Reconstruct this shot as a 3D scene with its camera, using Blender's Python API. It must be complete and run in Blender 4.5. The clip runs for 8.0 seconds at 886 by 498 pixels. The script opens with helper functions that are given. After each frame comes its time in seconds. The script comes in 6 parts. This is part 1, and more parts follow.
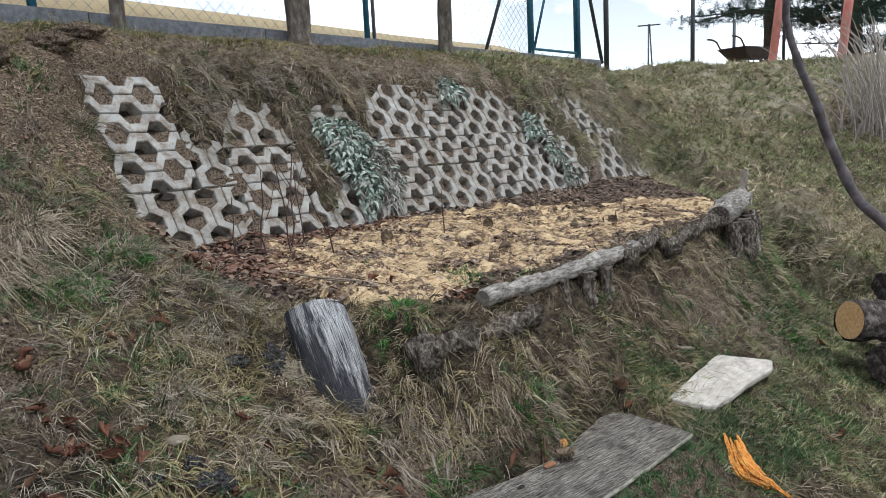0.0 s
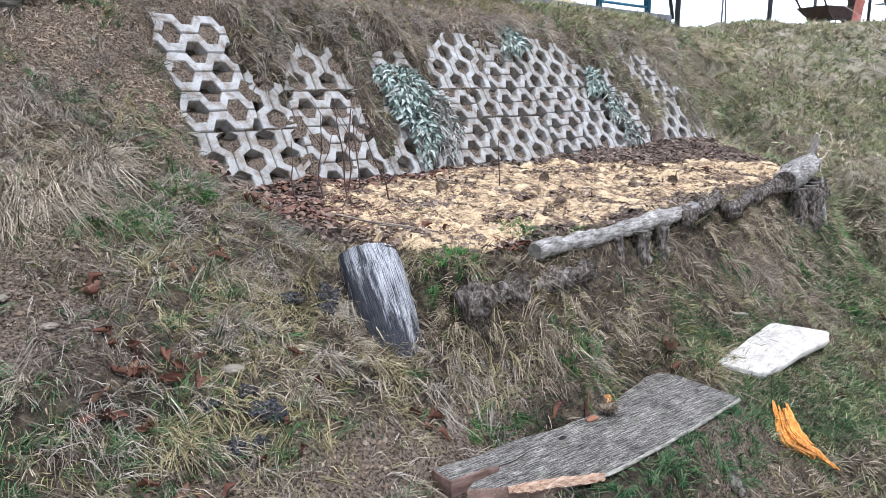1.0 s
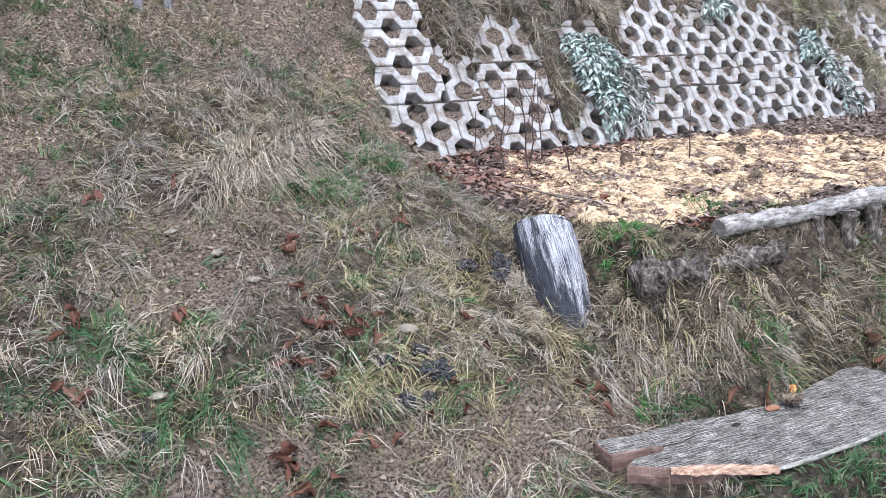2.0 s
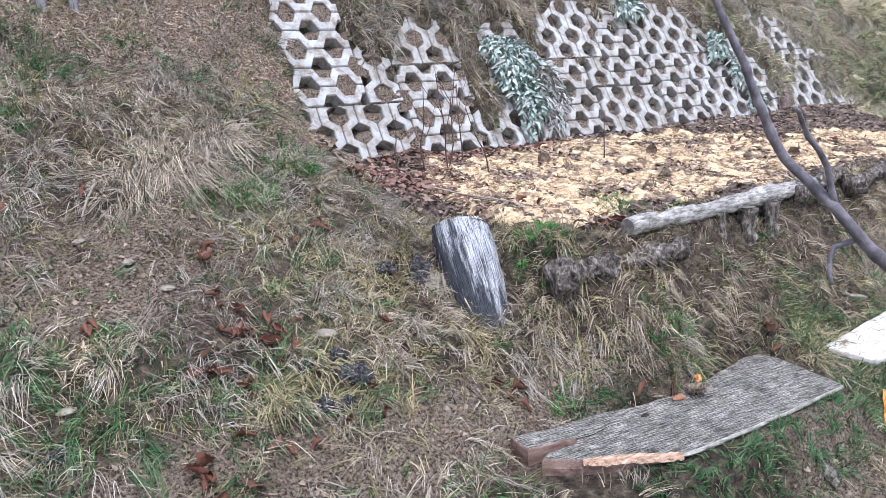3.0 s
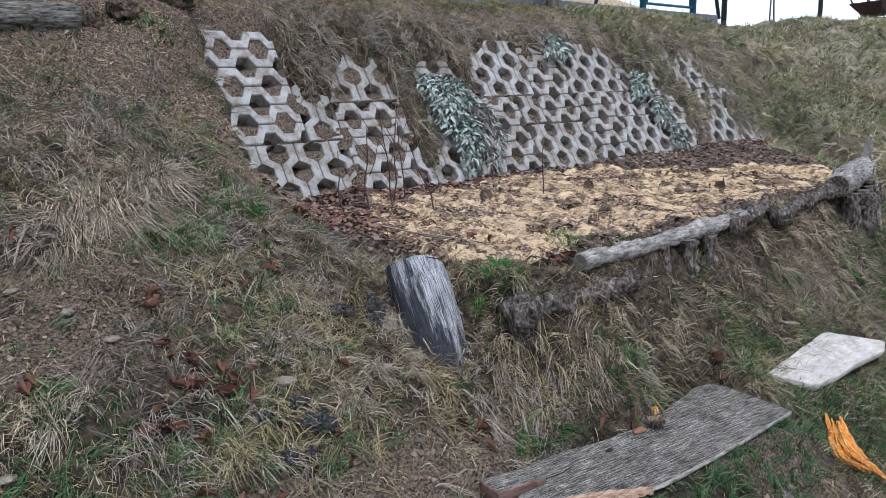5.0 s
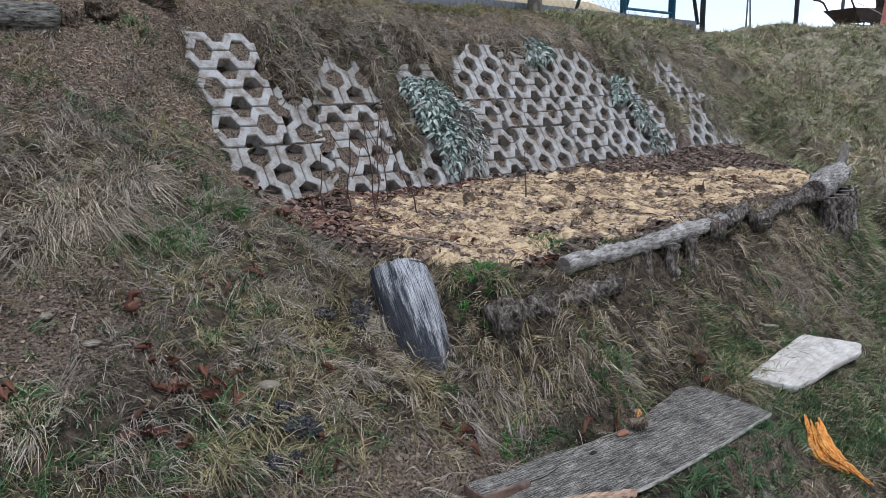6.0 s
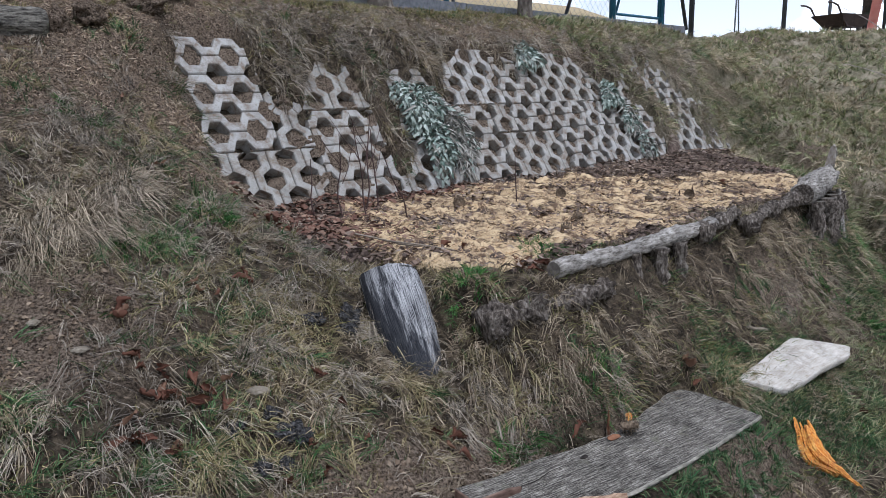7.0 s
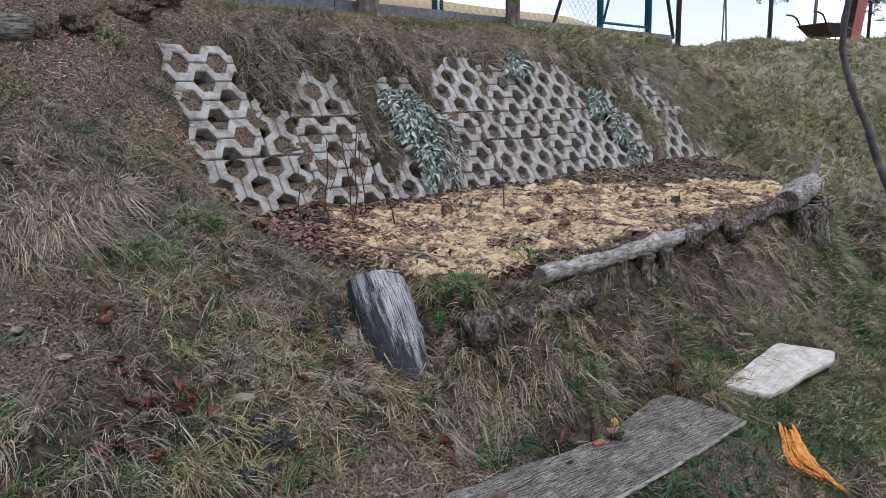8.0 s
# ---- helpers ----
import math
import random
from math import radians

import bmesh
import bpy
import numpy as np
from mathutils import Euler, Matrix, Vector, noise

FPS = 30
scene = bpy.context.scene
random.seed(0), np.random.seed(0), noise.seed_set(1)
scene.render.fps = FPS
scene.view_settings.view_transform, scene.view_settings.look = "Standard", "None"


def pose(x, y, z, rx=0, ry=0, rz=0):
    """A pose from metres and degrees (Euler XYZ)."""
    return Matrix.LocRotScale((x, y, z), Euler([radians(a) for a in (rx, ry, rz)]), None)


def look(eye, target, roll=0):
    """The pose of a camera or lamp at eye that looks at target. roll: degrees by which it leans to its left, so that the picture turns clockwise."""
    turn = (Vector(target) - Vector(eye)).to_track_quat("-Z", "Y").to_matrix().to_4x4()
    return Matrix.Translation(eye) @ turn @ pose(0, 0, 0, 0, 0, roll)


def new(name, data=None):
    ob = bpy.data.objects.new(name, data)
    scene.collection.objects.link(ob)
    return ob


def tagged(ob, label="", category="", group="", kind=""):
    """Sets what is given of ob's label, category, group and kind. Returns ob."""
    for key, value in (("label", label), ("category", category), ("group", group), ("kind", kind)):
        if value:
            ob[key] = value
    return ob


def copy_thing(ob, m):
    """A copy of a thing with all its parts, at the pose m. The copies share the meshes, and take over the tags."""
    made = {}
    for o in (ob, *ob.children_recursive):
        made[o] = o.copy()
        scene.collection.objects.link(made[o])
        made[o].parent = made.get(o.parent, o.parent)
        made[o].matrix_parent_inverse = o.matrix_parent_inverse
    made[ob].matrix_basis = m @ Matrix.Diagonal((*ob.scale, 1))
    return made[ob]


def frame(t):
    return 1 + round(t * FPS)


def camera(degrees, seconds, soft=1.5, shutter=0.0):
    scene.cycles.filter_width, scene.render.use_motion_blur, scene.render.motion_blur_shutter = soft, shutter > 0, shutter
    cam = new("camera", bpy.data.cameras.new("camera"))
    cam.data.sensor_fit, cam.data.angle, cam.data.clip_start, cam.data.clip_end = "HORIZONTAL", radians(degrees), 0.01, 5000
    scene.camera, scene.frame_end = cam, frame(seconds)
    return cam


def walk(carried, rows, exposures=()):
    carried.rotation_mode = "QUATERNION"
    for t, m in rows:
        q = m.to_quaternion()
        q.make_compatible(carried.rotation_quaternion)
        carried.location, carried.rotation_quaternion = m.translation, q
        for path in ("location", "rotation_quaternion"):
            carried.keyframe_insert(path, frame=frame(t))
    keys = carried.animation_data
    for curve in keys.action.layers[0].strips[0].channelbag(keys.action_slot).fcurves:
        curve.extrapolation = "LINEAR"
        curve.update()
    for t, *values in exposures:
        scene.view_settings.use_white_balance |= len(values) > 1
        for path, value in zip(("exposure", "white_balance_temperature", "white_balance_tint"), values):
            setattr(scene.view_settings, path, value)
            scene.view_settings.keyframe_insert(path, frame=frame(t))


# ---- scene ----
EXPOSURES = [(0.0, -0.09, 5950, 8), (0.5, 0.19, 5720, 8), (1.0, 0.61, 5540, 13), (1.5, 0.91, 5440, 16), (3.0, 0.86, 5420, 16), (3.5, 0.77, 5390, 16), (4.0, 0.73, 5390, 15), (4.5, 0.41, 5390, 15), (4.9, 0.06, 5480, 14), (6.0, -0.16, 5510, 12), (8.0, -0.21, 5680, 14)]
cam = camera(63.0, 8.0, soft=0.5)
PATH = [
    (0.0, -1.4749, -2.9529, 0.4408, 80.817, 2.753, -49.767),
    (0.5, -1.4726, -2.9465, 0.4251, 79.343, 2.404, -49.773),
    (1.0, -1.4862, -2.9578, 0.4242, 77.366, 0.652, -45.139),
    (1.5, -1.4701, -2.9804, 0.4237, 75.885, 1.230, -33.562),
    (1.7, -1.4684, -2.9965, 0.4258, 75.493, 2.073, -29.915),
    (2.8, -1.4391, -3.0620, 0.4474, 74.866, 2.195, -33.402),
    (3.0, -1.4366, -3.0636, 0.4523, 75.042, 1.921, -35.529),
    (3.5, -1.4307, -3.0564, 0.4479, 75.880, 2.717, -37.150),
    (4.0, -1.4484, -3.0303, 0.4454, 75.771, 2.678, -38.422),
    (4.5, -1.4895, -2.9897, 0.4626, 76.993, 2.173, -40.380),
    (6.0, -1.5149, -2.9551, 0.4641, 77.773, 1.286, -43.448),
    (6.5, -1.5115, -2.9567, 0.4579, 78.108, 1.360, -43.913),
    (7.0, -1.5122, -2.9573, 0.4637, 78.137, 1.334, -44.159),
    (7.5, -1.5108, -2.9627, 0.4646, 78.369, 1.328, -44.431),
    (8.0, -1.5072, -2.9722, 0.4593, 78.749, 1.299, -44.908),
]
walk(cam, [(t, pose(*p)) for t, *p in PATH], EXPOSURES)

# ---- world, sun, exposure ----
sky_world = bpy.data.worlds.new("overcast_sky")
scene.world = sky_world
sky_world.use_nodes = True
wn, wl = sky_world.node_tree.nodes, sky_world.node_tree.links
wn.clear()
w_out = wn.new("ShaderNodeOutputWorld")
w_bg = wn.new("ShaderNodeBackground")
w_sky = wn.new("ShaderNodeTexSky")
w_sky.sky_type = "NISHITA"
w_sky.sun_disc = False
w_sky.sun_elevation, w_sky.sun_rotation = radians(69), radians(198)
w_sky.dust_density = 1.5
# cloud cover: soft white clouds over the blue
w_tc = wn.new("ShaderNodeTexCoord")
w_map = wn.new("ShaderNodeMapping")
w_map.inputs["Scale"].default_value = (1.0, 1.0, 2.2)
w_noise = wn.new("ShaderNodeTexNoise")
w_noise.inputs["Scale"].default_value = 3.2
w_noise.inputs["Detail"].default_value = 6.0
w_ramp = wn.new("ShaderNodeValToRGB")
w_ramp.color_ramp.elements[0].color = (0.32, 0.32, 0.32, 1)
w_ramp.color_ramp.elements[0].position = 0.44
w_ramp.color_ramp.elements[1].position = 0.58
w_mix = wn.new("ShaderNodeMix")
w_mix.data_type = "RGBA"
# brighter cloud towards the horizon, greyer overhead
w_sep = wn.new("ShaderNodeSeparateXYZ")
wl.new(w_tc.outputs["Generated"], w_sep.inputs[0])
w_rise = wn.new("ShaderNodeValToRGB")
w_rise.color_ramp.elements[0].position, w_rise.color_ramp.elements[0].color = 0.0, (1.0, 1.0, 1.0, 1)
w_rise.color_ramp.elements[1].position, w_rise.color_ramp.elements[1].color = 0.32, (0.272, 0.276, 0.292, 1)
wl.new(w_sep.outputs["Z"], w_rise.inputs["Fac"])
w_cloud = wn.new("ShaderNodeMix")
w_cloud.data_type, w_cloud.blend_type = "RGBA", "MULTIPLY"
w_cloud.inputs["Factor"].default_value = 1.0
w_cloud.inputs["B"].default_value = (54.0, 54.5, 55.5, 1)
wl.new(w_rise.outputs["Color"], w_cloud.inputs["A"])
wl.new(w_cloud.outputs["Result"], w_mix.inputs["B"])
wl.new(w_tc.outputs["Generated"], w_map.inputs["Vector"])
wl.new(w_map.outputs["Vector"], w_noise.inputs["Vector"])
wl.new(w_noise.outputs["Fac"], w_ramp.inputs["Fac"])
wl.new(w_ramp.outputs["Color"], w_mix.inputs["Factor"])
wl.new(w_sky.outputs["Color"], w_mix.inputs["A"])
wl.new(w_mix.outputs["Result"], w_bg.inputs["Color"])
w_bg.inputs["Strength"].default_value = 0.07
wl.new(w_bg.outputs["Background"], w_out.inputs["Surface"])

sun_data = bpy.data.lights.new("sun", "SUN")
sun_data.energy, sun_data.angle, sun_data.color = 3.2, radians(14), (1.0, 0.97, 0.93)
sun = new("sun", sun_data)
sun.matrix_world = look((-1.2, -3.6, 10), (0, 0, 0))

# ---- materials ----
def mat(name, rough=0.9, metal=0.0):
    m = bpy.data.materials.new(name)
    m.use_nodes = True
    b = m.node_tree.nodes["Principled BSDF"]
    b.inputs["Roughness"].default_value = rough
    b.inputs["Metallic"].default_value = metal
    b.inputs["Specular IOR Level"].default_value = 0.12 if rough > 0.7 else 0.4
    return m, m.node_tree.nodes, m.node_tree.links, b


def noise_tex(n, l, vec, scale, detail=6.0, rough=0.6, distortion=0.0):
    t = n.new("ShaderNodeTexNoise")
    t.inputs["Scale"].default_value = scale
    t.inputs["Detail"].default_value = detail
    t.inputs["Roughness"].default_value = rough
    t.inputs["Distortion"].default_value = distortion
    if vec is not None:
        l.new(vec, t.inputs["Vector"])
    return t


def ramp(n, l, fac, stops):
    r = n.new("ShaderNodeValToRGB")
    e = r.color_ramp.elements
    while len(e) < len(stops):
        e.new(0.5)
    for k, (p, c) in zip(e, stops):
        k.position, k.color = p, (*c, 1)
    l.new(fac, r.inputs["Fac"])
    return r.outputs["Color"]


def mix(n, l, fac, a, b, mode="MIX"):
    m = n.new("ShaderNodeMix")
    m.data_type, m.blend_type = "RGBA", mode
    if isinstance(fac, (int, float)):
        m.inputs["Factor"].default_value = fac
    else:
        l.new(fac, m.inputs["Factor"])
    for k, v in (("A", a), ("B", b)):
        if isinstance(v, tuple):
            m.inputs[k].default_value = (*v, 1)
        else:
            l.new(v, m.inputs[k])
    return m.outputs["Result"]


def bump(n, l, b, height, strength=0.5, dist=0.01):
    k = n.new("ShaderNodeBump")
    k.inputs["Strength"].default_value = strength
    k.inputs["Distance"].default_value = dist
    l.new(height, k.inputs["Height"])
    l.new(k.outputs["Normal"], b.inputs["Normal"])


def speckled(name, stops, scale=20.0, big=2.0, dark=0.6, rough=0.9, bump_d=0.006, bump_s=0.6, stretch=(1, 1, 1), metal=0.0):
    """Two scales of noise through one colour ramp, with a bump."""
    m, n, l, b = mat(name, rough, metal)
    tc = n.new("ShaderNodeTexCoord")
    mp = n.new("ShaderNodeMapping")
    mp.inputs["Scale"].default_value = stretch
    l.new(tc.outputs["Object"], mp.inputs["Vector"])
    v = mp.outputs["Vector"]
    fine = noise_tex(n, l, v, scale, 8, 0.65)
    col = ramp(n, l, fine.outputs["Fac"], stops)
    coarse = noise_tex(n, l, v, big, 4)
    shade = ramp(n, l, coarse.outputs["Fac"], [(0.3, (dark, dark, dark)), (0.65, (1, 1, 1))])
    col = mix(n, l, 1.0, col, shade, "MULTIPLY")
    l.new(col, b.inputs["Base Color"])
    bump(n, l, b, fine.outputs["Fac"], bump_s, bump_d)
    return m


# ---- the lie of the land ----
def ease(a, b, t):
    s = np.clip((t - a) / (b - a), 0, 1)
    return s * s * (3 - 2 * s)


def wobble(x, y, scale, seed=0.0):
    """Smooth bumps about -1 to 1, from a few crossed waves."""
    s = 0
    for k, (a, p) in enumerate(((0.3, 0.0), (1.35, 2.1), (2.2, 4.0), (2.9, 1.2))):
        w = 1.0 + 0.37 * k
        s = s + np.sin((x * np.cos(a) + y * np.sin(a)) * w * scale + p + seed * (k + 1)) / (1 + 0.4 * k)
    return s / 2.3


WALL_SLOPE = 1.664           # rise over run of the paved face (59 degrees)
WALL_END = 4.95              # the face runs from x = 0 to here along y = 0


def front_edge(x):
    """y of the terrace's front edge."""
    return -1.46 + 1.5 * ease(3.1, 5.3, x) + 0.55 * ease(0.45, -0.35, x)


def overgrown(u, v):
    """0 where the pavers lie bare, 1 where soil and grass have grown over them."""
    top = np.interp(u, [-0.1, 0.36, 0.41, 0.47, 0.62, 0.68, 0.8, 0.98, 1.03, 1.06, 1.17, 1.24, 1.5, 1.65, 1.78, 2.0, 2.3, 2.5, 2.7, 2.85, 3.2, 3.35, 3.7, 3.85, 4.2, 4.5, 5.0],
                    [1.04, 1.04, 0.70, 0.60, 0.60, 0.74, 0.84, 0.82, 0.60, 0.14, 0.14, 0.74, 0.80, 0.60, 0.94, 0.97, 0.90, 0.84, 0.84, 0.98, 0.94, 0.74, 0.74, 0.96, 0.98, 0.8, 0.5])
    top = top + 0.05 * wobble(u, v, 16.0, 3.0)
    c = ease(-0.06, 0.08, v - top)
    far_patch = ease(3.4, 3.9, u) * ease(-0.05, 0.4, wobble(u, v, 9.0, 4.0) + 0.5 * wobble(u, v, 21.0, 1.0))
    edge = ease(0.06, -0.04, u - 0.05 * wobble(v, v, 12.0)) + ease(WALL_END - 0.25, WALL_END, u)
    return np.clip(np.maximum.reduce([c, far_patch, edge]), 0, 1)


def land(x, y):
    """Height of the ground, for arrays of x and y."""
    x, y = np.asarray(x, float), np.asarray(y, float)
    left = np.interp(y, [-5, -3.4, -2.6, -1.75, -1.26, -0.45, 0.15, 0.46, 0.75, 1.0, 1.2],
                     [-1.25, -1.15, -0.98, -0.62, -0.32, 0.1, 0.45, 0.77, 0.98, 1.05, 1.08])
    over = overgrown(x, 0.1 + 1.942 * y)
    upper = np.interp(y - 0.085 * (1 - over) * ease(0.62, 0.5, y) + 0.035 * over * ease(0.75, 0.5, y), [-0.1, 0, 0.5, 0.72, 1.0, 1.2], [-0.166, 0, 0.832, 1.0, 1.06, 1.08])
    upper = upper + 0.035 * ease(1.5, 4.5, x) * ease(0.6, 1.1, y)
    s = y - front_edge(x)
    bed = -0.055 - 0.025 * ease(0, -0.3, y) - 0.075 * np.clip(-y, 0, 1.5) / 1.45
    drop = np.interp(-s, [0, 0.08, 0.25, 0.5, 0.8, 1.5, 3], [0, 0.12, 0.3, 0.46, 0.6, 0.93, 1.05])
    mid = np.where(y > 0, np.maximum(upper, -0.075), np.where(s > 0, bed, bed - drop - 0.07 * np.clip(x - 0.5, 0, 3) * ease(0, 0.4, -s)))
    right = -0.75 + 0.25 * (x - 3.2) + 0.25 * (y + 1.9)
    right = np.minimum(right, 1.12 + 0.03 * np.clip(x - 8.5, 0, 4))
    right = np.maximum(right, -1.3)
    k = ease(-0.3, 0.2, x)
    z = left * (1 - k) + mid * k
    r = ease(0.0, 0.7, x - WALL_END + 0.55 * np.clip(-y, 0, 9) + 0.35 * np.clip(-s, 0, 2))
    z = z * (1 - r) + np.maximum(right, np.where(y > 0.4, upper * 0.9, -9)) * r
    hill = 0.86 + 0.211 * np.minimum(y, 300) - 0.019 * np.clip(x, -300, 300)
    z = np.where(y > 1.3, z + (np.minimum(hill, 60) - z) * ease(1.3, 2.6, y) * np.maximum(ease(30, 4, x), ease(0.5, 0.65, y / np.maximum(x, 1.0))), z)
    near = ease(14, 6, np.hypot(x - 1, y))
    rough = 1 + 2.2 * ease(4.3, 5.6, x) * ease(9.5, 8.0, x)
    z = z + near * rough * (0.018 * wobble(x, y, 5.0) + 0.014 * wobble(x, y, 13.0, 2.0) + 0.010 * wobble(x, y, 29.0, 5.0) * (1 - 0.6 * ease(0.0, 0.15, s) * ease(0.0, 0.3, x)))
    z = z + 0.05 * np.exp(-((x - 0.0) / 0.13) ** 2 - ((y + 1.44) / 0.08) ** 2)
    p = under_plank(x, y)
    return z + (np.interp(x, [-0.3, 0.1], [-0.64, -0.606]) - z) * p


def under_plank(x, y):
    """1 on the levelled patch where the plank lies."""
    back = np.interp(x, [-0.26, 0.4, 0.56, 0.8], [-1.67, -1.80, -1.75, -1.73])
    return ease(-0.33, -0.27, x) * ease(0.86, 0.80, x) * ease(back + 0.06, back, y) * ease(-2.2, -2.1, y)


BARE = ((-1.05, -0.86, 0.30, 0.20), (-0.46, -1.62, 0.26, 0.12), (-0.05, -1.62, 0.25, 0.08), (-0.75, -1.60, 0.15, 0.09), (-0.3, 0.60, 0.5, 0.12), (-0.5, 0.34, 0.45, 0.15), (-0.14, 0.12, 0.12, 0.22), (-0.16, -0.22, 0.14, 0.14), (-1.15, -1.5, 0.2, 0.08), (0.4, 0.66, 0.5, 0.08), (3.3, 0.60, 0.55, 0.16), (0.55, -2.2, 0.16, 0.10), (0.2, 0.55, 0.2, 0.08), (5.35, -1.55, 0.6, 0.22), (6.2, -1.3, 0.6, 0.18), (2.3, 0.58, 0.9, 0.09), (7.4, -1.2, 0.7, 0.3), (5.8, -1.65, 0.6, 0.25), (6.1, -1.35, 0.5, 0.16), (8.4, -1.25, 0.7, 0.3), (1.87, -1.68, 0.25, 0.08))


def bareness(x, y):
    k = np.zeros_like(x)
    for cx, cy, rx, ry in BARE:
        k = np.maximum(k, np.exp(-(((x - cx) / rx) ** 2 + ((y - cy) / ry) ** 2)))
    k = np.maximum(k, 0.7 * ease(0.5, 0.95, wobble(x, y, 4.2, 8.0)) * ease(-2.8, -2.0, x) * ease(-3.2, -2.6, y))
    return k


def tended(x, y):
    """1 on the stretch of bank that has been mapped, fading out towards its rim."""
    return ease(0.7, 1.1, np.hypot(x + 1.5, y + 2.95)) * ease(-2.1, -1.6, x) * ease(-0.25, 0.15, y + 3.0 - 0.12 * (x + 1.5))


def earthy(x, y):
    """How far the high ground beside the pavers is worn to soil."""
    return ease(-0.15, 0.25, y) * ease(0.1, -0.25, x)


def axis(lo, a, b, hi, step):
    """Grid lines: even between a and b, then ever wider out to lo and hi."""
    g = list(np.arange(a, b + step / 2, step))
    for end, sgn in ((lo, -1), (hi, 1)):
        d, p = step, (a if sgn < 0 else b)
        out = []
        while (p - end) * sgn < 0:
            d *= 1.16
            p += sgn * d
            out.append(p)
        g = out[::-1] + g if sgn < 0 else g + out
    return np.array(g)


def sheet(xs, ys, zs):
    ny, nx = len(ys), len(xs)
    gx, gy = np.meshgrid(xs, ys)
    co = np.stack([gx, gy, zs], -1).reshape(-1, 3)
    i = np.arange(ny * nx).reshape(ny, nx)
    f = np.stack([i[:-1, :-1], i[:-1, 1:], i[1:, 1:], i[1:, :-1]], -1).reshape(-1, 4)
    me = bpy.data.meshes.new("sheet")
    me.from_pydata(co.tolist(), [], f.tolist())
    me.polygons.foreach_set("use_smooth", np.ones(len(f), bool))
    return me

# ---- helpers for meshes ----
def part(name, bm, material, parent=None, label="", smooth=False):
    me = bpy.data.meshes.new(name)
    if smooth:
        for f in bm.faces:
            f.smooth = True
    bm.normal_update()
    bm.to_mesh(me)
    bm.free()
    ob = new(name, me)
    me.materials.append(material)
    ob.parent = parent
    if label:
        ob["label"] = label
    return ob


def thing(name, label, category, at=(0, 0, 0), group="", kind=""):
    ob = new(name)
    ob.location = at
    ob.empty_display_size = 0.05
    return tagged(ob, label, category, group, kind)


def put(ob, world):
    """Places a part by its world pose under a parent that is only moved, not turned."""
    ob.matrix_local = Matrix.Translation(-ob.parent.location) @ world
    return ob


def np_mesh(name, co, faces):
    """A mesh from an array of points and arrays of faces (n x 3 or n x 4)."""
    me = bpy.data.meshes.new(name)
    me.vertices.add(len(co))
    me.vertices.foreach_set("co", np.ascontiguousarray(co, dtype=np.float32).ravel())
    loops = np.concatenate([f.ravel() for f in faces]).astype(np.int32)
    sizes = np.concatenate([np.full(len(f), f.shape[1]) for f in faces])
    starts = np.concatenate([[0], np.cumsum(sizes)[:-1]]).astype(np.int32)
    me.loops.add(len(loops))
    me.loops.foreach_set("vertex_index", loops)
    me.polygons.add(len(sizes))
    me.polygons.foreach_set("loop_start", starts)
    me.update(calc_edges=True)
    return me


def tube(bm, pts, radii, sides=12, rough=0.0, lumps=3.0, caps=True, flat=1.0):
    """A bent, tapering, lumpy rod along pts."""
    pts = [Vector(p) for p in pts]
    rings, side = [], None
    for i, p in enumerate(pts):
        d = (pts[min(i + 1, len(pts) - 1)] - pts[max(i - 1, 0)]).normalized()
        if side is None:
            side = d.orthogonal().normalized()
        side = (side - d * side.dot(d)).normalized()
        up = d.cross(side)
        ring = []
        for k in range(sides):
            a = 2 * math.pi * k / sides
            r = radii[i]
            if rough:
                q = side * math.cos(a) + up * math.sin(a)
                r *= 1 + rough * noise.noise((p * lumps * 3 + q * lumps * 0.4) + Vector((sides, 0, 0))) + rough * 0.5 * noise.noise(p * lumps * 11 + q * 2.5)
            ring.append(bm.verts.new(p + side * math.cos(a) * r + up * math.sin(a) * r * flat))
        rings.append(ring)
    for a, b in zip(rings, rings[1:]):
        for k in range(sides):
            bm.faces.new((a[k], a[(k + 1) % sides], b[(k + 1) % sides], b[k]))
    if caps:
        bm.faces.new(rings[0][::-1])
        bm.faces.new(rings[-1])
    return rings


def between(a, b, n, wander=0.0, seed=0):
    """n points from a to b with a sideways wander."""
    rng = random.Random(seed)
    a, b = Vector(a), Vector(b)
    ph = [rng.uniform(0, 6.3) for _ in range(6)]
    out = []
    for i in range(n):
        t = i / (n - 1)
        w = Vector([math.sin(3.1 * t + ph[k]) + 0.5 * math.sin(8.3 * t + ph[k + 3]) for k in range(3)]) * wander * math.sin(math.pi * min(1, t * 1.3 + 0.15))
        out.append(a.lerp(b, t) + w)
    return out


def box(bm, lo, hi, m=None):
    ret = bmesh.ops.create_cube(bm, size=1)
    s = [h - l for l, h in zip(lo, hi)]
    c = [(h + l) / 2 for l, h in zip(lo, hi)]
    t = Matrix.Translation(c) @ Matrix.Diagonal((*s, 1))
    bmesh.ops.transform(bm, matrix=(m or Matrix()) @ t, verts=ret["verts"])


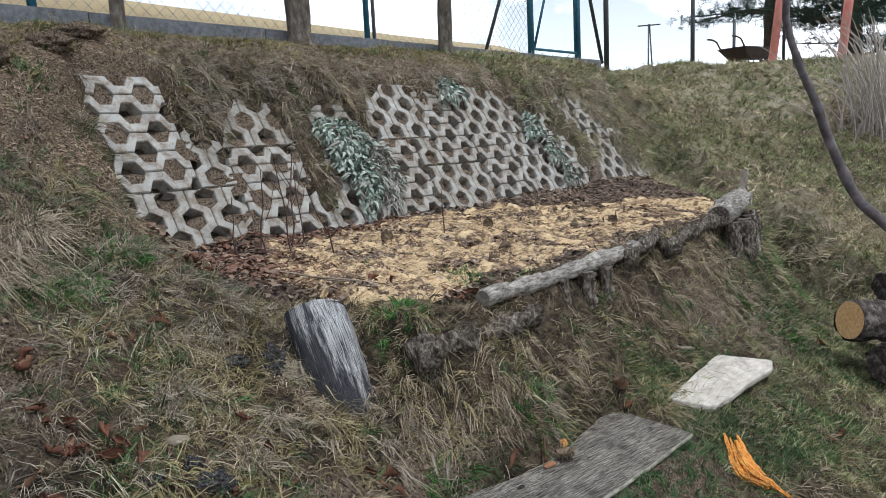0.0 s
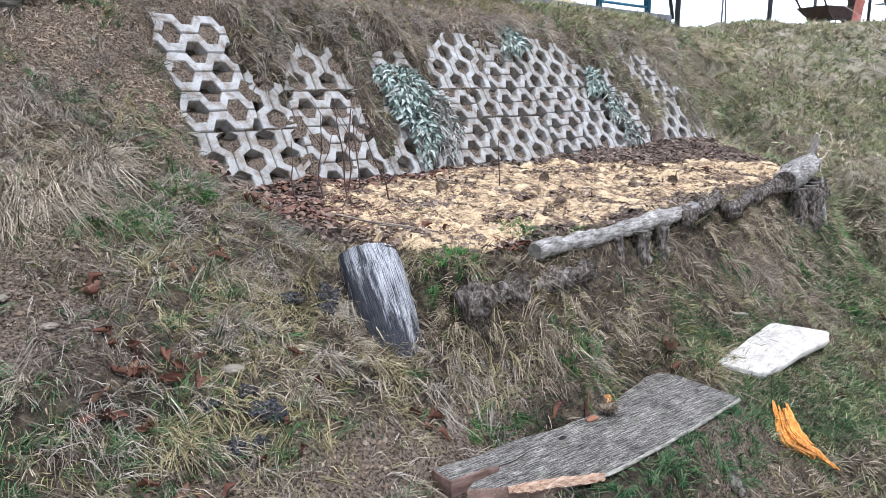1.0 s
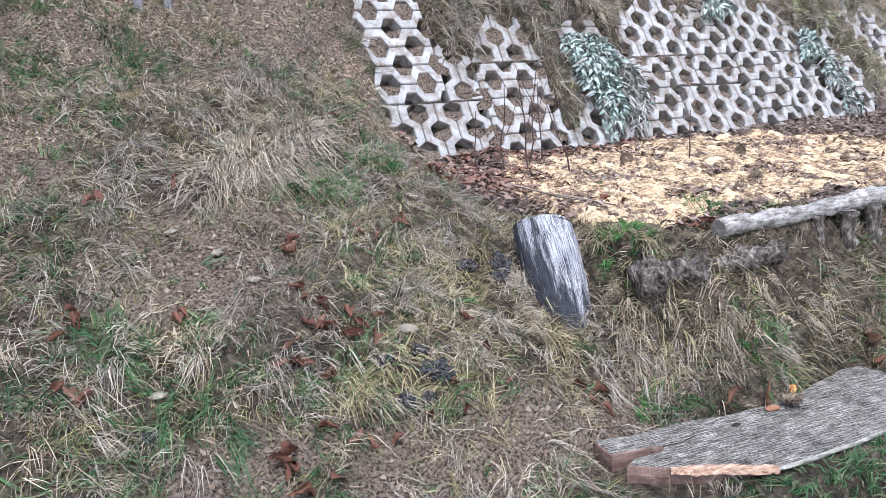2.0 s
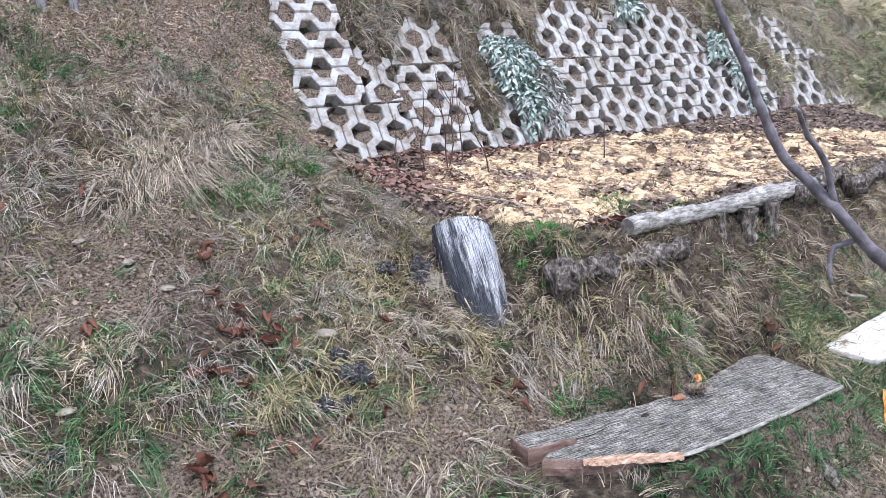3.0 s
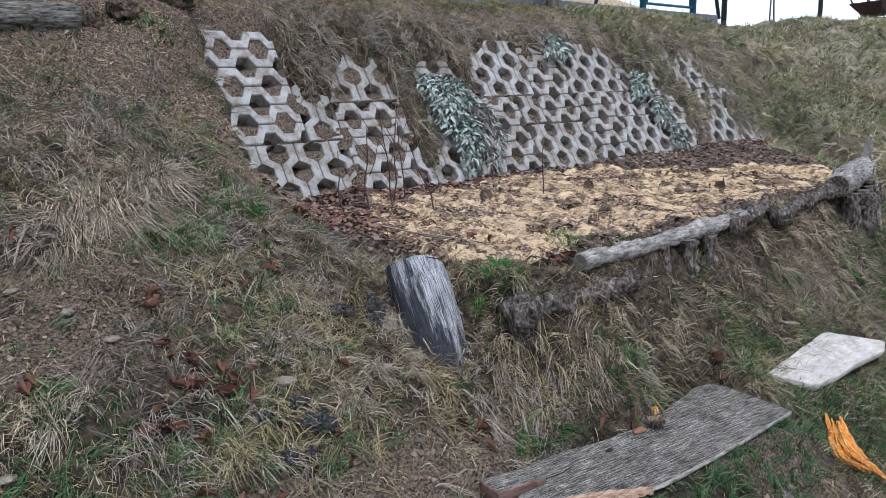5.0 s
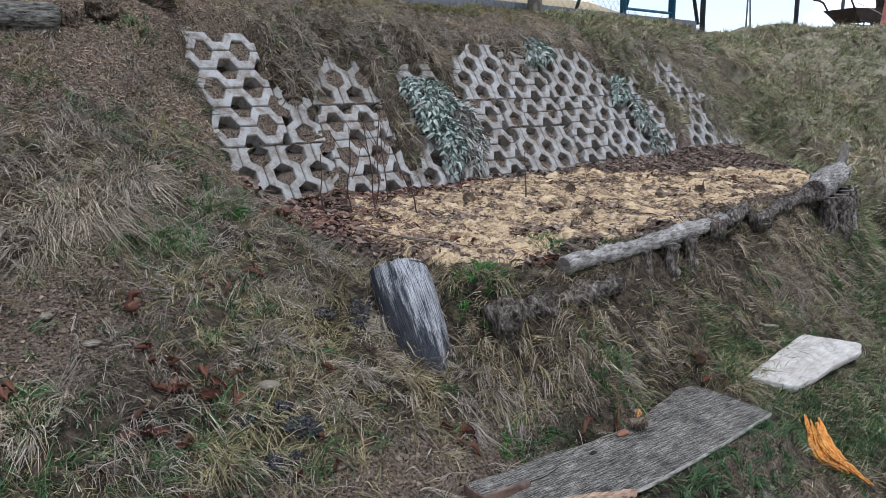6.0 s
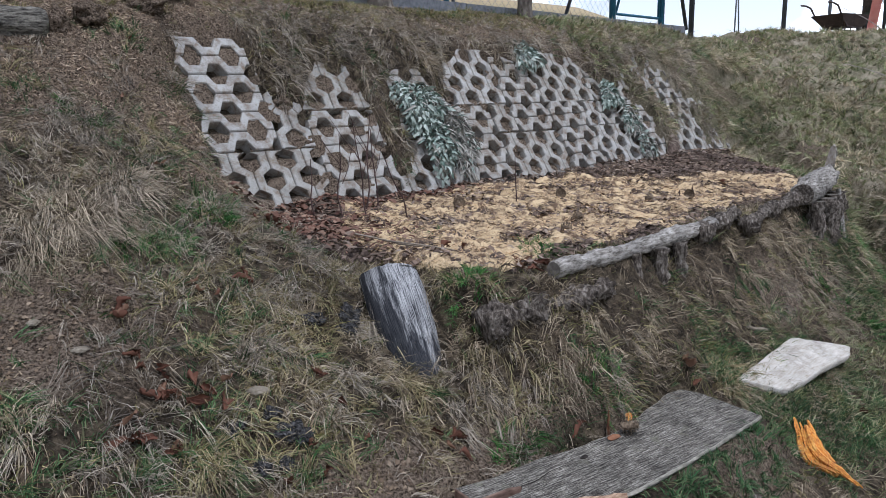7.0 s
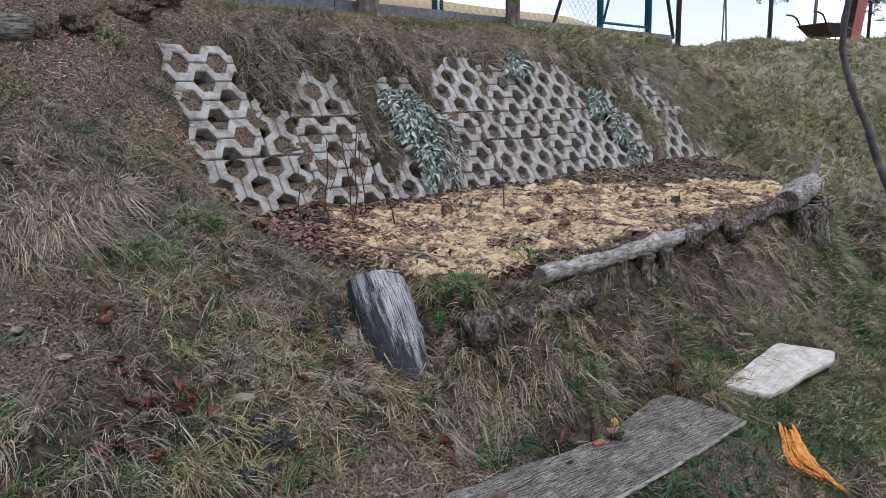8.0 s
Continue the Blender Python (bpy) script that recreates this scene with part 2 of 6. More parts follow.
# ---- ground ----
earth, n, l, b = mat("bank_earth", 0.95)
tc = n.new("ShaderNodeTexCoord").outputs["Object"]
grain = noise_tex(n, l, tc, 110, 5, 0.75)
crumb = noise_tex(n, l, tc, 28, 6, 0.7)
wide = noise_tex(n, l, tc, 1.7, 4, 0.6, 0.4)
soil = ramp(n, l, grain.outputs["Fac"], [(0.39, (0.03, 0.022, 0.016)), (0.48, (0.15, 0.112, 0.08)), (0.64, (0.34, 0.267, 0.2))])
dull = ramp(n, l, crumb.outputs["Fac"], [(0.39, (0.012, 0.010, 0.007)), (0.51, (0.058, 0.046, 0.029)), (0.68, (0.19, 0.15, 0.10))])
bare_at = n.new("ShaderNodeAttribute")
bare_at.attribute_name = "bare"
reach = n.new("ShaderNodeMath")
reach.operation = "MULTIPLY_ADD"
reach.inputs[1].default_value = 0.6
l.new(wide.outputs["Fac"], reach.inputs[0])
l.new(bare_at.outputs["Fac"], reach.inputs[2])
col = mix(n, l, ramp(n, l, reach.outputs[0], [(0.3, (0.12, 0.12, 0.12)), (0.75, (1, 1, 1))]), dull, soil)
# matted turf of the far slope
turf = ramp(n, l, noise_tex(n, l, tc, 3.2, 9, 0.78, 0.6).outputs["Fac"], [(0.36, (0.06, 0.058, 0.036)), (0.46, (0.19, 0.175, 0.11)), (0.54, (0.33, 0.285, 0.20)), (0.66, (0.48, 0.42, 0.32))])
sep0 = n.new("ShaderNodeSeparateXYZ")
l.new(tc, sep0.inputs[0])
slope = n.new("ShaderNodeMapRange")
slope.inputs["From Min"].default_value, slope.inputs["From Max"].default_value = 3.3, 4.6
l.new(sep0.outputs["X"], slope.inputs["Value"])
grassy = n.new("ShaderNodeMath")
grassy.operation, grassy.use_clamp = "MULTIPLY_ADD", True
grassy.inputs[1].default_value = -1.3
l.new(bare_at.outputs["Fac"], grassy.inputs[0])
l.new(slope.outputs["Result"], grassy.inputs[2])
wild_at = n.new("ShaderNodeAttribute")
wild_at.attribute_name = "wild"
most = n.new("ShaderNodeMath")
most.operation = "MAXIMUM"
l.new(grassy.outputs[0], most.inputs[0])
l.new(wild_at.outputs["Fac"], most.inputs[1])
col = mix(n, l, most.outputs[0], col, turf)
# the pale stubble field beyond the fence
field = ramp(n, l, noise_tex(n, l, tc, 3.0, 8, 0.7).outputs["Fac"], [(0.3, (0.32, 0.25, 0.14)), (0.7, (0.46, 0.37, 0.22))])
sep = n.new("ShaderNodeSeparateXYZ")
l.new(tc, sep.inputs[0])
far = n.new("ShaderNodeMapRange")
far.inputs["From Min"].default_value, far.inputs["From Max"].default_value = 2.2, 4.5
l.new(sep.outputs["Y"], far.inputs["Value"])
col = mix(n, l, far.outputs["Result"], col, field)
l.new(col, b.inputs["Base Color"])
hsum = n.new("ShaderNodeMath")
hsum.operation = "ADD"
l.new(grain.outputs["Fac"], hsum.inputs[0])
l.new(crumb.outputs["Fac"], hsum.inputs[1])
bump(n, l, b, hsum.outputs[0], 1.0, 0.022)

xs, ys = axis(-2500, -2.6, 6.4, 2500, 0.030), axis(-2500, -3.2, 1.3, 2500, 0.025)
gx, gy = np.meshgrid(xs, ys)
gz = land(gx, gy)
# clods
clod = ease(9, 5, np.hypot(gx - 1, gy))
gz = gz + clod * 0.009 * np.random.RandomState(3).normal(size=gz.shape).clip(-1.6, 1.6) * 0.2
ground = new("ground", sheet(xs, ys, gz))
ground.data.materials.append(earth)
ground.data.attributes.new("bare", "FLOAT", "POINT").data.foreach_set("value", np.maximum(bareness(gx, gy), 0.75 * earthy(gx, gy) * tended(gx, gy)).ravel().astype(np.float32))
ground.data.attributes.new("wild", "FLOAT", "POINT").data.foreach_set("value", (1 - tended(gx, gy)).ravel().astype(np.float32))
tagged(ground, "steep brown earth bank with bare crumbly patches", "ground", kind="structure")

# ---- the paved face: concrete lattice blocks laid on the slope ----
concrete, n, l, b = mat("pale_concrete", 0.9)
tc = n.new("ShaderNodeTexCoord").outputs["Object"]
pores = noise_tex(n, l, tc, 220, 4, 0.7)
stain = noise_tex(n, l, tc, 9, 6, 0.65, 0.5)
base = ramp(n, l, stain.outputs["Fac"], [(0.32, (0.15, 0.137, 0.115)), (0.46, (0.285, 0.275, 0.25)), (0.7, (0.42, 0.41, 0.378))])
base = mix(n, l, 0.35, base, ramp(n, l, pores.outputs["Fac"], [(0.3, (0.22, 0.22, 0.21)), (0.6, (0.54, 0.53, 0.51))]))
rnd = n.new("ShaderNodeObjectInfo").outputs["Random"]
base = mix(n, l, 1.0, base, ramp(n, l, rnd, [(0, (0.84, 0.83, 0.8)), (1, (1, 1, 1))]), "MULTIPLY")
dirt = noise_tex(n, l, tc, 16, 7, 0.75, 0.4)
base = mix(n, l, ramp(n, l, dirt.outputs["Fac"], [(0.46, (0, 0, 0)), (0.64, (0.95, 0.95, 0.95))]), base, (0.165, 0.122, 0.085))
l.new(base, b.inputs["Base Color"])
bump(n, l, b, pores.outputs["Fac"], 0.5, 0.002)

PITCH, PERIOD, DEPTH = 0.1, 0.2, 0.085


def chain_outline(length, phase):
    """Outline of one zigzag web along u: (u, w) points, w from 0 to PITCH across; phase 0 sits on its low flats at u = 0."""
    low, high = [], []
    for k in range(-2, int(length / PERIOD) + 3):
        c = (k + phase) * PERIOD
        low += [(c - 0.044, 0.0), (c + 0.044, 0.0), (c + 0.074, 0.0505), (c + 0.126, 0.0505)]
        high += [(c - 0.026, 0.0495), (c + 0.026, 0.0495), (c + 0.056, 0.1), (c + 0.144, 0.1)]

    def cut(line):
        out = []
        for (u0, w0), (u1, w1) in zip(line, line[1:]):
            if u1 <= 0 or u0 >= length:
                continue
            a, e = max(0, u0), min(length, u1)
            f = lambda u: w0 + (w1 - w0) * (u - u0) / (u1 - u0)
            for q in ((a, f(a)), (e, f(e))):
                if not out or abs(q[0] - out[-1][0]) + abs(q[1] - out[-1][1]) > 1e-5:
                    out.append(q)
        return out
    return cut(low), cut(high)


def paver_block(length, chains, phase, upright):
    """A block of zigzag webs with chamfered faces; u along the webs, or up the slope when upright."""
    bm = bmesh.new()
    gap, cham = 0.0022, 0.005
    for k in range(chains):
        low, high = chain_outline(length, phase + 0.5 * (k % 2))
        us = sorted({round(u, 5) for u, _ in low} | {round(u, 5) for u, _ in high})
        lo = np.interp(us, [p[0] for p in low], [p[1] for p in low]) + gap
        hi = np.interp(us, [p[0] for p in high], [p[1] for p in high]) - gap
        us = np.array(us)
        us[0] += gap
        us[-1] -= gap
        cols = []
        for i, u in enumerate(us):
            w0, w1 = k * PITCH + lo[i], k * PITCH + hi[i]
            uc = u + (cham if i == 0 else -cham if i == len(us) - 1 else 0)
            col = []
            for uu, ww, d in ((u, w0, -DEPTH), (u, w0, -cham), (uc, w0 + cham, 0), (uc, w1 - cham, 0), (u, w1, -cham), (u, w1, -DEPTH)):
                col.append(bm.verts.new((ww, uu, d) if upright else (uu, ww, d)))
            cols.append(col)
        for a, c in zip(cols, cols[1:]):
            for j in range(5):
                q = (a[j], c[j], c[j + 1], a[j + 1])
                bm.faces.new(q if upright else q[::-1])
        for c, flip in ((cols[0], upright), (cols[-1], not upright)):
            bm.faces.new(c if not flip else c[::-1])
    bmesh.ops.recalc_face_normals(bm, faces=bm.faces)
    me = bpy.data.meshes.new("paver")
    bm.to_mesh(me)
    bm.free()
    me.materials.append(concrete)
    return me


face = Matrix(((1, 0, 0, 0), (0, 0.5150, -0.8572, -0.0515), (0, 0.8572, 0.5150, -0.0857), (0, 0, 0, 1)))
face = face @ Matrix.Translation((0, 1.0, 0)) @ Matrix.Diagonal((1, 1.04, 1, 1)) @ Matrix.Translation((0, -1.0, 0))
lattice_wall = thing("retaining_wall", "steep slope face of pale grey concrete lattice pavers, partly overgrown", "retaining wall", kind="structure")
H_BLOCK = paver_block(0.4, 6, 0.5, False)      # webs run level, 0.4 wide, 0.6 up the slope
V_BLOCK = paver_block(0.4, 6, 0.25, True)      # webs run up the slope, 0.6 wide, 0.4 up
V_TALL = paver_block(0.6, 2, 0.25, True)
V_SMALL = paver_block(0.2, 2, 0.25, True)
laid = [(0.0, 0.4, H_BLOCK), (0.0, 0.0, V_BLOCK), (0.4, 0.4, V_TALL)]
for k in range(5):
    u = 0.6 + k
    laid.append((u, 0.0, H_BLOCK))
    if k < 4:
        laid += [(u + 0.4, 0.0, V_BLOCK), (u, 0.6, V_BLOCK), (u + 0.6, 0.4, H_BLOCK), (u + 0.4, 0.4, V_SMALL)]
rng = random.Random(5)
for u, v, me in laid:
    ob = new("paver", me)
    ob.parent = lattice_wall
    put(ob, face @ pose(u + rng.uniform(-0.003, 0.003), v + rng.uniform(-0.003, 0.003), rng.uniform(-0.008, 0.004), rng.uniform(-0.8, 0.8), rng.uniform(-0.8, 0.8), rng.uniform(-0.4, 0.4)))

# the solid six-sided end stone at the upper corner
bm = bmesh.new()
rim = [(math.cos(radians(60 * k)) * 0.056, math.sin(radians(60 * k)) * 0.057) for k in range(6)]
low6, mid6, top6 = ([bm.verts.new((x * f, y * f, d)) for x, y in rim] for f, d in ((1.0, -DEPTH), (1.0, -0.005), (0.92, 0.0)))
for a, c in ((low6, mid6), (mid6, top6)):
    for k in range(6):
        bm.faces.new((a[k], a[(k + 1) % 6], c[(k + 1) % 6], c[k]))
bm.faces.new(top6)
bm.faces.new(low6[::-1])
put(part("paver", bm, concrete, lattice_wall, "solid six-sided end stone"), face @ pose(0.035, 0.955, 0.006, 0, 0, 2))

# soil banked up in the openings of the pavers
holes = []
for u, v, me in laid:
    if me is H_BLOCK:
        holes += [(u + (0.5 + 0.5 * (k % 2)) * PITCH * 2 - PITCH + PERIOD * j, v + k * PITCH) for k in range(1, 6) for j in range(3)]
    else:
        wide, tall = {V_BLOCK: (6, 2), V_TALL: (2, 3), V_SMALL: (2, 1)}[me]
        holes += [(u + k * PITCH, v + (0.25 + 0.5 * (k % 2)) * PERIOD + PERIOD * j - PERIOD / 2) for k in range(1, wide) for j in range(tall + 1)]
verts, faces = [], []
rs = np.random.RandomState(4)
for u, v in holes:
    if v < 0 or v > 1.0:
        continue
    top, foot = rs.uniform(-0.09, -0.07), rs.uniform(-0.055, -0.008)
    fill = rs.uniform(0.08, 0.36)
    if u < 1.2:
        foot, fill = rs.uniform(-0.02, 0.004), rs.uniform(0.22, 0.46)
    if rs.uniform() < (0.2 if u < 1.2 or u > 3.6 else 0.06):
        top, fill = rs.uniform(-0.012, 0.006), 0.6
    drift = rs.uniform(-0.45, 0.05)
    base = len(verts)
    for j in range(7):
        for i in range(7):
            du, dv = -0.06 + 0.12 * i / 6, -0.056 + 0.112 * j / 6
            t = min(1, max(0, ((dv + 0.052) / 0.104 + drift * du / 0.06 - fill) / (0.9 - fill)))
            d = foot + (top - foot) * t + rs.normal() * 0.0035 - 0.012 * max(0, math.hypot(du, dv) / 0.05 - 1)
            verts.append(tuple(face @ Vector((u + du, v + dv, d))))
    for j in range(6):
        for i in range(6):
            q = base + j * 7 + i
            faces.append((q, q + 1, q + 8, q + 7))
me = np_mesh("soil_fill", np.array(verts), [np.array(faces)])
me.polygons.foreach_set("use_smooth", np.ones(len(faces), bool))
me.materials.append(earth)
me.attributes.new("bare", "FLOAT", "POINT").data.foreach_set("value", np.full(len(me.vertices), 0.6, np.float32))
tagged(new("soil_fill", me), "brown soil banked up in the openings of the pavers", "soil", kind="stuff")

# ---- grass, litter and the sawdust bed ----
def blade_material(name, stops, rough=0.75, tones=((0.36, 0.335, 0.31), (0.82, 0.79, 0.75), (1.02, 0.99, 0.93)), patch=2.3):
    """Blades vary one by one, wisp by wisp (the tone attribute) and over the bank."""
    m, n, l, b = mat(name, rough)
    g = n.new("ShaderNodeNewGeometry").outputs["Random Per Island"]
    col = ramp(n, l, g, stops)
    tone = n.new("ShaderNodeAttribute")
    tone.attribute_name = "tone"
    col = mix(n, l, 1.0, col, ramp(n, l, tone.outputs["Fac"], list(zip((0.0, 0.5, 1.0), tones))), "MULTIPLY")
    tcn = n.new("ShaderNodeTexCoord").outputs["Object"]
    shade = ramp(n, l, noise_tex(n, l, tcn, patch, 3).outputs["Fac"], [(0.32, (0.74, 0.73, 0.74)), (0.64, (1.1, 1.08, 1.02))])
    l.new(mix(n, l, 1.0, col, shade, "MULTIPLY"), b.inputs["Base Color"])
    b.inputs["Specular IOR Level"].default_value = 0.14
    return m


straw = blade_material("dry_grass_blades", [(0.0, (0.18, 0.142, 0.10)), (0.3, (0.30, 0.248, 0.18)), (0.6, (0.44, 0.378, 0.285)), (0.85, (0.63, 0.56, 0.44)), (1.0, (0.25, 0.205, 0.152))])
grey_straw = blade_material("grey_dry_grass_blades", [(0.0, (0.17, 0.15, 0.128)), (0.35, (0.32, 0.288, 0.245)), (0.7, (0.44, 0.40, 0.34)), (1.0, (0.54, 0.495, 0.425))])
yellow_straw = blade_material("yellowed_grass_blades", [(0.0, (0.21, 0.175, 0.085)), (0.35, (0.39, 0.33, 0.205)), (0.6, (0.225, 0.235, 0.11)), (0.8, (0.52, 0.45, 0.305)), (1.0, (0.33, 0.295, 0.155))])
green_leaf = blade_material("green_grass_blades", [(0.0, (0.03, 0.088, 0.036)), (0.4, (0.07, 0.16, 0.062)), (0.75, (0.13, 0.205, 0.095)), (1.0, (0.30, 0.30, 0.17))], 0.6)
lush_leaf = blade_material("fresh_grass_blades", [(0.0, (0.03, 0.11, 0.03)), (0.5, (0.07, 0.22, 0.05)), (1.0, (0.16, 0.33, 0.095))], 0.55)
pale_straw = blade_material("bleached_grass_blades", [(0.0, (0.21, 0.175, 0.13)), (0.4, (0.39, 0.335, 0.255)), (0.8, (0.62, 0.55, 0.43)), (1.0, (0.31, 0.26, 0.195))])
litter_mat = blade_material("dead_litter", [(0.0, (0.05, 0.037, 0.028)), (0.35, (0.155, 0.115, 0.082)), (0.7, (0.27, 0.212, 0.155)), (1.0, (0.46, 0.39, 0.295))], 0.9)
olive = blade_material("olive_turf_blades", [(0.0, (0.10, 0.11, 0.04)), (0.35, (0.20, 0.205, 0.08)), (0.65, (0.36, 0.335, 0.155)), (0.85, (0.50, 0.45, 0.245)), (1.0, (0.12, 0.185, 0.06))])
far_straw = blade_material("pale_slope_grass", [(0.0, (0.38, 0.325, 0.235)), (0.4, (0.58, 0.51, 0.38)), (0.75, (0.76, 0.69, 0.54)), (1.0, (0.48, 0.43, 0.29))])
far_green = blade_material("green_slope_grass", [(0.0, (0.16, 0.24, 0.11)), (0.5, (0.34, 0.38, 0.20)), (1.0, (0.60, 0.58, 0.39))])
R = np.random.RandomState(11)


def normal_at(x, y, e=0.07):
    nx = (land(x - e, y) - land(x + e, y)) / (2 * e)
    ny = (land(x, y - e) - land(x, y + e)) / (2 * e)
    v = np.stack([nx, ny, np.ones_like(nx)], -1)
    return v / np.linalg.norm(v, axis=1, keepdims=True)


def unit(v):
    return v / np.maximum(np.linalg.norm(v, axis=1, keepdims=True), 1e-9)


def blades(name, base, d0, bend, length, width, material, rest=True, label="", category="grass", short=False, tone=None, loft=None):
    """Curved tapering blades, one island each."""
    nb = len(base)
    side = unit(np.cross(d0, R.normal(size=(nb, 3))))
    cut = (0.0, 0.55, 1.0) if short else (0.0, 0.4, 0.75, 1.0)
    rows = []
    for s in cut:
        p = base + length[:, None] * (d0 * s + bend * s * s)
        if rest and s > 0:
            p[:, 2] = np.maximum(p[:, 2], land(p[:, 0], p[:, 1]) + 0.004 + (0.006 if loft is None else loft) * s)
        w = (width * (1 - 0.25 * s - 0.6 * s * s))[:, None] * side * 0.5
        rows += [p] if s == 1.0 else [p - w, p + w]
    co = np.stack(rows, 1).reshape(-1, 3)
    each = 5 if short else 7
    i = np.arange(nb)[:, None] * each
    quads = i + np.array([[0, 1, 3, 2]])
    if not short:
        quads = np.concatenate([quads, i + np.array([[2, 3, 5, 4]])])
    tris = i + (np.array([[2, 3, 4]]) if short else np.array([[4, 5, 6]]))
    me = np_mesh(name, co, [quads, tris])
    tone = np.full(nb, 0.5) if tone is None else tone
    me.attributes.new("tone", "FLOAT", "POINT").data.foreach_set("value", np.repeat(np.clip(tone, 0, 1), each).astype(np.float32))
    me.materials.append(material)
    ob = new(name, me)
    return tagged(ob, label, category, kind="stuff")


def in_bed(x, y):
    """1 on the terrace bed, 0 on grass."""
    s = y - front_edge(x)
    return ease(0.06, 0.2, s + 0.05 * wobble(x, y, 9.0)) * ease(-0.12, 0.08, x + 0.12 * wobble(x, y, 7.0) - 0.25 * np.clip(-y - 0.5, 0, 1)) * ease(0.05, -0.01, y) * ease(0.25, -0.1, x - 5.0)


def on_face(x, y):
    """1 on the bare part of the paved face."""
    v = 0.1 + 1.942 * y
    k = (1 - overgrown(x, v)) * (y > -0.02) * (v < 1.12) * (x > 0.0) * (x < WALL_END)
    return np.clip(k, 0, 1)


def off_bed(x, y):
    return (1 - in_bed(x, y)) * tended(x, y)


def scatter(count, x0, x1, y0, y1):
    return R.uniform(x0, x1, count), R.uniform(y0, y1, count)


def wisps(fx, fy, out, size, base_tone, each, fine=0.007):
    """Blades bunched in wisps that share a way and a tone."""
    nw = len(fx)
    nb = np.maximum(2, (each * R.uniform(0.5, 1.5, nw)).astype(int))
    w = np.repeat(np.arange(nw), nb)
    x = fx[w] + R.normal(size=len(w)) * fine
    y = fy[w] + R.normal(size=len(w)) * fine
    tone = np.clip(base_tone + R.normal(size=nw) * 0.20, 0, 1)[w] + R.normal(size=len(w)) * 0.06
    return dict(x=x, y=y, out=out[w], size=size[w], tone=tone, jit=R.normal(size=(nw, 3))[w], curl=R.normal(size=(nw, 3))[w], luck=R.uniform(0, 1, nw)[w])


def tufts(count, zone, blades_each, spread, each=7):
    """Tufts of wisps."""
    cx, cy = scatter(count, *zone)
    nw = np.maximum(1, (blades_each / each * R.uniform(0.4, 1.5, count)).astype(int))
    radius = spread * R.uniform(0.5, 1.4, count)
    t = np.repeat(np.arange(count), nw)
    a = R.uniform(0, 2 * np.pi, len(t))
    r = radius[t] * np.sqrt(R.uniform(0, 1, len(t)))
    ox, oy = np.cos(a) * r, np.sin(a) * r
    tone = np.clip(0.5 + 0.24 * R.normal(size=count), 0.05, 0.95)[t]
    return wisps(cx[t] + ox, cy[t] + oy, np.stack([ox, oy, 0 * ox], -1) / radius[t][:, None], R.uniform(0.6, 1.25, count)[t], tone, each)


def turf(count, zone, each=6, patch=9.0):
    """Wisps strewn evenly; the tone runs in patches."""
    x, y = scatter(count, *zone)
    tone = 0.5 + 0.34 * wobble(x, y, patch, 1.0) + 0.2 * wobble(x, y, patch * 2.7, 3.0)
    return wisps(x, y, np.zeros((count, 3)), np.ones(count), np.clip(tone, 0, 1), each, 0.012)


def joined(*sets):
    return {k: np.concatenate([s[k] for s in sets]) for k in sets[0]}


def grow(name, feet, keep, lean, droop, length, width, material, label, short=False, stray=0.55, loft=0.02, fall=None):
    k = feet["luck"] < keep(feet["x"], feet["y"]) * (1 - under_plank(feet["x"], feet["y"] + 0.02))
    x, y, out, size, tone, jit, curl = (feet[q][k] for q in ("x", "y", "out", "size", "tone", "jit", "curl"))
    nb = len(x)
    nrm = normal_at(x, y)
    down = nrm * np.array([1, 1, 0]) if fall is None else np.tile(np.array(fall), (nb, 1))
    d0 = unit(nrm * (1 - lean) + np.array([0, 0, 0.45]) * (1 - lean) + out * 0.45 + jit * stray + R.normal(size=(nb, 3)) * 0.16 + down * lean * 0.45)
    g = down * 0.35 + np.array([0, 0, -0.95])
    bend = g * (droop * R.uniform(0.6, 1.2, nb))[:, None] + curl * 0.24 + R.normal(size=(nb, 3)) * 0.12
    ln = length * size * R.uniform(0.5, 1.25, nb)
    wd = width * R.uniform(0.7, 1.3, nb)
    return blades(name, np.stack([x, y, land(x, y) - 0.004], -1), d0, bend, ln, wd, material, label=label, short=short, tone=tone, loft=R.uniform(0, loft, nb))


ALL = (-2.0, 6.3, -2.9, 1.15)


def clumps(x, y):
    """0 in the gaps between clumps of turf, 1 in the clumps."""
    return ease(-0.3, 0.3, wobble(x, y, 8.0, 2.0) + 0.6 * wobble(x, y, 19.0, 4.0) + 0.05)


def green_zone(x, y):
    return np.clip(0.5 + 0.9 * wobble(x, y, 2.6, 6.0), 0, 1)


# long dry tufts hanging down the bank
grow("dry_grass", tufts(2100, ALL, 58, 0.046), lambda x, y: (1 - 0.65 * ease(0.55, 0.75, y)) * (1 - 0.35 * ease(0.3, 0.8, x) * ease(0.0, -0.2, y - front_edge(x))) * off_bed(x, y) * (1 - 0.97 * on_face(x, y)) * (1 - 0.9 * bareness(x, y)) * (1 - 0.55 * earthy(x, y)), 0.35, 1.0, 0.088, 0.0025, straw, "long dry straw-coloured grass drooping down the bank")
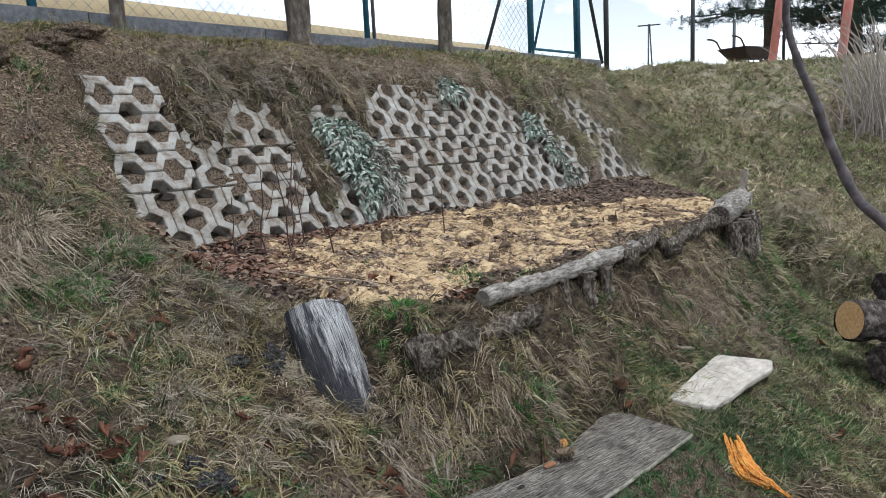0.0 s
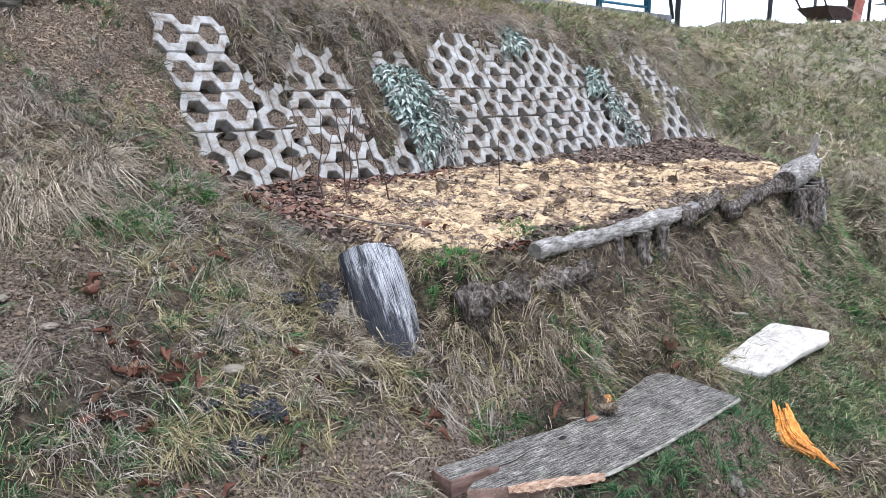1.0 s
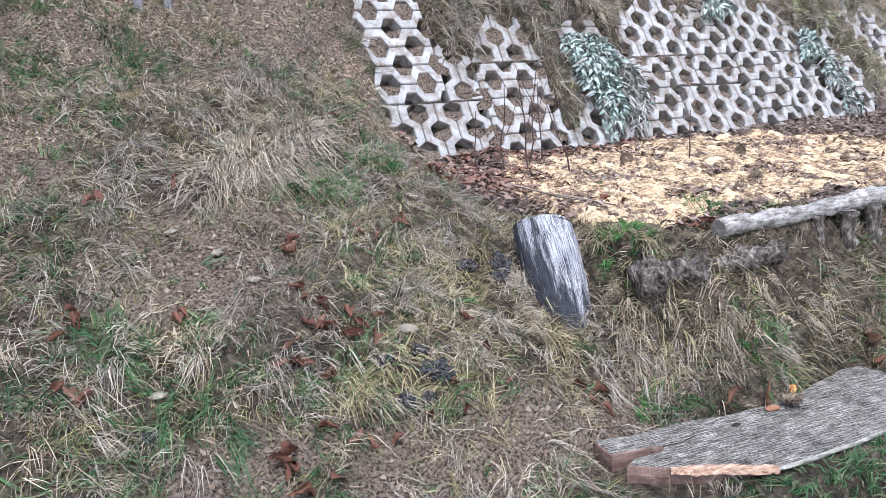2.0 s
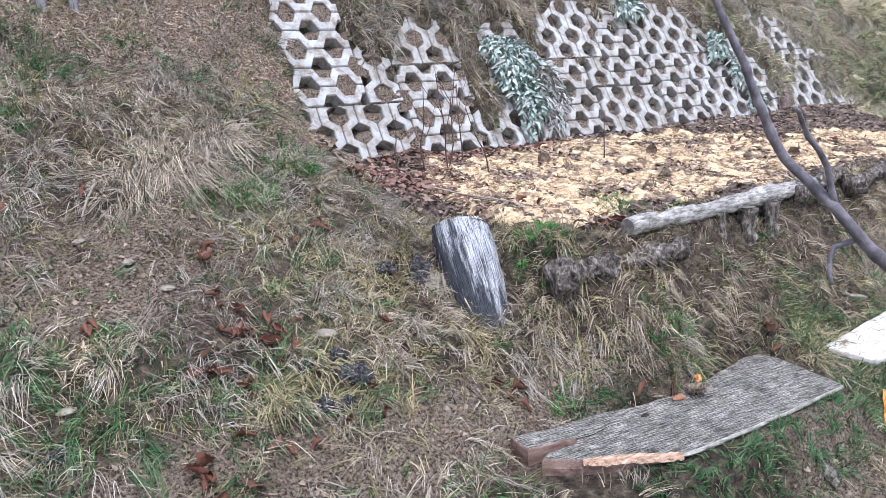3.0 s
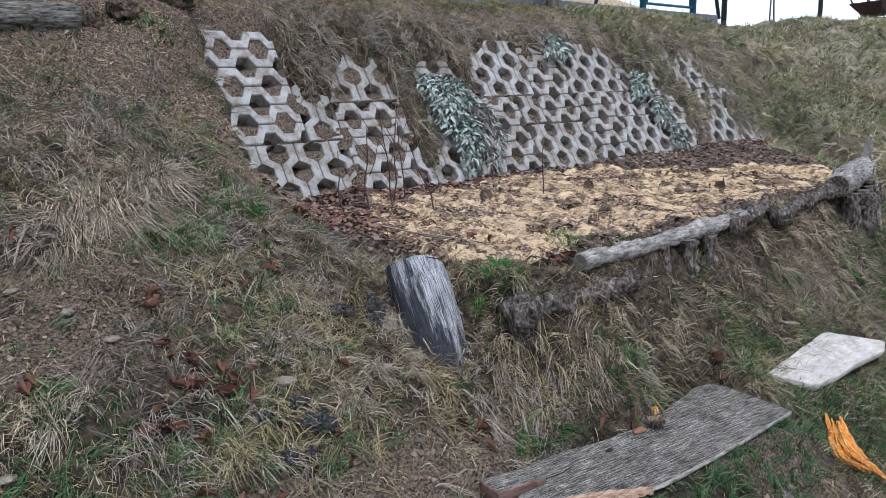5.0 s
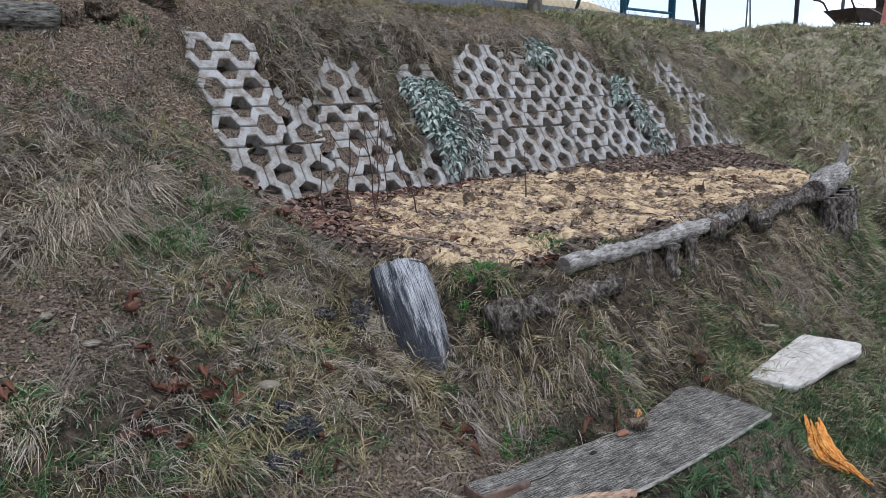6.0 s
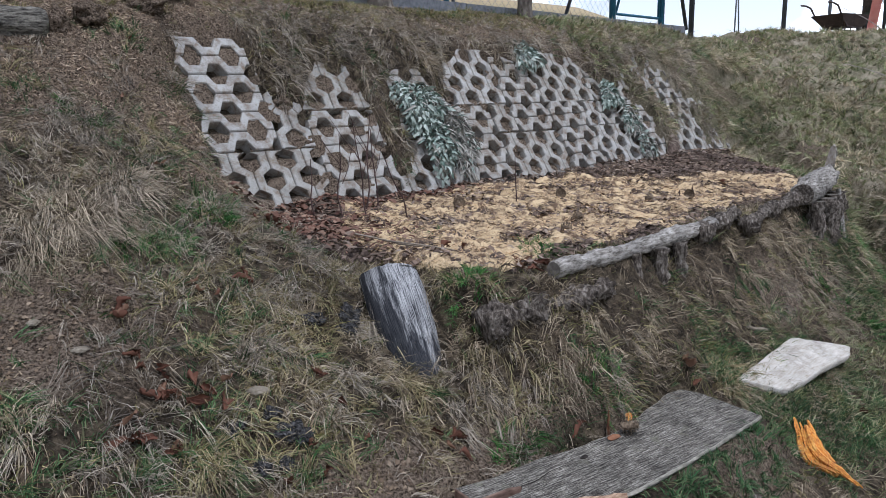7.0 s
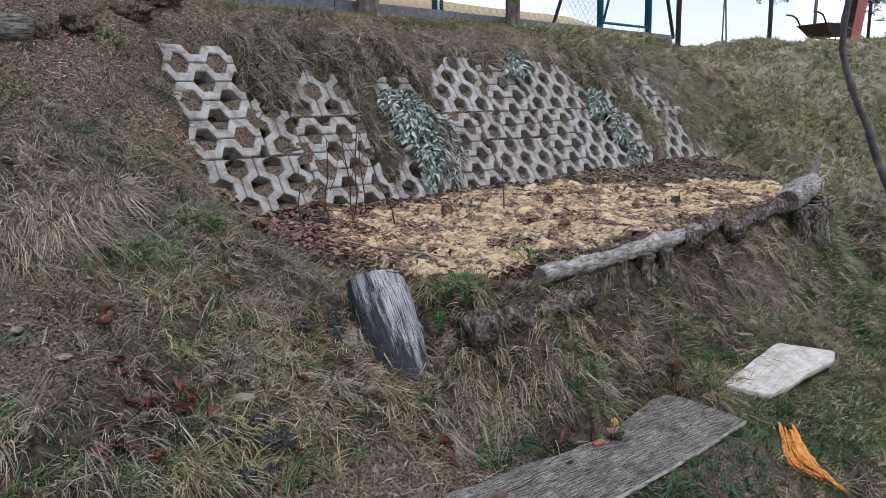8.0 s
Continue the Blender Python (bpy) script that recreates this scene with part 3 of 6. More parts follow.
# finer dry turf between
grow("dry_turf", turf(25000, ALL), lambda x, y: off_bed(x, y) * (1 - 0.97 * on_face(x, y)) * (1 - 0.97 * bareness(x, y)) * (0.3 + 0.7 * clumps(x, y)) * (1 - 0.5 * earthy(x, y)), 0.3, 0.6, 0.05, 0.0025, straw, "short matted dry turf on the bank", True)
grow("mixed_turf", turf(30000, ALL), lambda x, y: off_bed(x, y) * (1 - on_face(x, y)) * (1 - 0.97 * bareness(x, y)) * (0.4 + 0.6 * green_zone(x, y)) * (0.25 + 0.75 * clumps(x, y)) * (1 - 0.6 * earthy(x, y)), 0.25, 0.55, 0.05, 0.0026, olive, "short olive-green and yellowish turf on the bank", True)
LEFT = (-1.7, 0.1, -2.0, 0.45)
grow("bank_grass", tufts(430, LEFT, 66, 0.042), lambda x, y: off_bed(x, y) * (1 - 0.98 * bareness(x, y)) * (1 - on_face(x, y)) * (1 - 0.5 * earthy(x, y)), 0.3, 1.0, 0.10, 0.0026, grey_straw, "tufty grey dry grass beside the pavers")
grow("bank_green_grass", tufts(460, LEFT, 60, 0.05), lambda x, y: off_bed(x, y) * (1 - 0.95 * bareness(x, y)) * (1 - on_face(x, y)) * np.clip(green_zone(x, y) + 0.15, 0, 1), 0.25, 0.65, 0.075, 0.0028, green_leaf, "green grass tufts beside the pavers")
# yellowed tufts
low_rim = tufts(420, (-1.5, 7.0, 0.5, 1.1), 40, 0.05)
low_rim["size"], low_rim["tone"] = low_rim["size"] * 0.42, low_rim["tone"] + 0.15
low_bank = tufts(210, (-0.75, 0.3, -1.65, -0.75), 46, 0.045)
low_bank["size"] = low_bank["size"] * 0.7
grow("yellowed_grass", joined(tufts(260, ALL, 44, 0.045), low_rim, low_bank), lambda x, y: off_bed(x, y) * (1 - on_face(x, y)) * (1 - 0.9 * bareness(x, y)), 0.35, 0.8, 0.105, 0.0028, yellow_straw, "yellowed grass tufts on the bank")
# green grass
grow("green_grass", tufts(1500, ALL, 46, 0.055), lambda x, y: green_zone(x, y) * off_bed(x, y) * (1 - on_face(x, y)) * (1 - 0.85 * bareness(x, y)), 0.25, 0.55, 0.07, 0.0028, green_leaf, "short green grass among the dry turf")
grow("bank_moss", turf(15000, (0.0, 3.6, -2.35, -1.5), 6, 5.0), lambda x, y: off_bed(x, y) * ease(-0.1, 0.45, wobble(x, y, 4.3, 5.0) + 0.4 * wobble(x, y, 11.0, 2.0)) * (1 - 0.9 * bareness(x, y)) * ease(0.0, -0.12, y - front_edge(x)), 0.2, 0.4, 0.034, 0.0030, green_leaf, "short dark green grass in patches below the terrace", True)
grow("lawn", turf(26000, (0.4, 6.3, -2.9, 1.1)), lambda x, y: off_bed(x, y) * (1 - on_face(x, y)) * ease(0.9, 2.2, x - 0.6 * (y + 1.9)) * (0.4 + 0.6 * green_zone(x, y)) * ease(-0.05, -0.4, y - front_edge(x) - 0.25 * np.clip(x - 3, 0, 3)), 0.2, 0.4, 0.055, 0.0036, far_green, "thin green lawn at the foot of the bank", True)
# grass of the far slope and along the rim
FAR = (3.3, 10.5, -3.0, 1.2)
grow("far_slope_grass", tufts(4600, FAR, 36, 0.12), lambda x, y: ease(3.2, 4.6, x - 0.6 * np.clip(y + 1.2, -9, 0)) * off_bed(x, y) * (1 - on_face(x, y)) * 0.8 * (1 - 0.9 * bareness(x, y)) * (0.25 + 0.75 * ease(-0.4, 0.5, wobble(x, y, 3.1, 2.0))), 0.4, 0.65, 0.11, 0.006, far_straw, "dry grass on the slope below the wheelbarrow", True)
grow("far_slope_green", tufts(4600, FAR, 36, 0.12), lambda x, y: off_bed(x, y) * (1 - on_face(x, y)) * np.clip(green_zone(x, y) + 0.35 - 0.4 * ease(0.0, 0.6, wobble(x, y, 3.1, 2.0)), 0, 1), 0.3, 0.5, 0.09, 0.006, far_green, "green grass on the slope below the wheelbarrow", True)
grow("rim_grass", tufts(950, (-1.6, 8.5, 0.58, 1.14), 36, 0.055), lambda x, y: 1 - 0.5 * ease(0.8, 1.0, y) - 0.4 * bareness(x, y), 0.2, 0.45, 0.045, 0.003, olive, "yellowish grass along the top of the bank")
# overhanging dry grass on the paved face
over_face = tufts(1350, (0.38, WALL_END + 0.3, 0.04, 0.66), 44, 0.05)
over_face["tone"] = over_face["tone"] + 0.2 + 0.3 * wobble(over_face["x"], over_face["y"], 7.0, 5.0)
grow("hanging_grass", over_face, lambda x, y: np.maximum(overgrown(x, 0.1 + 1.942 * y) ** 1.3 * (1 - 0.7 * bareness(x, y)) * (0.4 + 0.6 * clumps(x, y)), 0.06 + 0.10 * (x > 3.6) + 0.14 * (x > 0.45) * (x < 1.2) + 0.06 * (y > 0.3)), 0.45, 0.9, 0.09, 0.0028, grey_straw, "dry grey grass hanging over the concrete pavers", stray=0.6, fall=(-0.1, -0.8, 0))
# fallen stalks and crumbs lying about
x, y = scatter(80000, *ALL)
k = R.uniform(0, 1, len(x)) < off_bed(x, y) * (1 - 0.8 * on_face(x, y)) * (1 - 0.7 * bareness(x, y)) * (1 - under_plank(x, y))
x, y = x[k], y[k]
nrm = normal_at(x, y)
flat = R.normal(size=(len(x), 3))
flat = unit(flat - nrm * (flat * nrm).sum(1, keepdims=True) + nrm * 0.12)
blades("litter", np.stack([x, y, land(x, y) + 0.004], -1), flat, R.normal(size=(len(x), 3)) * 0.12, R.uniform(0.008, 0.034, len(x)), R.uniform(0.0016, 0.0046, len(x)), litter_mat, short=True, label="brown dead stalks and crumbs on the soil", category="litter", tone=0.5 + 0.4 * wobble(x, y, 14.0, 2.0))

leaf_scrap_mat = blade_material("leaf_scraps", [(0.0, (0.05, 0.032, 0.024)), (0.35, (0.16, 0.105, 0.075)), (0.7, (0.27, 0.205, 0.15)), (1.0, (0.40, 0.33, 0.25))], 0.85)


# sawdust bed
sawdust_mat, n, l, b = mat("sawdust", 0.95)
tc = n.new("ShaderNodeTexCoord").outputs["Object"]
fine = noise_tex(n, l, tc, 140, 5, 0.75)
lump = noise_tex(n, l, tc, 11, 6, 0.7, 0.6)
cream = ramp(n, l, fine.outputs["Fac"], [(0.3, (0.34, 0.235, 0.125)), (0.5, (0.56, 0.42, 0.245)), (0.7, (0.70, 0.565, 0.37))])
col = mix(n, l, ramp(n, l, lump.outputs["Fac"], [(0.48, (0, 0, 0)), (0.58, (1, 1, 1))]), cream, (0.15, 0.10, 0.065))
l.new(col, b.inputs["Base Color"])
bump(n, l, b, fine.outputs["Fac"], 0.8, 0.006)
mulch_mat = speckled("bark_mulch", [(0.3, (0.035, 0.025, 0.02)), (0.5, (0.13, 0.095, 0.075)), (0.72, (0.27, 0.21, 0.17))], 60, 6, 0.6, 0.95, 0.012, 0.9)


def sawdust_share(x, y):
    s = y - front_edge(x)
    k = ease(0.10, 0.24, s + 0.07 * wobble(x, y, 11.0, 1.0)) * ease(0.12, 0.32, x + 0.14 * wobble(x, y, 8.0, 2.0) - 0.55 * (y + 0.55) * (y > -0.55))
    k = k * ease(0.5, -0.1, x - 2.45 + 0.9 * (y + 0.1) + 0.25 * wobble(x, y, 6.0, 5.0))
    return k * ease(0.0, -0.07, y + 0.05 - 0.03 * wobble(x, y, 14.0))


def bed_sheet(name, material, height, step, label):
    xs, ys = np.arange(-0.35, 5.2, step), np.arange(-1.5, 0.03, step)
    gx, gy = np.meshgrid(xs, ys)
    h = height(gx, gy)
    me = sheet(xs, ys, land(gx, gy) + h)
    bm = bmesh.new()
    bm.from_mesh(me)
    bmesh.ops.delete(bm, geom=[f for f in bm.faces if max(v.co.z - float(land(v.co.x, v.co.y)) for v in f.verts) < -0.012], context="FACES")
    bm.to_mesh(me)
    bm.free()
    me.materials.append(material)
    return tagged(new(name, me), label, name.replace("_", " "), kind="stuff")


def saw_h(x, y):
    g = np.random.RandomState(8).normal(size=x.shape) * 0.004
    lumps = 0.020 * wobble(x, y, 24.0, 3.0) + 0.014 * wobble(x, y, 47.0, 7.0)
    return -0.05 + 0.066 * ease(0.2, 0.6, sawdust_share(x, y)) + lumps * 0.8 + g


def mulch_h(x, y):
    g = np.random.RandomState(9).normal(size=x.shape) * 0.006
    k = in_bed(x, y) * ease(0.05, -0.01, y)
    return -0.05 + 0.056 * ease(0.1, 0.5, k) + 0.008 * wobble(x, y, 33.0, 2.0) + g


bed_sheet("sawdust", sawdust_mat, saw_h, 0.022, "pale yellow sawdust spread over the terrace bed")
bed_sheet("bark_mulch", mulch_mat, mulch_h, 0.024, "dark brown bark mulch on the terrace bed")


def flakes(name, x, y, lift, lo, hi, material, label, category):
    """Small bent chips lying on the bed."""
    nb = len(x)
    base = np.stack([x, y, land(x, y) + lift], -1)
    a = R.uniform(0, 2 * np.pi, nb)
    d = np.stack([np.cos(a), np.sin(a), R.normal(size=nb) * 0.22], -1)
    e = np.stack([-np.sin(a), np.cos(a), R.normal(size=nb) * 0.3], -1)
    ln = R.uniform(lo, hi, nb)[:, None]
    wd = ln * R.uniform(0.14, 0.5, nb)[:, None]
    up = np.array([[0, 0, 1.0]]) * ln * R.uniform(-0.1, 0.3, nb)[:, None]
    rows = [base - d * ln / 2 - e * wd / 2, base - d * ln / 2 + e * wd / 2, base + up - e * wd / 2, base + up + e * wd / 2, base + d * ln / 2 - e * wd * 0.3, base + d * ln / 2 + e * wd * 0.3]
    co = np.stack(rows, 1).reshape(-1, 3)
    i = np.arange(nb)[:, None] * 6
    me = np_mesh(name, co, [np.concatenate([i + np.array([[0, 2, 3, 1]]), i + np.array([[2, 4, 5, 3]])])])
    me.attributes.new("tone", "FLOAT", "POINT").data.foreach_set("value", np.repeat(np.clip(0.55 + 0.35 * wobble(x, y, 13.0, 5.0), 0, 1), 6).astype(np.float32))
    me.materials.append(material)
    return tagged(new(name, me), label, category, kind="stuff")


chip_mat = blade_material("wood_shavings", [(0.0, (0.50, 0.34, 0.19)), (0.4, (0.66, 0.49, 0.31)), (0.8, (0.74, 0.59, 0.41)), (1.0, (0.60, 0.44, 0.27))], 0.85)
bark_chip_mat = blade_material("bark_chips", [(0.0, (0.05, 0.036, 0.03)), (0.4, (0.15, 0.115, 0.095)), (0.75, (0.25, 0.185, 0.15)), (1.0, (0.36, 0.31, 0.27))], 0.85)
red_bark_mat = blade_material("red_bark_chips", [(0.0, (0.07, 0.035, 0.028)), (0.5, (0.17, 0.09, 0.068)), (1.0, (0.32, 0.22, 0.17))], 0.8)
x, y = scatter(46000, 0.0, 4.2, -1.5, 0.0)
k = R.uniform(0, 1, len(x)) < sawdust_share(x, y) ** 1.5
flakes("wood_shavings", x[k], y[k], 0.024, 0.004, 0.015, chip_mat, "pale wood shavings on the sawdust", "wood shavings")
x, y = scatter(30000, -0.3, 5.1, -1.5, 0.02)
k = R.uniform(0, 1, len(x)) < in_bed(x, y) * np.where(sawdust_share(x, y) > 0.4, 0.05 + 0.8 * ease(0.2, 0.55, wobble(x, y, 10.0, 9.0) + 0.3 * wobble(x, y, 26.0, 5.0)), 0.9)
flakes("bark_chips", x[k], y[k], 0.026, 0.01, 0.045, bark_chip_mat, "dark brown bark chips strewn over the bed", "bark chips")
x, y = scatter(9000, -0.35, 1.5, -0.95, 0.02)
k = R.uniform(0, 1, len(x)) < in_bed(x, y) * np.maximum(np.exp(-(((x - 0.1) / 0.3) ** 2 + ((y + 0.38) / 0.28) ** 2)), 0.55 * ease(-0.22, -0.05, y))
flakes("red_bark", x[k], y[k], 0.028, 0.012, 0.055, red_bark_mat, "reddish bark pieces beside the paved slope", "bark")
x, y = scatter(26000, -2.2, 5.0, -2.9, 1.1)
k = R.uniform(0, 1, len(x)) < (1 - in_bed(x, y)) * (1 - on_face(x, y)) * (0.3 + 0.4 * bareness(x, y)) * ease(3.5, 1.5, x) * (1 - under_plank(x, y))
flakes("leaf_scraps", x[k], y[k], 0.006, 0.004, 0.014, leaf_scrap_mat, "brown and tan leaf scraps strewn on the bank", "litter")
needle_litter_mat = blade_material("brown_needle_litter", [(0.0, (0.16, 0.115, 0.085)), (0.4, (0.34, 0.262, 0.195)), (0.8, (0.48, 0.39, 0.295)), (1.0, (0.62, 0.53, 0.42))], 0.9)
x, y = scatter(105000, -2.0, 5.0, -0.3, 0.95)
k = R.uniform(0, 1, len(x)) < (1 - on_face(x, y)) * np.clip(bareness(x, y) + 0.75 * earthy(x, y) + 0.22 * ease(0.4, 0.55, y) * ease(0.75, 0.6, y) * ease(3.0, 1.0, x), 0, 1)
x, y = x[k], y[k]
nrm = normal_at(x, y)
flat = R.normal(size=(len(x), 3))
flat = unit(flat - nrm * (flat * nrm).sum(1, keepdims=True) + nrm * 0.15)
blades("needle_litter", np.stack([x, y, land(x, y) + 0.006], -1), flat, R.normal(size=(len(x), 3)) * 0.1, R.uniform(0.008, 0.026, len(x)), R.uniform(0.002, 0.0048, len(x)), needle_litter_mat, short=True, tone=0.6 + 0.3 * wobble(x, y, 8.0, 3.0), label="rusty brown needle and leaf litter at the top of the bank", category="litter")

x, y = scatter(16000, -0.2, 4.8, -1.45, -0.02)
k = R.uniform(0, 1, len(x)) < in_bed(x, y) * (0.25 + 0.75 * ease(-0.2, 0.5, wobble(x, y, 7.0, 3.0)))
x, y = x[k], y[k]
way = unit(R.normal(size=(len(x), 3)) * np.array([1, 1, 0.18]))
blades("bed_litter", np.stack([x, y, land(x, y) + 0.026], -1), way, R.normal(size=(len(x), 3)) * 0.15, R.uniform(0.012, 0.05, len(x)), R.uniform(0.0018, 0.0042, len(x)), needle_litter_mat, rest=False, short=True, label="brown needles and dry stalks strewn over the sawdust", category="litter", tone=0.35 + 0.35 * wobble(x, y, 9.0, 6.0))

# crumbs of soil on the bare patches
crumb_mat = blade_material("soil_crumbs", [(0.0, (0.05, 0.036, 0.027)), (0.3, (0.16, 0.12, 0.088)), (0.7, (0.22, 0.17, 0.125)), (1.0, (0.34, 0.275, 0.21))], 0.95)
x, y = scatter(90000, -2.0, 1.2, -2.3, 0.9)
k = R.uniform(0, 1, len(x)) < bareness(x, y) ** 1.5 * (1 - in_bed(x, y)) * (1 - on_face(x, y)) * (1 - under_plank(x, y))
x, y = x[k][:34000], y[k][:34000]
nb = len(x)
c = np.stack([x, y, land(x, y) + 0.003], -1)
sz = 0.0018 + 0.0075 * R.uniform(0, 1, nb) ** 5
rows = [c + sz[:, None] * (np.array(d) + R.normal(size=(nb, 3)) * 0.3) for d in ((1, 0, 0), (0, 1, 0), (-1, 0, 0), (0, -1, 0), (0, 0, 1.0))]
i = np.arange(nb)[:, None] * 5
me = np_mesh("soil_crumbs", np.stack(rows, 1).reshape(-1, 3), [np.concatenate([i + np.array([q]) for q in ((0, 1, 4), (1, 2, 4), (2, 3, 4), (3, 0, 4))])])
me.attributes.new("tone", "FLOAT", "POINT").data.foreach_set("value", np.full(len(me.vertices), 0.5, np.float32))
me.materials.append(crumb_mat)
tagged(new("soil_crumbs", me), "loose pale brown soil crumbs on the bare patches", "soil", kind="stuff")

# ---- wood materials ----
def wood_material(name, stops, stretch, scale=9.0, dark=0.6, rough=0.8, bump_s=0.7, bump_d=0.004, axis_z=True, moss=None, turn=0.0, fleck_size=(9, 22)):
    """Long fibres along the object's z (or x) axis, with weathered blotches."""
    m, n, l, b = mat(name, rough)
    tc = n.new("ShaderNodeTexCoord").outputs["Object"]
    if turn:
        along = n.new("ShaderNodeMapping")
        along.inputs["Rotation"].default_value = (0, 0, radians(turn))
        l.new(tc, along.inputs["Vector"])
        tc = along.outputs["Vector"]
    mp = n.new("ShaderNodeMapping")
    mp.inputs["Scale"].default_value = (stretch, stretch, 1) if axis_z else (1, stretch, stretch)
    l.new(tc, mp.inputs["Vector"])
    fib = noise_tex(n, l, mp.outputs["Vector"], scale, 5, 0.6, 0.2)
    mp2 = n.new("ShaderNodeMapping")
    mp2.inputs["Scale"].default_value = (fleck_size[0], fleck_size[0], 1) if axis_z else (1, fleck_size[0], fleck_size[0])
    l.new(tc, mp2.inputs["Vector"])
    fleck = noise_tex(n, l, mp2.outputs["Vector"], fleck_size[1], 5, 0.75)
    both = n.new("ShaderNodeMath")
    both.operation = "MULTIPLY_ADD"
    both.inputs[1].default_value = 0.55
    l.new(fib.outputs["Fac"], both.inputs[0])
    half = n.new("ShaderNodeMath")
    half.operation = "MULTIPLY"
    half.inputs[1].default_value = 0.45
    l.new(fleck.outputs["Fac"], half.inputs[0])
    l.new(half.outputs[0], both.inputs[2])
    col = ramp(n, l, both.outputs[0], stops)
    blot = noise_tex(n, l, tc, 9, 4, 0.6)
    col = mix(n, l, 1.0, col, ramp(n, l, blot.outputs["Fac"], [(0.32, (dark, dark, dark)), (0.62, (1, 1, 1))]), "MULTIPLY")
    if moss:
        mo = noise_tex(n, l, tc, 14, 6, 0.7)
        col = mix(n, l, ramp(n, l, mo.outputs["Fac"], [(0.56, (0, 0, 0)), (0.7, (0.7, 0.7, 0.7))]), col, moss)
    l.new(col, b.inputs["Base Color"])
    bump(n, l, b, both.outputs[0], bump_s, bump_d)
    return m


silver_wood = wood_material("weathered_silver_wood", [(0.40, (0.012, 0.012, 0.014)), (0.455, (0.11, 0.11, 0.115)), (0.505, (0.36, 0.36, 0.362)), (0.60, (0.66, 0.65, 0.63))], 85, 6.0, 0.62, 0.75, 0.9, 0.006, fleck_size=(38, 13))
# long dark streaks, thickest near the foot, with the left flank's shade painted in
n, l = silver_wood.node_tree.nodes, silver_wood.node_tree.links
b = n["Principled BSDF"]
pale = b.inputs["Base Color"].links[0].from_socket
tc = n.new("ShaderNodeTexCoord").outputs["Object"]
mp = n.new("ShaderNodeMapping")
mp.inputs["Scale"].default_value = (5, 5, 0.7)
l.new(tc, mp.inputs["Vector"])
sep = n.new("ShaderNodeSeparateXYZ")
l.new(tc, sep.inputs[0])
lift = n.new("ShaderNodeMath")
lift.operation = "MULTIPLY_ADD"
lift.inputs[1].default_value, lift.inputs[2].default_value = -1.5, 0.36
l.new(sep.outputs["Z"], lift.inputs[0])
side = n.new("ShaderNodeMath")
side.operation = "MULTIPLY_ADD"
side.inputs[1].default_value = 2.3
# flank towards the camera's left: its shade is put into the colour
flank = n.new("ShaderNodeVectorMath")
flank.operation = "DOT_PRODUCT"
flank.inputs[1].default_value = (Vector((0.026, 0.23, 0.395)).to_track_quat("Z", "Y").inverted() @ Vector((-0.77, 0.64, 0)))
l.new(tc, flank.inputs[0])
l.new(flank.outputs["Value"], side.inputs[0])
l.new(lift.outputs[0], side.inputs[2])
streak_shade = n.new("ShaderNodeMath")
streak_shade.operation = "ADD"
l.new(noise_tex(n, l, mp.outputs["Vector"], 6, 6, 0.7).outputs["Fac"], streak_shade.inputs[0])
l.new(side.outputs[0], streak_shade.inputs[1])
l.new(mix(n, l, ramp(n, l, streak_shade.outputs[0], [(0.54, (0, 0, 0)), (0.66, (0.9, 0.9, 0.9))]), pale, (0.016, 0.017, 0.022)), b.inputs["Base Color"])
cut_top = speckled("grey_cut_wood", [(0.3, (0.10, 0.085, 0.07)), (0.7, (0.26, 0.235, 0.2))], 40, 6, 0.6)
log_bark = wood_material("pale_worn_log", [(0.36, (0.06, 0.05, 0.042)), (0.44, (0.17, 0.152, 0.13)), (0.52, (0.33, 0.305, 0.268)), (0.66, (0.52, 0.49, 0.445))], 6, 14, 0.5, 0.9, 0.9, 0.008, axis_z=False, moss=(0.045, 0.036, 0.03), fleck_size=(3, 40))
dark_bark = speckled("dark_cracked_bark", [(0.34, (0.022, 0.018, 0.016)), (0.52, (0.085, 0.07, 0.06)), (0.72, (0.30, 0.28, 0.27))], 26, 6, 0.6, 0.9, 0.014, 1.0)
rot_wood = speckled("rotten_grey_wood", [(0.34, (0.025, 0.02, 0.016)), (0.48, (0.11, 0.09, 0.073)), (0.58, (0.25, 0.215, 0.18)), (0.72, (0.44, 0.40, 0.35))], 70, 12, 0.45, 0.95, 0.02, 1.0, (1, 1, 0.45))
plank_top = wood_material("grey_plank_face", [(0.39, (0.018, 0.015, 0.013)), (0.455, (0.07, 0.061, 0.052)), (0.51, (0.16, 0.145, 0.122)), (0.57, (0.32, 0.30, 0.255)), (0.64, (0.50, 0.47, 0.41))], 15, 17, 0.45, 0.85, 0.7, 0.003, axis_z=False, moss=(0.15, 0.145, 0.10), turn=10, fleck_size=(2.5, 95))
plank_core = wood_material("split_reddish_wood", [(0.3, (0.09, 0.06, 0.045)), (0.55, (0.23, 0.15, 0.115)), (0.75, (0.38, 0.275, 0.21))], 8, 9, 0.6, 0.85, 0.8, 0.004, axis_z=False)
n, l = plank_core.node_tree.nodes, plank_core.node_tree.links
b = n["Principled BSDF"]
fresh = b.inputs["Base Color"].links[0].from_socket
tc = n.new("ShaderNodeTexCoord").outputs["Object"]
sep = n.new("ShaderNodeSeparateXYZ")
l.new(tc, sep.inputs[0])
worn = n.new("ShaderNodeMapRange")
worn.inputs["From Min"].default_value, worn.inputs["From Max"].default_value = -0.30, -0.22
l.new(sep.outputs["X"], worn.inputs["Value"])
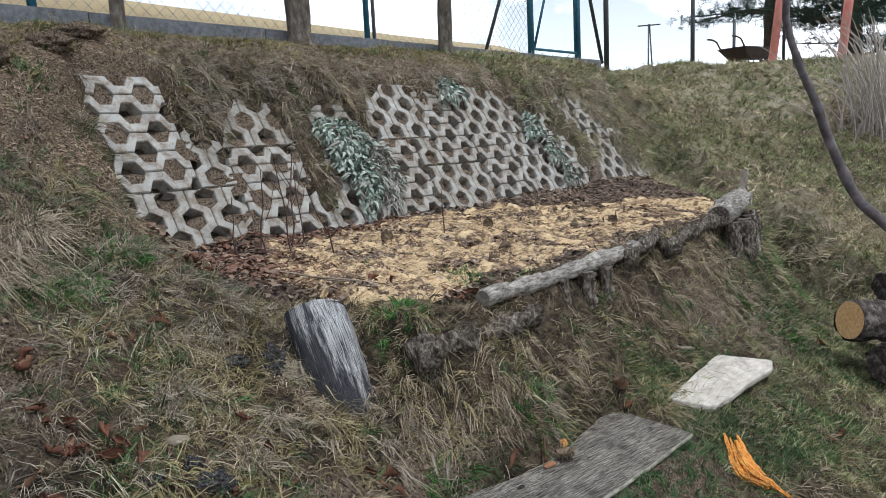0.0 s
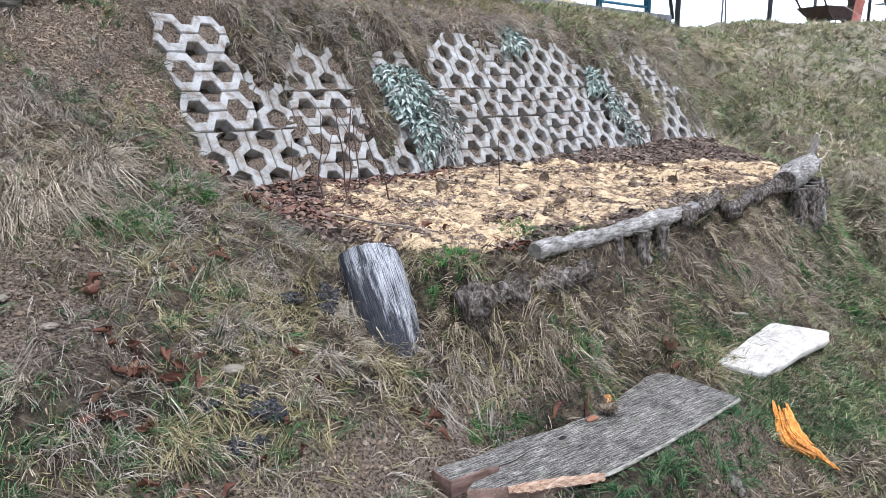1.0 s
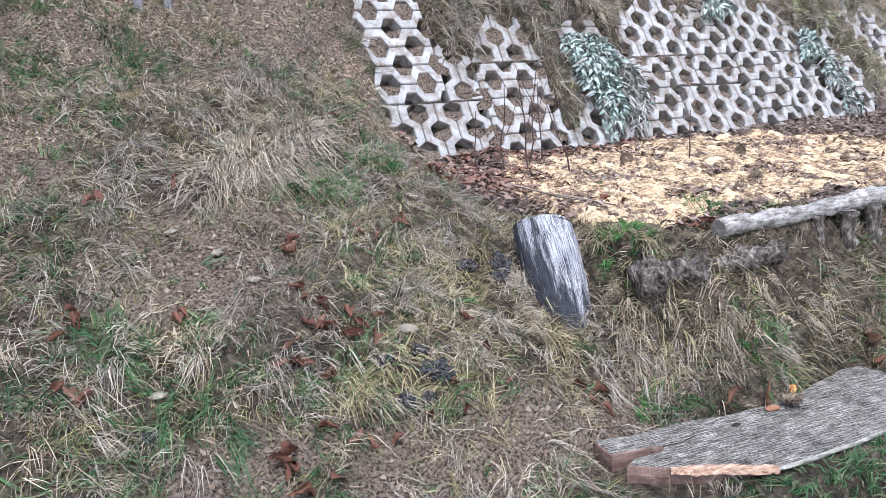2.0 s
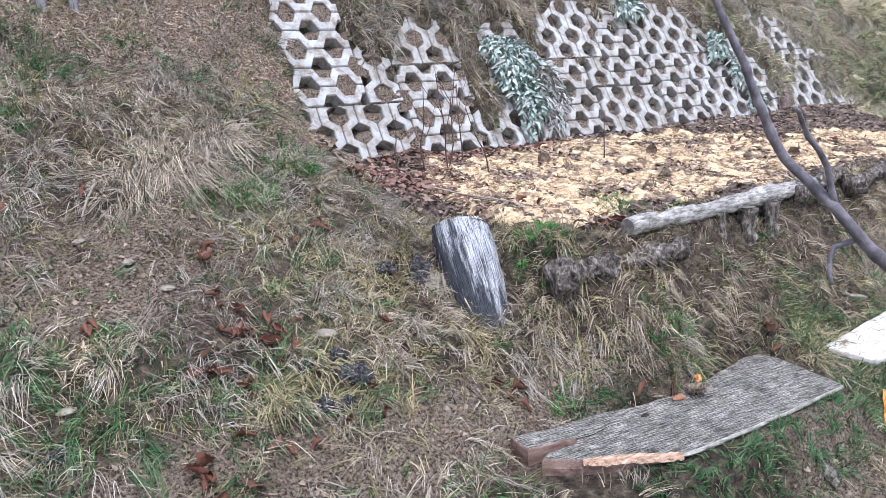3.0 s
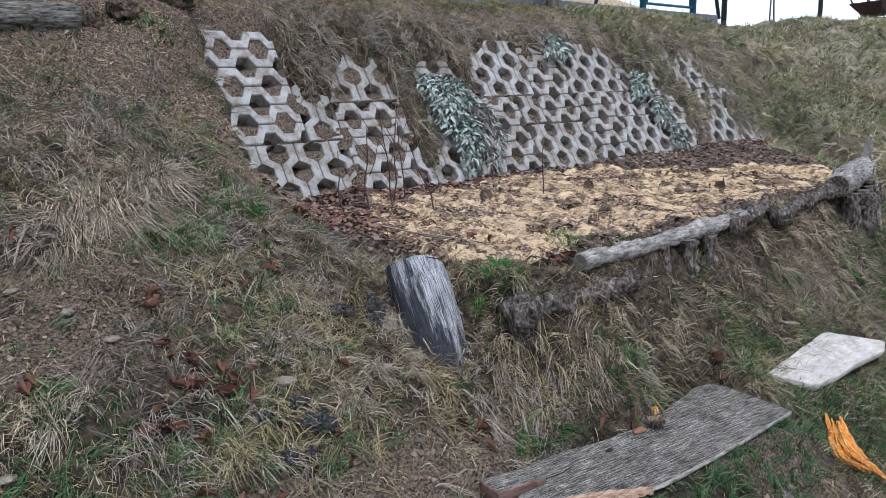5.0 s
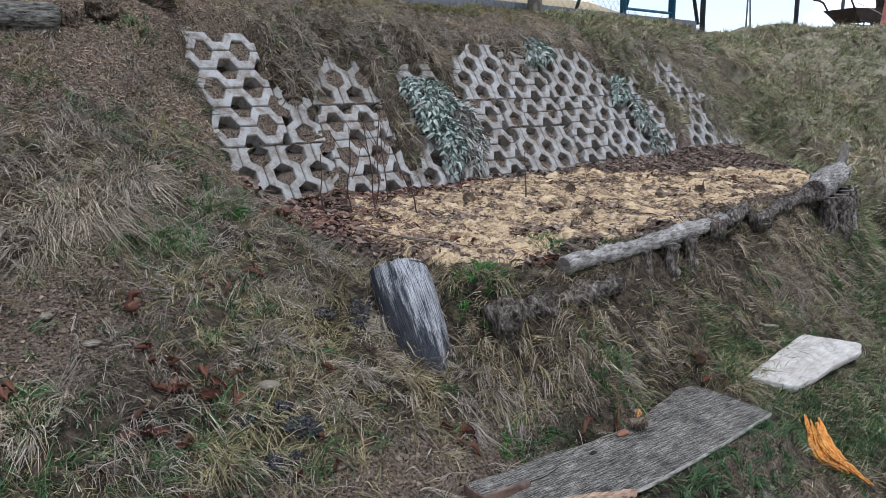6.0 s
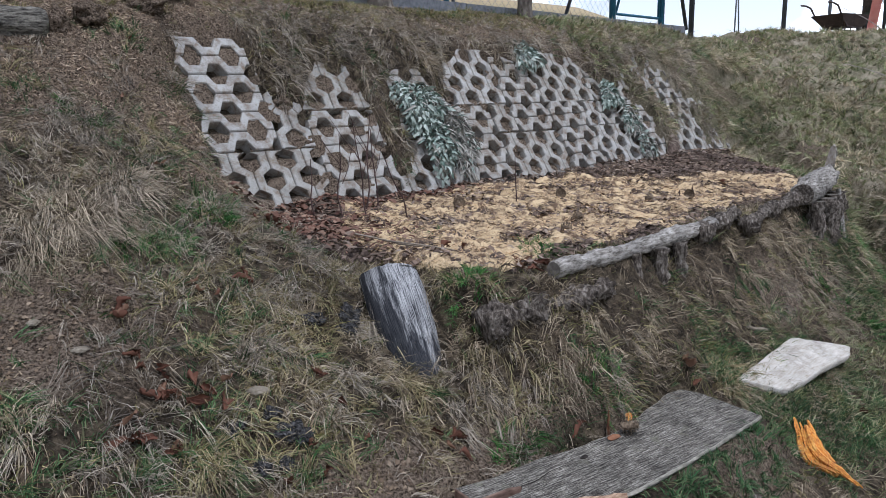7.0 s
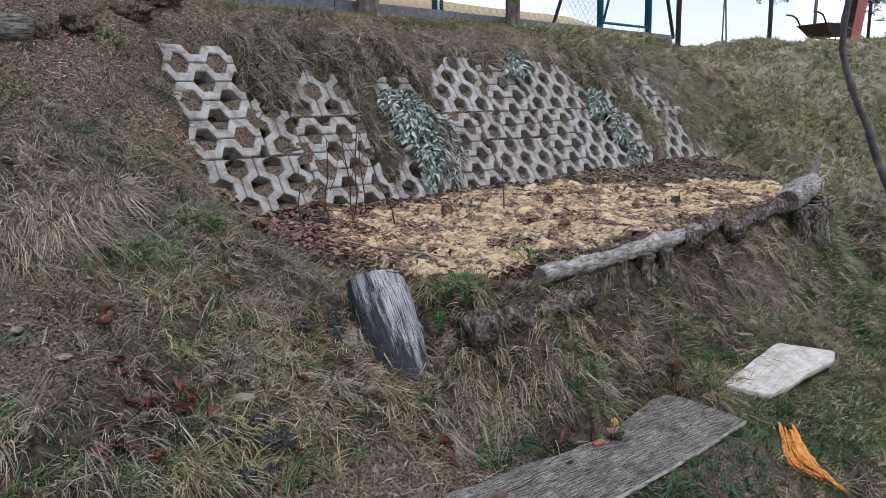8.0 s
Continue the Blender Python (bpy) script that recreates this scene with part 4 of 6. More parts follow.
l.new(mix(n, l, worn.outputs["Result"], fresh, ramp(n, l, noise_tex(n, l, tc, 30, 5).outputs["Fac"], [(0.3, (0.13, 0.118, 0.095)), (0.7, (0.40, 0.375, 0.31))])), b.inputs["Base Color"])
white_wood = wood_material("bleached_board", [(0.34, (0.24, 0.20, 0.155)), (0.44, (0.42, 0.38, 0.32)), (0.6, (0.56, 0.525, 0.465)), (0.72, (0.66, 0.63, 0.575))], 5, 8, 0.82, 0.85, 0.6, 0.003, axis_z=False)
# fine wavy cracks across the bleached face
n, l = white_wood.node_tree.nodes, white_wood.node_tree.links
b = n["Principled BSDF"]
pale = b.inputs["Base Color"].links[0].from_socket
tc = n.new("ShaderNodeTexCoord").outputs["Object"]
wave = n.new("ShaderNodeTexWave")
wave.wave_type, wave.bands_direction = "BANDS", "Y"
for key, value in (("Scale", 3.2), ("Distortion", 14.0), ("Detail", 5.0), ("Detail Scale", 1.1), ("Detail Roughness", 0.65)):
    wave.inputs[key].default_value = value
l.new(tc, wave.inputs["Vector"])
l.new(mix(n, l, ramp(n, l, wave.outputs["Fac"], [(0.01, (0.32, 0.32, 0.32)), (0.10, (0, 0, 0))]), pale, (0.20, 0.175, 0.15)), b.inputs["Base Color"])
orange_wood = wood_material("fresh_orange_wood", [(0.36, (0.20, 0.045, 0.010)), (0.46, (0.62, 0.20, 0.022)), (0.54, (0.78, 0.34, 0.05)), (0.66, (0.88, 0.56, 0.17))], 6, 16, 0.5, 0.6, 0.9, 0.008)
sawn_pine = speckled("fresh_sawn_pine", [(0.3, (0.50, 0.27, 0.10)), (0.5, (0.68, 0.42, 0.19)), (0.72, (0.78, 0.56, 0.30))], 55, 7, 0.85, 0.8, 0.002, 0.4)
stone_mat = speckled("pale_stone", [(0.3, (0.15, 0.125, 0.09)), (0.7, (0.31, 0.27, 0.21))], 40, 9, 0.7, 0.85, 0.004, 0.6)
clod_mat = speckled("dark_slate_clod", [(0.36, (0.014, 0.014, 0.014)), (0.5, (0.062, 0.06, 0.06)), (0.68, (0.22, 0.21, 0.205))], 130, 22, 0.45, 0.85, 0.012, 1.0)
twig_mat = speckled("dark_twig", [(0.3, (0.035, 0.022, 0.02)), (0.7, (0.13, 0.085, 0.075))], 60, 9, 0.7, 0.8, 0.002, 0.4)
pale_twig = speckled("pale_dry_twig", [(0.3, (0.13, 0.105, 0.08)), (0.7, (0.34, 0.285, 0.22))], 60, 9, 0.7, 0.85, 0.002, 0.4)
branch_mat = speckled("smooth_grey_branch", [(0.32, (0.045, 0.036, 0.038)), (0.5, (0.115, 0.098, 0.104)), (0.7, (0.21, 0.187, 0.195))], 120, 30, 0.55, 0.65, 0.002, 0.6)


def gz_at(x, y):
    return float(land(np.array([x]), np.array([y]))[0])


# ---- the leaning stump ----
def stump():
    th = thing("wooden_stump", "short weathered silver-grey wooden post leaning in the bank", "stump", (-0.02, -1.33, -0.47))
    top, foot = Vector((0.012, -1.10, -0.125)), Vector((-0.014, -1.33, -0.52))
    ax = (top - foot).normalized()
    rot = ax.to_track_quat("Z", "Y").to_matrix().to_4x4()
    ln = (top - foot).length
    bm = bmesh.new()
    sides, levels = 56, 14
    rings = []
    for j in range(levels):
        t = j / (levels - 1)
        ring = []
        for k in range(sides):
            a = 2 * math.pi * k / sides
            r = 0.083 + 0.022 * math.sin(min(1, t * 1.25) * math.pi * 0.5) + 0.006 * math.sin(a * 2 + 0.6) - 0.006 * max(0, t - 0.8) * 5
            r += 0.0035 * noise.noise(Vector((math.cos(a) * 7, math.sin(a) * 7, t * 1.5))) + 0.0022 * noise.noise(Vector((math.cos(a) * 19, math.sin(a) * 19, t * 2)))
            z = t * ln + (0.006 * noise.noise(Vector((a * 5, 0, 3))) + 0.018 * math.cos(a - 0.4) if j == levels - 1 else 0)
            ring.append(bm.verts.new((math.cos(a) * r, math.sin(a) * r, z)))
        rings.append(ring)
    for a, c in zip(rings, rings[1:]):
        for k in range(sides):
            bm.faces.new((a[k], a[(k + 1) % sides], c[(k + 1) % sides], c[k]))
    bm.faces.new(rings[0][::-1])
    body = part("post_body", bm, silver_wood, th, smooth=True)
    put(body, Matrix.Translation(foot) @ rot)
    bm = bmesh.new()
    mid = bm.verts.new((0, 0, ln - 0.002))
    rim = [bm.verts.new((v * 0.985)) for v in [Vector((math.cos(2 * math.pi * k / 40) * 0.1, math.sin(2 * math.pi * k / 40) * 0.1, ln + 0.018 * math.cos(2 * math.pi * k / 40 - 0.4) - 0.001)) for k in range(40)]]
    for k in range(40):
        bm.faces.new((mid, rim[k], rim[(k + 1) % 40]))
    cap = part("cut_top", bm, cut_top, th, "grey cracked cut end")
    put(cap, Matrix.Translation(foot) @ rot)
    return th


stump()


# ---- the edging of the terrace ----
def log(name, label, category, pts, radii, material, end_mat=None, rough=0.16, sides=18, lumps=5.0, group=""):
    c = sum((Vector(p) for p in pts), Vector()) / len(pts)
    th = thing(name, label, category, c, group)
    bm = bmesh.new()
    local = [Vector(p) - c for p in pts]
    tube(bm, local, radii, sides, rough, lumps)
    part("trunk", bm, material, th, smooth=True)
    if end_mat:
        for p, q, r in ((local[0], local[1], radii[0]), (local[-1], local[-2], radii[-1])):
            bm = bmesh.new()
            d = (p - q).normalized()
            bmesh.ops.create_circle(bm, cap_ends=True, segments=24, radius=r * 0.94)
            part("cut_face", bm, end_mat, th, "sawn end face").matrix_local = Matrix.Translation(p + d * 0.003) @ d.to_track_quat("Z", "Y").to_matrix().to_4x4()
    return th


log("edging_log", "long pale grey barkless log edging the terrace", "log", between((0.46, -1.46, -0.14), (1.58, -1.49, -0.125), 90, 0.010, 4), [0.031 + 0.003 * math.sin(i * 0.3) + 0.010 * math.exp(-((i - 62) / 5) ** 2) + 0.006 * math.exp(-((i - 20) / 2.5) ** 2) for i in range(90)], log_bark, cut_top, 0.22, 24, 9.0)
log("edging_log", "short knotty grey log end edging the terrace", "log", between((1.42, -1.52, -0.15), (1.86, -1.46, -0.115), 40, 0.012, 9), [0.034 + 0.010 * math.sin(i * 0.33) for i in range(40)], rot_wood, None, 0.4, 22, 10.0)
log("edging_log", "half-buried crumbling grey log edging the terrace", "log", between((1.86, -1.50, -0.16), (2.72, -1.47, -0.12), 70, 0.02, 5), [0.032 + 0.009 * math.sin(i * 0.25) for i in range(70)], rot_wood, None, 0.5, 22, 9.0)
log("edging_log", "thick broken grey log end at the terrace corner", "log", between((2.62, -1.50, -0.10), (3.26, -1.42, -0.06), 50, 0.008, 6), [0.052 + 0.016 * math.sin(0.5 + i * 0.05) for i in range(50)], log_bark, rot_wood, 0.35, 24, 7.0)
log("edging_log", "dark rotten fallen log sunk into the bank beside the stump", "log", between((0.13, -1.42, -0.28), (0.66, -1.55, -0.225), 50, 0.014, 8), [0.052 + 0.010 * math.sin(i * 0.4) - 0.0004 * i for i in range(50)], rot_wood, None, 0.6, 24, 9.0)
for k, (x, y, h, r) in enumerate(((0.93, -1.51, 0.18, 0.022), (1.07, -1.53, 0.2, 0.034), (1.24, -1.52, 0.16, 0.036), (2.86, -1.56, 0.3, 0.06), (3.05, -1.54, 0.3, 0.05), (3.2, -1.5, 0.3, 0.055), (2.7, -1.56, 0.22, 0.045))):
    g = gz_at(x, y)
    log("edging_stake", "stubby rotten grey stake driven in under the edging log", "stake", between((x, y, g - 0.14), (x + 0.01, y + 0.02, -0.15), 20, 0.006, k), [r * (1 + 0.1 * math.sin(i * 0.7 + k)) for i in range(20)], rot_wood, cut_top, 0.5, 18, 9.0, group="stakes under the edging log")


# ---- boards ----
def board(name, label, category, outline, thick, origin, tilt, top_m, side_m, wear=0.0, thin=1.0):
    """A board from its plan outline (metres, about origin), with a slightly uneven edge and its faces as parts."""
    th = thing(name, label, category, origin)
    fine = []
    for (x0, y0), (x1, y1) in zip(outline, outline[1:] + outline[:1]):
        k = max(1, int(math.hypot(x1 - x0, y1 - y0) / 0.03))
        for i in range(k):
            t = i / k
            q = noise.noise_vector(Vector((x0 + (x1 - x0) * t, y0 + (y1 - y0) * t, 0.5)) * 14) * wear
            fine.append((x0 + (x1 - x0) * t + q.x, y0 + (y1 - y0) * t + q.y))
    area = sum(a[0] * c[1] - c[0] * a[1] for a, c in zip(fine, fine[1:] + fine[:1]))
    if area < 0:
        fine.reverse()
    bm = bmesh.new()
    up = [bm.verts.new((x, y, 0)) for x, y in fine]
    f = bm.faces.new(up)
    bmesh.ops.triangulate(bm, faces=[f])
    t = part("top_face", bm, top_m, th)
    t.matrix_local = tilt
    bm = bmesh.new()
    cx, cy = sum(p[0] for p in fine) / len(fine), sum(p[1] for p in fine) / len(fine)
    rows = []
    for d, g in ((0.0, 0.0), (-0.004, 0.0025), (-thick * 0.5, 0.004), (-thick, 0.001)):
        row = []
        for i, (x, y) in enumerate(fine):
            a, c = fine[i - 1], fine[(i + 1) % len(fine)]
            nx, ny = c[1] - a[1], a[0] - c[0]
            m = math.hypot(nx, ny) or 1
            w = wear * 0.5 * noise.noise(Vector((x * 30, y * 30, d * 60)))
            k = 1 + (thin - 1) * min(1, max(0, (x + 0.44) / 0.18))
            row.append(bm.verts.new((x + nx / m * (g + w * (d < 0)), y + ny / m * (g + w * (d < 0)), d * k)))
        rows.append(row)
    for a, c in zip(rows, rows[1:]):
        for i in range(len(fine)):
            j = (i + 1) % len(fine)
            bm.faces.new((a[i], c[i], c[j], a[j]))
    bm.faces.new(rows[-1][::-1])
    part("edge", bm, side_m, th, "split edge").matrix_local = tilt
    return th


plank_plan = [(-0.248, -1.675), (-0.144, -1.705), (0.042, -1.738), (0.174, -1.776), (0.293, -1.799), (0.409, -1.808), (0.563, -1.787), (0.723, -1.769), (0.783, -1.785), (0.804, -1.846), (0.76, -2.079), (0.55, -2.071), (0.297, -2.052), (0.09, -2.031), (0.0, -2.005), (-0.05, -1.965), (-0.10, -1.935), (-0.141, -1.912), (-0.259, -1.814), (-0.225, -1.803), (-0.14, -1.812), (-0.115, -1.795), (-0.15, -1.775), (-0.26, -1.749)]
plank = board("plank", "thick weathered grey plank with a notched reddish split end", "plank", [(x - 0.28, y + 1.88) for x, y in plank_plan], 0.05, (0.28, -1.88, -0.585), Matrix(), plank_top, plank_core, 0.006, 0.3)
# the torn strip along the plank's front edge
bm = bmesh.new()
rows = []
for i in range(24):
    t = i / 23
    x = -0.185 + 0.23 * t
    y = float(np.interp(x, [-0.24, -0.141, -0.05, 0.0, 0.09], [-1.835, -1.914, -1.967, -2.007, -2.033])) - 0.004
    w = (0.012 + 0.016 * abs(noise.noise(Vector((x * 25, 1, 0))))) * min(1, 6 * t, 6 * (1 - t)) + 0.001
    rows.append([bm.verts.new((x + 0.08 + w * 0.5, y + 1.95 + w, 0.001)), bm.verts.new((x + 0.08, y + 1.95, 0.003)), bm.verts.new((x + 0.08 - 0.002, y + 1.945, -0.012 - 0.018 * abs(noise.noise(Vector((x * 40, 2, 0))))))])
for a, c in zip(rows, rows[1:]):
    for j in range(2):
        bm.faces.new((a[j], a[j + 1], c[j + 1], c[j]))
part("torn_edge", bm, wood_material("torn_pink_wood", [(0.36, (0.13, 0.06, 0.038)), (0.46, (0.34, 0.21, 0.135)), (0.54, (0.46, 0.32, 0.215)), (0.66, (0.58, 0.45, 0.33))], 5, 20, 0.7, 0.85, 0.8, 0.004, axis_z=False), plank, "ragged reddish torn strip").location = (-0.36, -0.07, 0.002)
dark_wood = speckled("dark_crack_wood", [(0.3, (0.012, 0.010, 0.009)), (0.7, (0.05, 0.042, 0.036))], 60, 9, 0.7, 0.9)
bm = bmesh.new()
tube(bm, [Vector((-0.118 + 0.25 * t - 0.28, -1.795 - 0.028 * t - 0.006 * math.sin(9 * t) + 1.88, 0.0)) for t in np.linspace(0, 1, 16)], [0.0026 * (1.05 - t) for t in np.linspace(0, 1, 16)], 6, 0.4, 30.0, flat=0.5)
part("crack", bm, dark_wood, plank, "dark open crack along the grain")
bm = bmesh.new()
bmesh.ops.create_icosphere(bm, subdivisions=2, radius=1)
for v in bm.verts:
    v.co = Vector((v.co.x * 0.016, v.co.y * 0.009, v.co.z * 0.0022)) * (1 + 0.4 * noise.noise(v.co * 2.3))
part("knot", bm, dark_wood, plank, "small dark knot").location = (0.134 - 0.28, -1.824 + 1.88, 0.0005)
white_plan = [(1.043, -1.882), (1.30, -1.866), (1.66, -1.844), (1.70, -1.848), (1.885, -1.985), (1.893, -2.003), (1.80, -2.025), (1.50, -2.012), (1.30, -2.012), (1.16, -2.003), (1.10, -1.95)]
tilt = Matrix.Identity(4)
tilt[2][0], tilt[2][1] = -0.0815, 0.5768
board("board", "pale bleached wooden board lying tilted on the grass", "board", [(x - 1.45, y + 1.93) for x, y in white_plan], 0.03, (1.45, -1.93, 0.6069 - 0.0815 * 1.45 - 0.5768 * 1.93), tilt, white_wood, white_wood, 0.003)


scrap_bark = speckled("red_brown_bark", [(0.3, (0.10, 0.042, 0.026)), (0.7, (0.32, 0.16, 0.09))], 40, 8, 0.6)


def splinter(name, label, pts, radii, material, flat=0.55, category="wood chunk"):
    c = Vector(pts[0])
    th = thing(name, label, category, c)
    bm = bmesh.new()
    tube(bm, [Vector(p) - c for p in pts], radii, 14, 0.5, 14.0, flat=flat)
    part("wood", bm, material, th)
    return th


def shard_bundle(name, label, path, widths, count, seed):
    """A torn piece of wood: long pointed shards laid side by side along a bent path."""
    rng = random.Random(seed)
    path = [Vector(p) for p in path]
    a = path[0]
    th = thing(name, label, "wood chunk", a)

    def along(t):
        k = min(int(t * (len(path) - 1)), len(path) - 2)
        f = t * (len(path) - 1) - k
        return path[k].lerp(path[k + 1], f), widths[k] + (widths[k + 1] - widths[k]) * f, (path[k + 1] - path[k]).cross(Vector((0, 0, 1))).normalized()
    for k in range(count):
        lane = 2 * k / (count - 1) - 1
        t0, t1 = rng.uniform(0.0, 0.16), rng.uniform(0.5, 0.74)
        if k in (count // 2, count // 2 + 1, count // 2 - 1):
            t1 = rng.uniform(0.9, 1.0)
        if rng.random() < 0.35:
            t0 = rng.uniform(0.2, 0.4)
        lift = 0.020 * (1 - abs(lane)) + rng.uniform(0, 0.012)
        pts, rad = [], []
        r = rng.uniform(0.008, 0.014)
        for i in range(12):
            f = i / 11
            p, w, side = along(t0 + (t1 - t0) * f)
            pts.append(p - a + side * w * lane + Vector((rng.gauss(0, 0.0012), rng.gauss(0, 0.0012), lift + rng.gauss(0, 0.0012))))
            rad.append(r * (0.12 + math.sin(math.pi * (0.05 + 0.88 * f)) ** 0.6) * min(1.0, 0.45 + w / 0.05))
        bm = bmesh.new()
        tube(bm, pts, rad, 6, 0.4, 18.0, flat=0.6)
        part("shard", bm, orange_wood, th)
    return th


shard_bundle("wood_chunk", "bright orange splintered chunk of fresh wood on the grass", [(1.045, -2.112, -0.682), (0.985, -2.155, -0.715), (0.915, -2.205, -0.742), (0.885, -2.25, -0.757), (0.905, -2.29, -0.785), (0.915, -2.325, -0.812), (0.93, -2.36, -0.835)], [0.024, 0.028, 0.038, 0.042, 0.026, 0.014, 0.008], 13, 4)
splinter("wood_chip", "small orange wood chip standing in the grass", between((0.25, -2.05, -0.70), (0.235, -2.13, -0.72), 6, 0.003, 2), [0.006, 0.014, 0.018, 0.018, 0.013, 0.005], orange_wood, 0.3, "wood chip")
splinter("bark_strip", "brown strip of torn bark lying in the grass", between((0.545, -2.06, -0.665), (0.45, -2.24, -0.735), 10, 0.008, 7), [0.008, 0.014, 0.012, 0.016, 0.02, 0.018, 0.022, 0.018, 0.014, 0.008], rot_wood, 0.4, "bark")
splinter("wood_chip", "small orange chip of wood beside the plank", between((0.42, -1.79, -0.575), (0.445, -1.787, -0.56), 5, 0.002, 5), [0.004, 0.010, 0.011, 0.008, 0.003], orange_wood, 0.5, "wood chip")
splinter("bark_strip", "red-brown bark scrap standing by the plank", between((0.325, -1.782, -0.60), (0.331, -1.778, -0.515), 5, 0.002, 6), [0.012, 0.013, 0.01, 0.007, 0.003], scrap_bark, 0.35, "bark")
splinter("bark_strip", "red-brown bark scrap lying on the plank", between((0.27, -1.815, -0.576), (0.31, -1.835, -0.576), 5, 0.002, 6), [0.004, 0.008, 0.009, 0.007, 0.003], scrap_bark, 0.35, "bark")


splinter("stake", "pale bleached pointed splinter of wood standing at the terrace corner", [(3.36, -1.36, -0.22), (3.36, -1.37, -0.15), (3.355, -1.38, -0.08), (3.35, -1.39, -0.01), (3.345, -1.40, 0.04), (3.34, -1.41, 0.08), (3.325, -1.42, 0.105), (3.315, -1.42, 0.12)], [0.030, 0.036, 0.042, 0.044, 0.040, 0.032, 0.024, 0.012], white_wood, 0.4, "stake")
splinter("stake", "grey split stake leaning against the terrace corner", between((3.02, -1.60, -0.40), (3.10, -1.53, -0.12), 8, 0.004, 5), [0.022, 0.026, 0.026, 0.025, 0.026, 0.024, 0.022, 0.016], log_bark, 0.5, "stake")


# ---- pine cones ----
cone_mat = speckled("pine_cone_scales", [(0.3, (0.10, 0.072, 0.05)), (0.7, (0.34, 0.265, 0.185))], 90, 20, 0.7, 0.8, 0.002, 0.5)


def pine_cone_mesh():
    bm = bmesh.new()
    tube(bm, [(0, 0, -0.02), (0, 0, 0), (0, 0, 0.02)], [0.008, 0.012, 0.005], 10)
    for i in range(46):
        t = i / 45
        a = i * 2.39996
        r = 0.021 * math.sin(math.pi * (0.18 + 0.8 * t)) + 0.004
        c = Vector((math.cos(a) * r, math.sin(a) * r, -0.02 + 0.042 * t))
        o = Vector((math.cos(a), math.sin(a), 0.35)).normalized()
        s = Vector((-math.sin(a), math.cos(a), 0))
        v = [bm.verts.new(c - o * 0.012 + s * 0.002), bm.verts.new(c - o * 0.012 - s * 0.002), bm.verts.new(c - s * 0.006), bm.verts.new(c + o * 0.003), bm.verts.new(c + s * 0.006), bm.verts.new(c + Vector((0, 0, -0.003)))]
        bm.faces.new((v[0], v[1], v[2], v[3], v[4]))
        bm.faces.new((v[2], v[5], v[4], v[3]))
    return bm


cone = part("pine_cone", pine_cone_mesh(), cone_mat)
tagged(cone, "small open brown pine cone lying on its side", "pine cone", "pine cones")
cone.matrix_world = pose(0.355, -1.842, -0.556, 80, 10, 30) @ Matrix.Diagonal((1.25, 1.25, 1.25, 1))
rng = random.Random(21)
for x, y, sc in ((1.02, -1.10, 1.1), (1.62, -0.62, 1.1), (2.05, -0.9, 1.0), (1.05, -0.42, 1.2), (2.35, -0.98, 1.1), (1.28, -0.98, 1.1)):
    c = copy_thing(cone, pose(x, y, gz_at(x, y) + 0.035, rng.uniform(60, 110), rng.uniform(-20, 20), rng.uniform(0, 360)))
    c.scale = (sc, sc, sc)


# ---- clods and stones ----
def lump(name, label, category, at, size, material, seed, jag=0.35, group=""):
    bm = bmesh.new()
    bmesh.ops.create_icosphere(bm, subdivisions=4, radius=1)
    off = Vector((seed * 3.1, seed * 1.7, seed))
    for v in bm.verts:
        d = v.co.normalized()
        k = 1 + jag * noise.noise(d * 1.6 + off) + jag * 0.6 * noise.noise(d * 4 + off) + jag * 0.35 * noise.noise(d * 9 + off)
        v.co = Vector((d.x * size[0], d.y * size[1], d.z * size[2])) * k
    ob = part(name, bm, material, smooth=True)
    ob.matrix_world = pose(*at, 0, 0, seed * 47)
    return tagged(ob, label, category, group)


lump("stone", "smooth pale elongated stone lying in the grass", "stone", (-0.605, -1.275, -0.305), (0.032, 0.014, 0.013), stone_mat, 7, 0.2)
for k, (x, y, sx, sy, sz) in enumerate(((-0.585, -1.39, 0.042, 0.034, 0.035), (-0.60, -1.33, 0.03, 0.026, 0.028), (-0.56, -1.43, 0.028, 0.024, 0.028), (-0.70, -1.44, 0.036, 0.026, 0.026), (-0.64, -1.46, 0.026, 0.022, 0.024), (-0.70, -1.32, 0.028, 0.025, 0.022), (-0.16, -1.09, 0.05, 0.045, 0.05), (-0.20, -1.13, 0.04, 0.035, 0.03), (-0.29, -1.07, 0.05, 0.035, 0.022), (-1.31, -1.36, 0.03, 0.025, 0.02))):
    lump("clod", "dark blue-grey crumbly lump of earth in the grass", "clod", (x, y, gz_at(x, y) + sz * 0.1), (sx * 0.85, sy * 0.85, sz * 0.85), clod_mat, k + 3, 0.6, "dark clods on the bank")
for k, (x, y) in enumerate(((-1.12, -0.72), (-1.02, -0.86), (-0.95, -0.98), (-1.28, -1.26), (-0.55, 0.17))):
    lump("stone", "small flat pale pebble on the bare soil", "stone", (x, y, gz_at(x, y) + 0.004), (0.022, 0.016, 0.008), stone_mat, k + 20, 0.25, "pebbles on the bank")
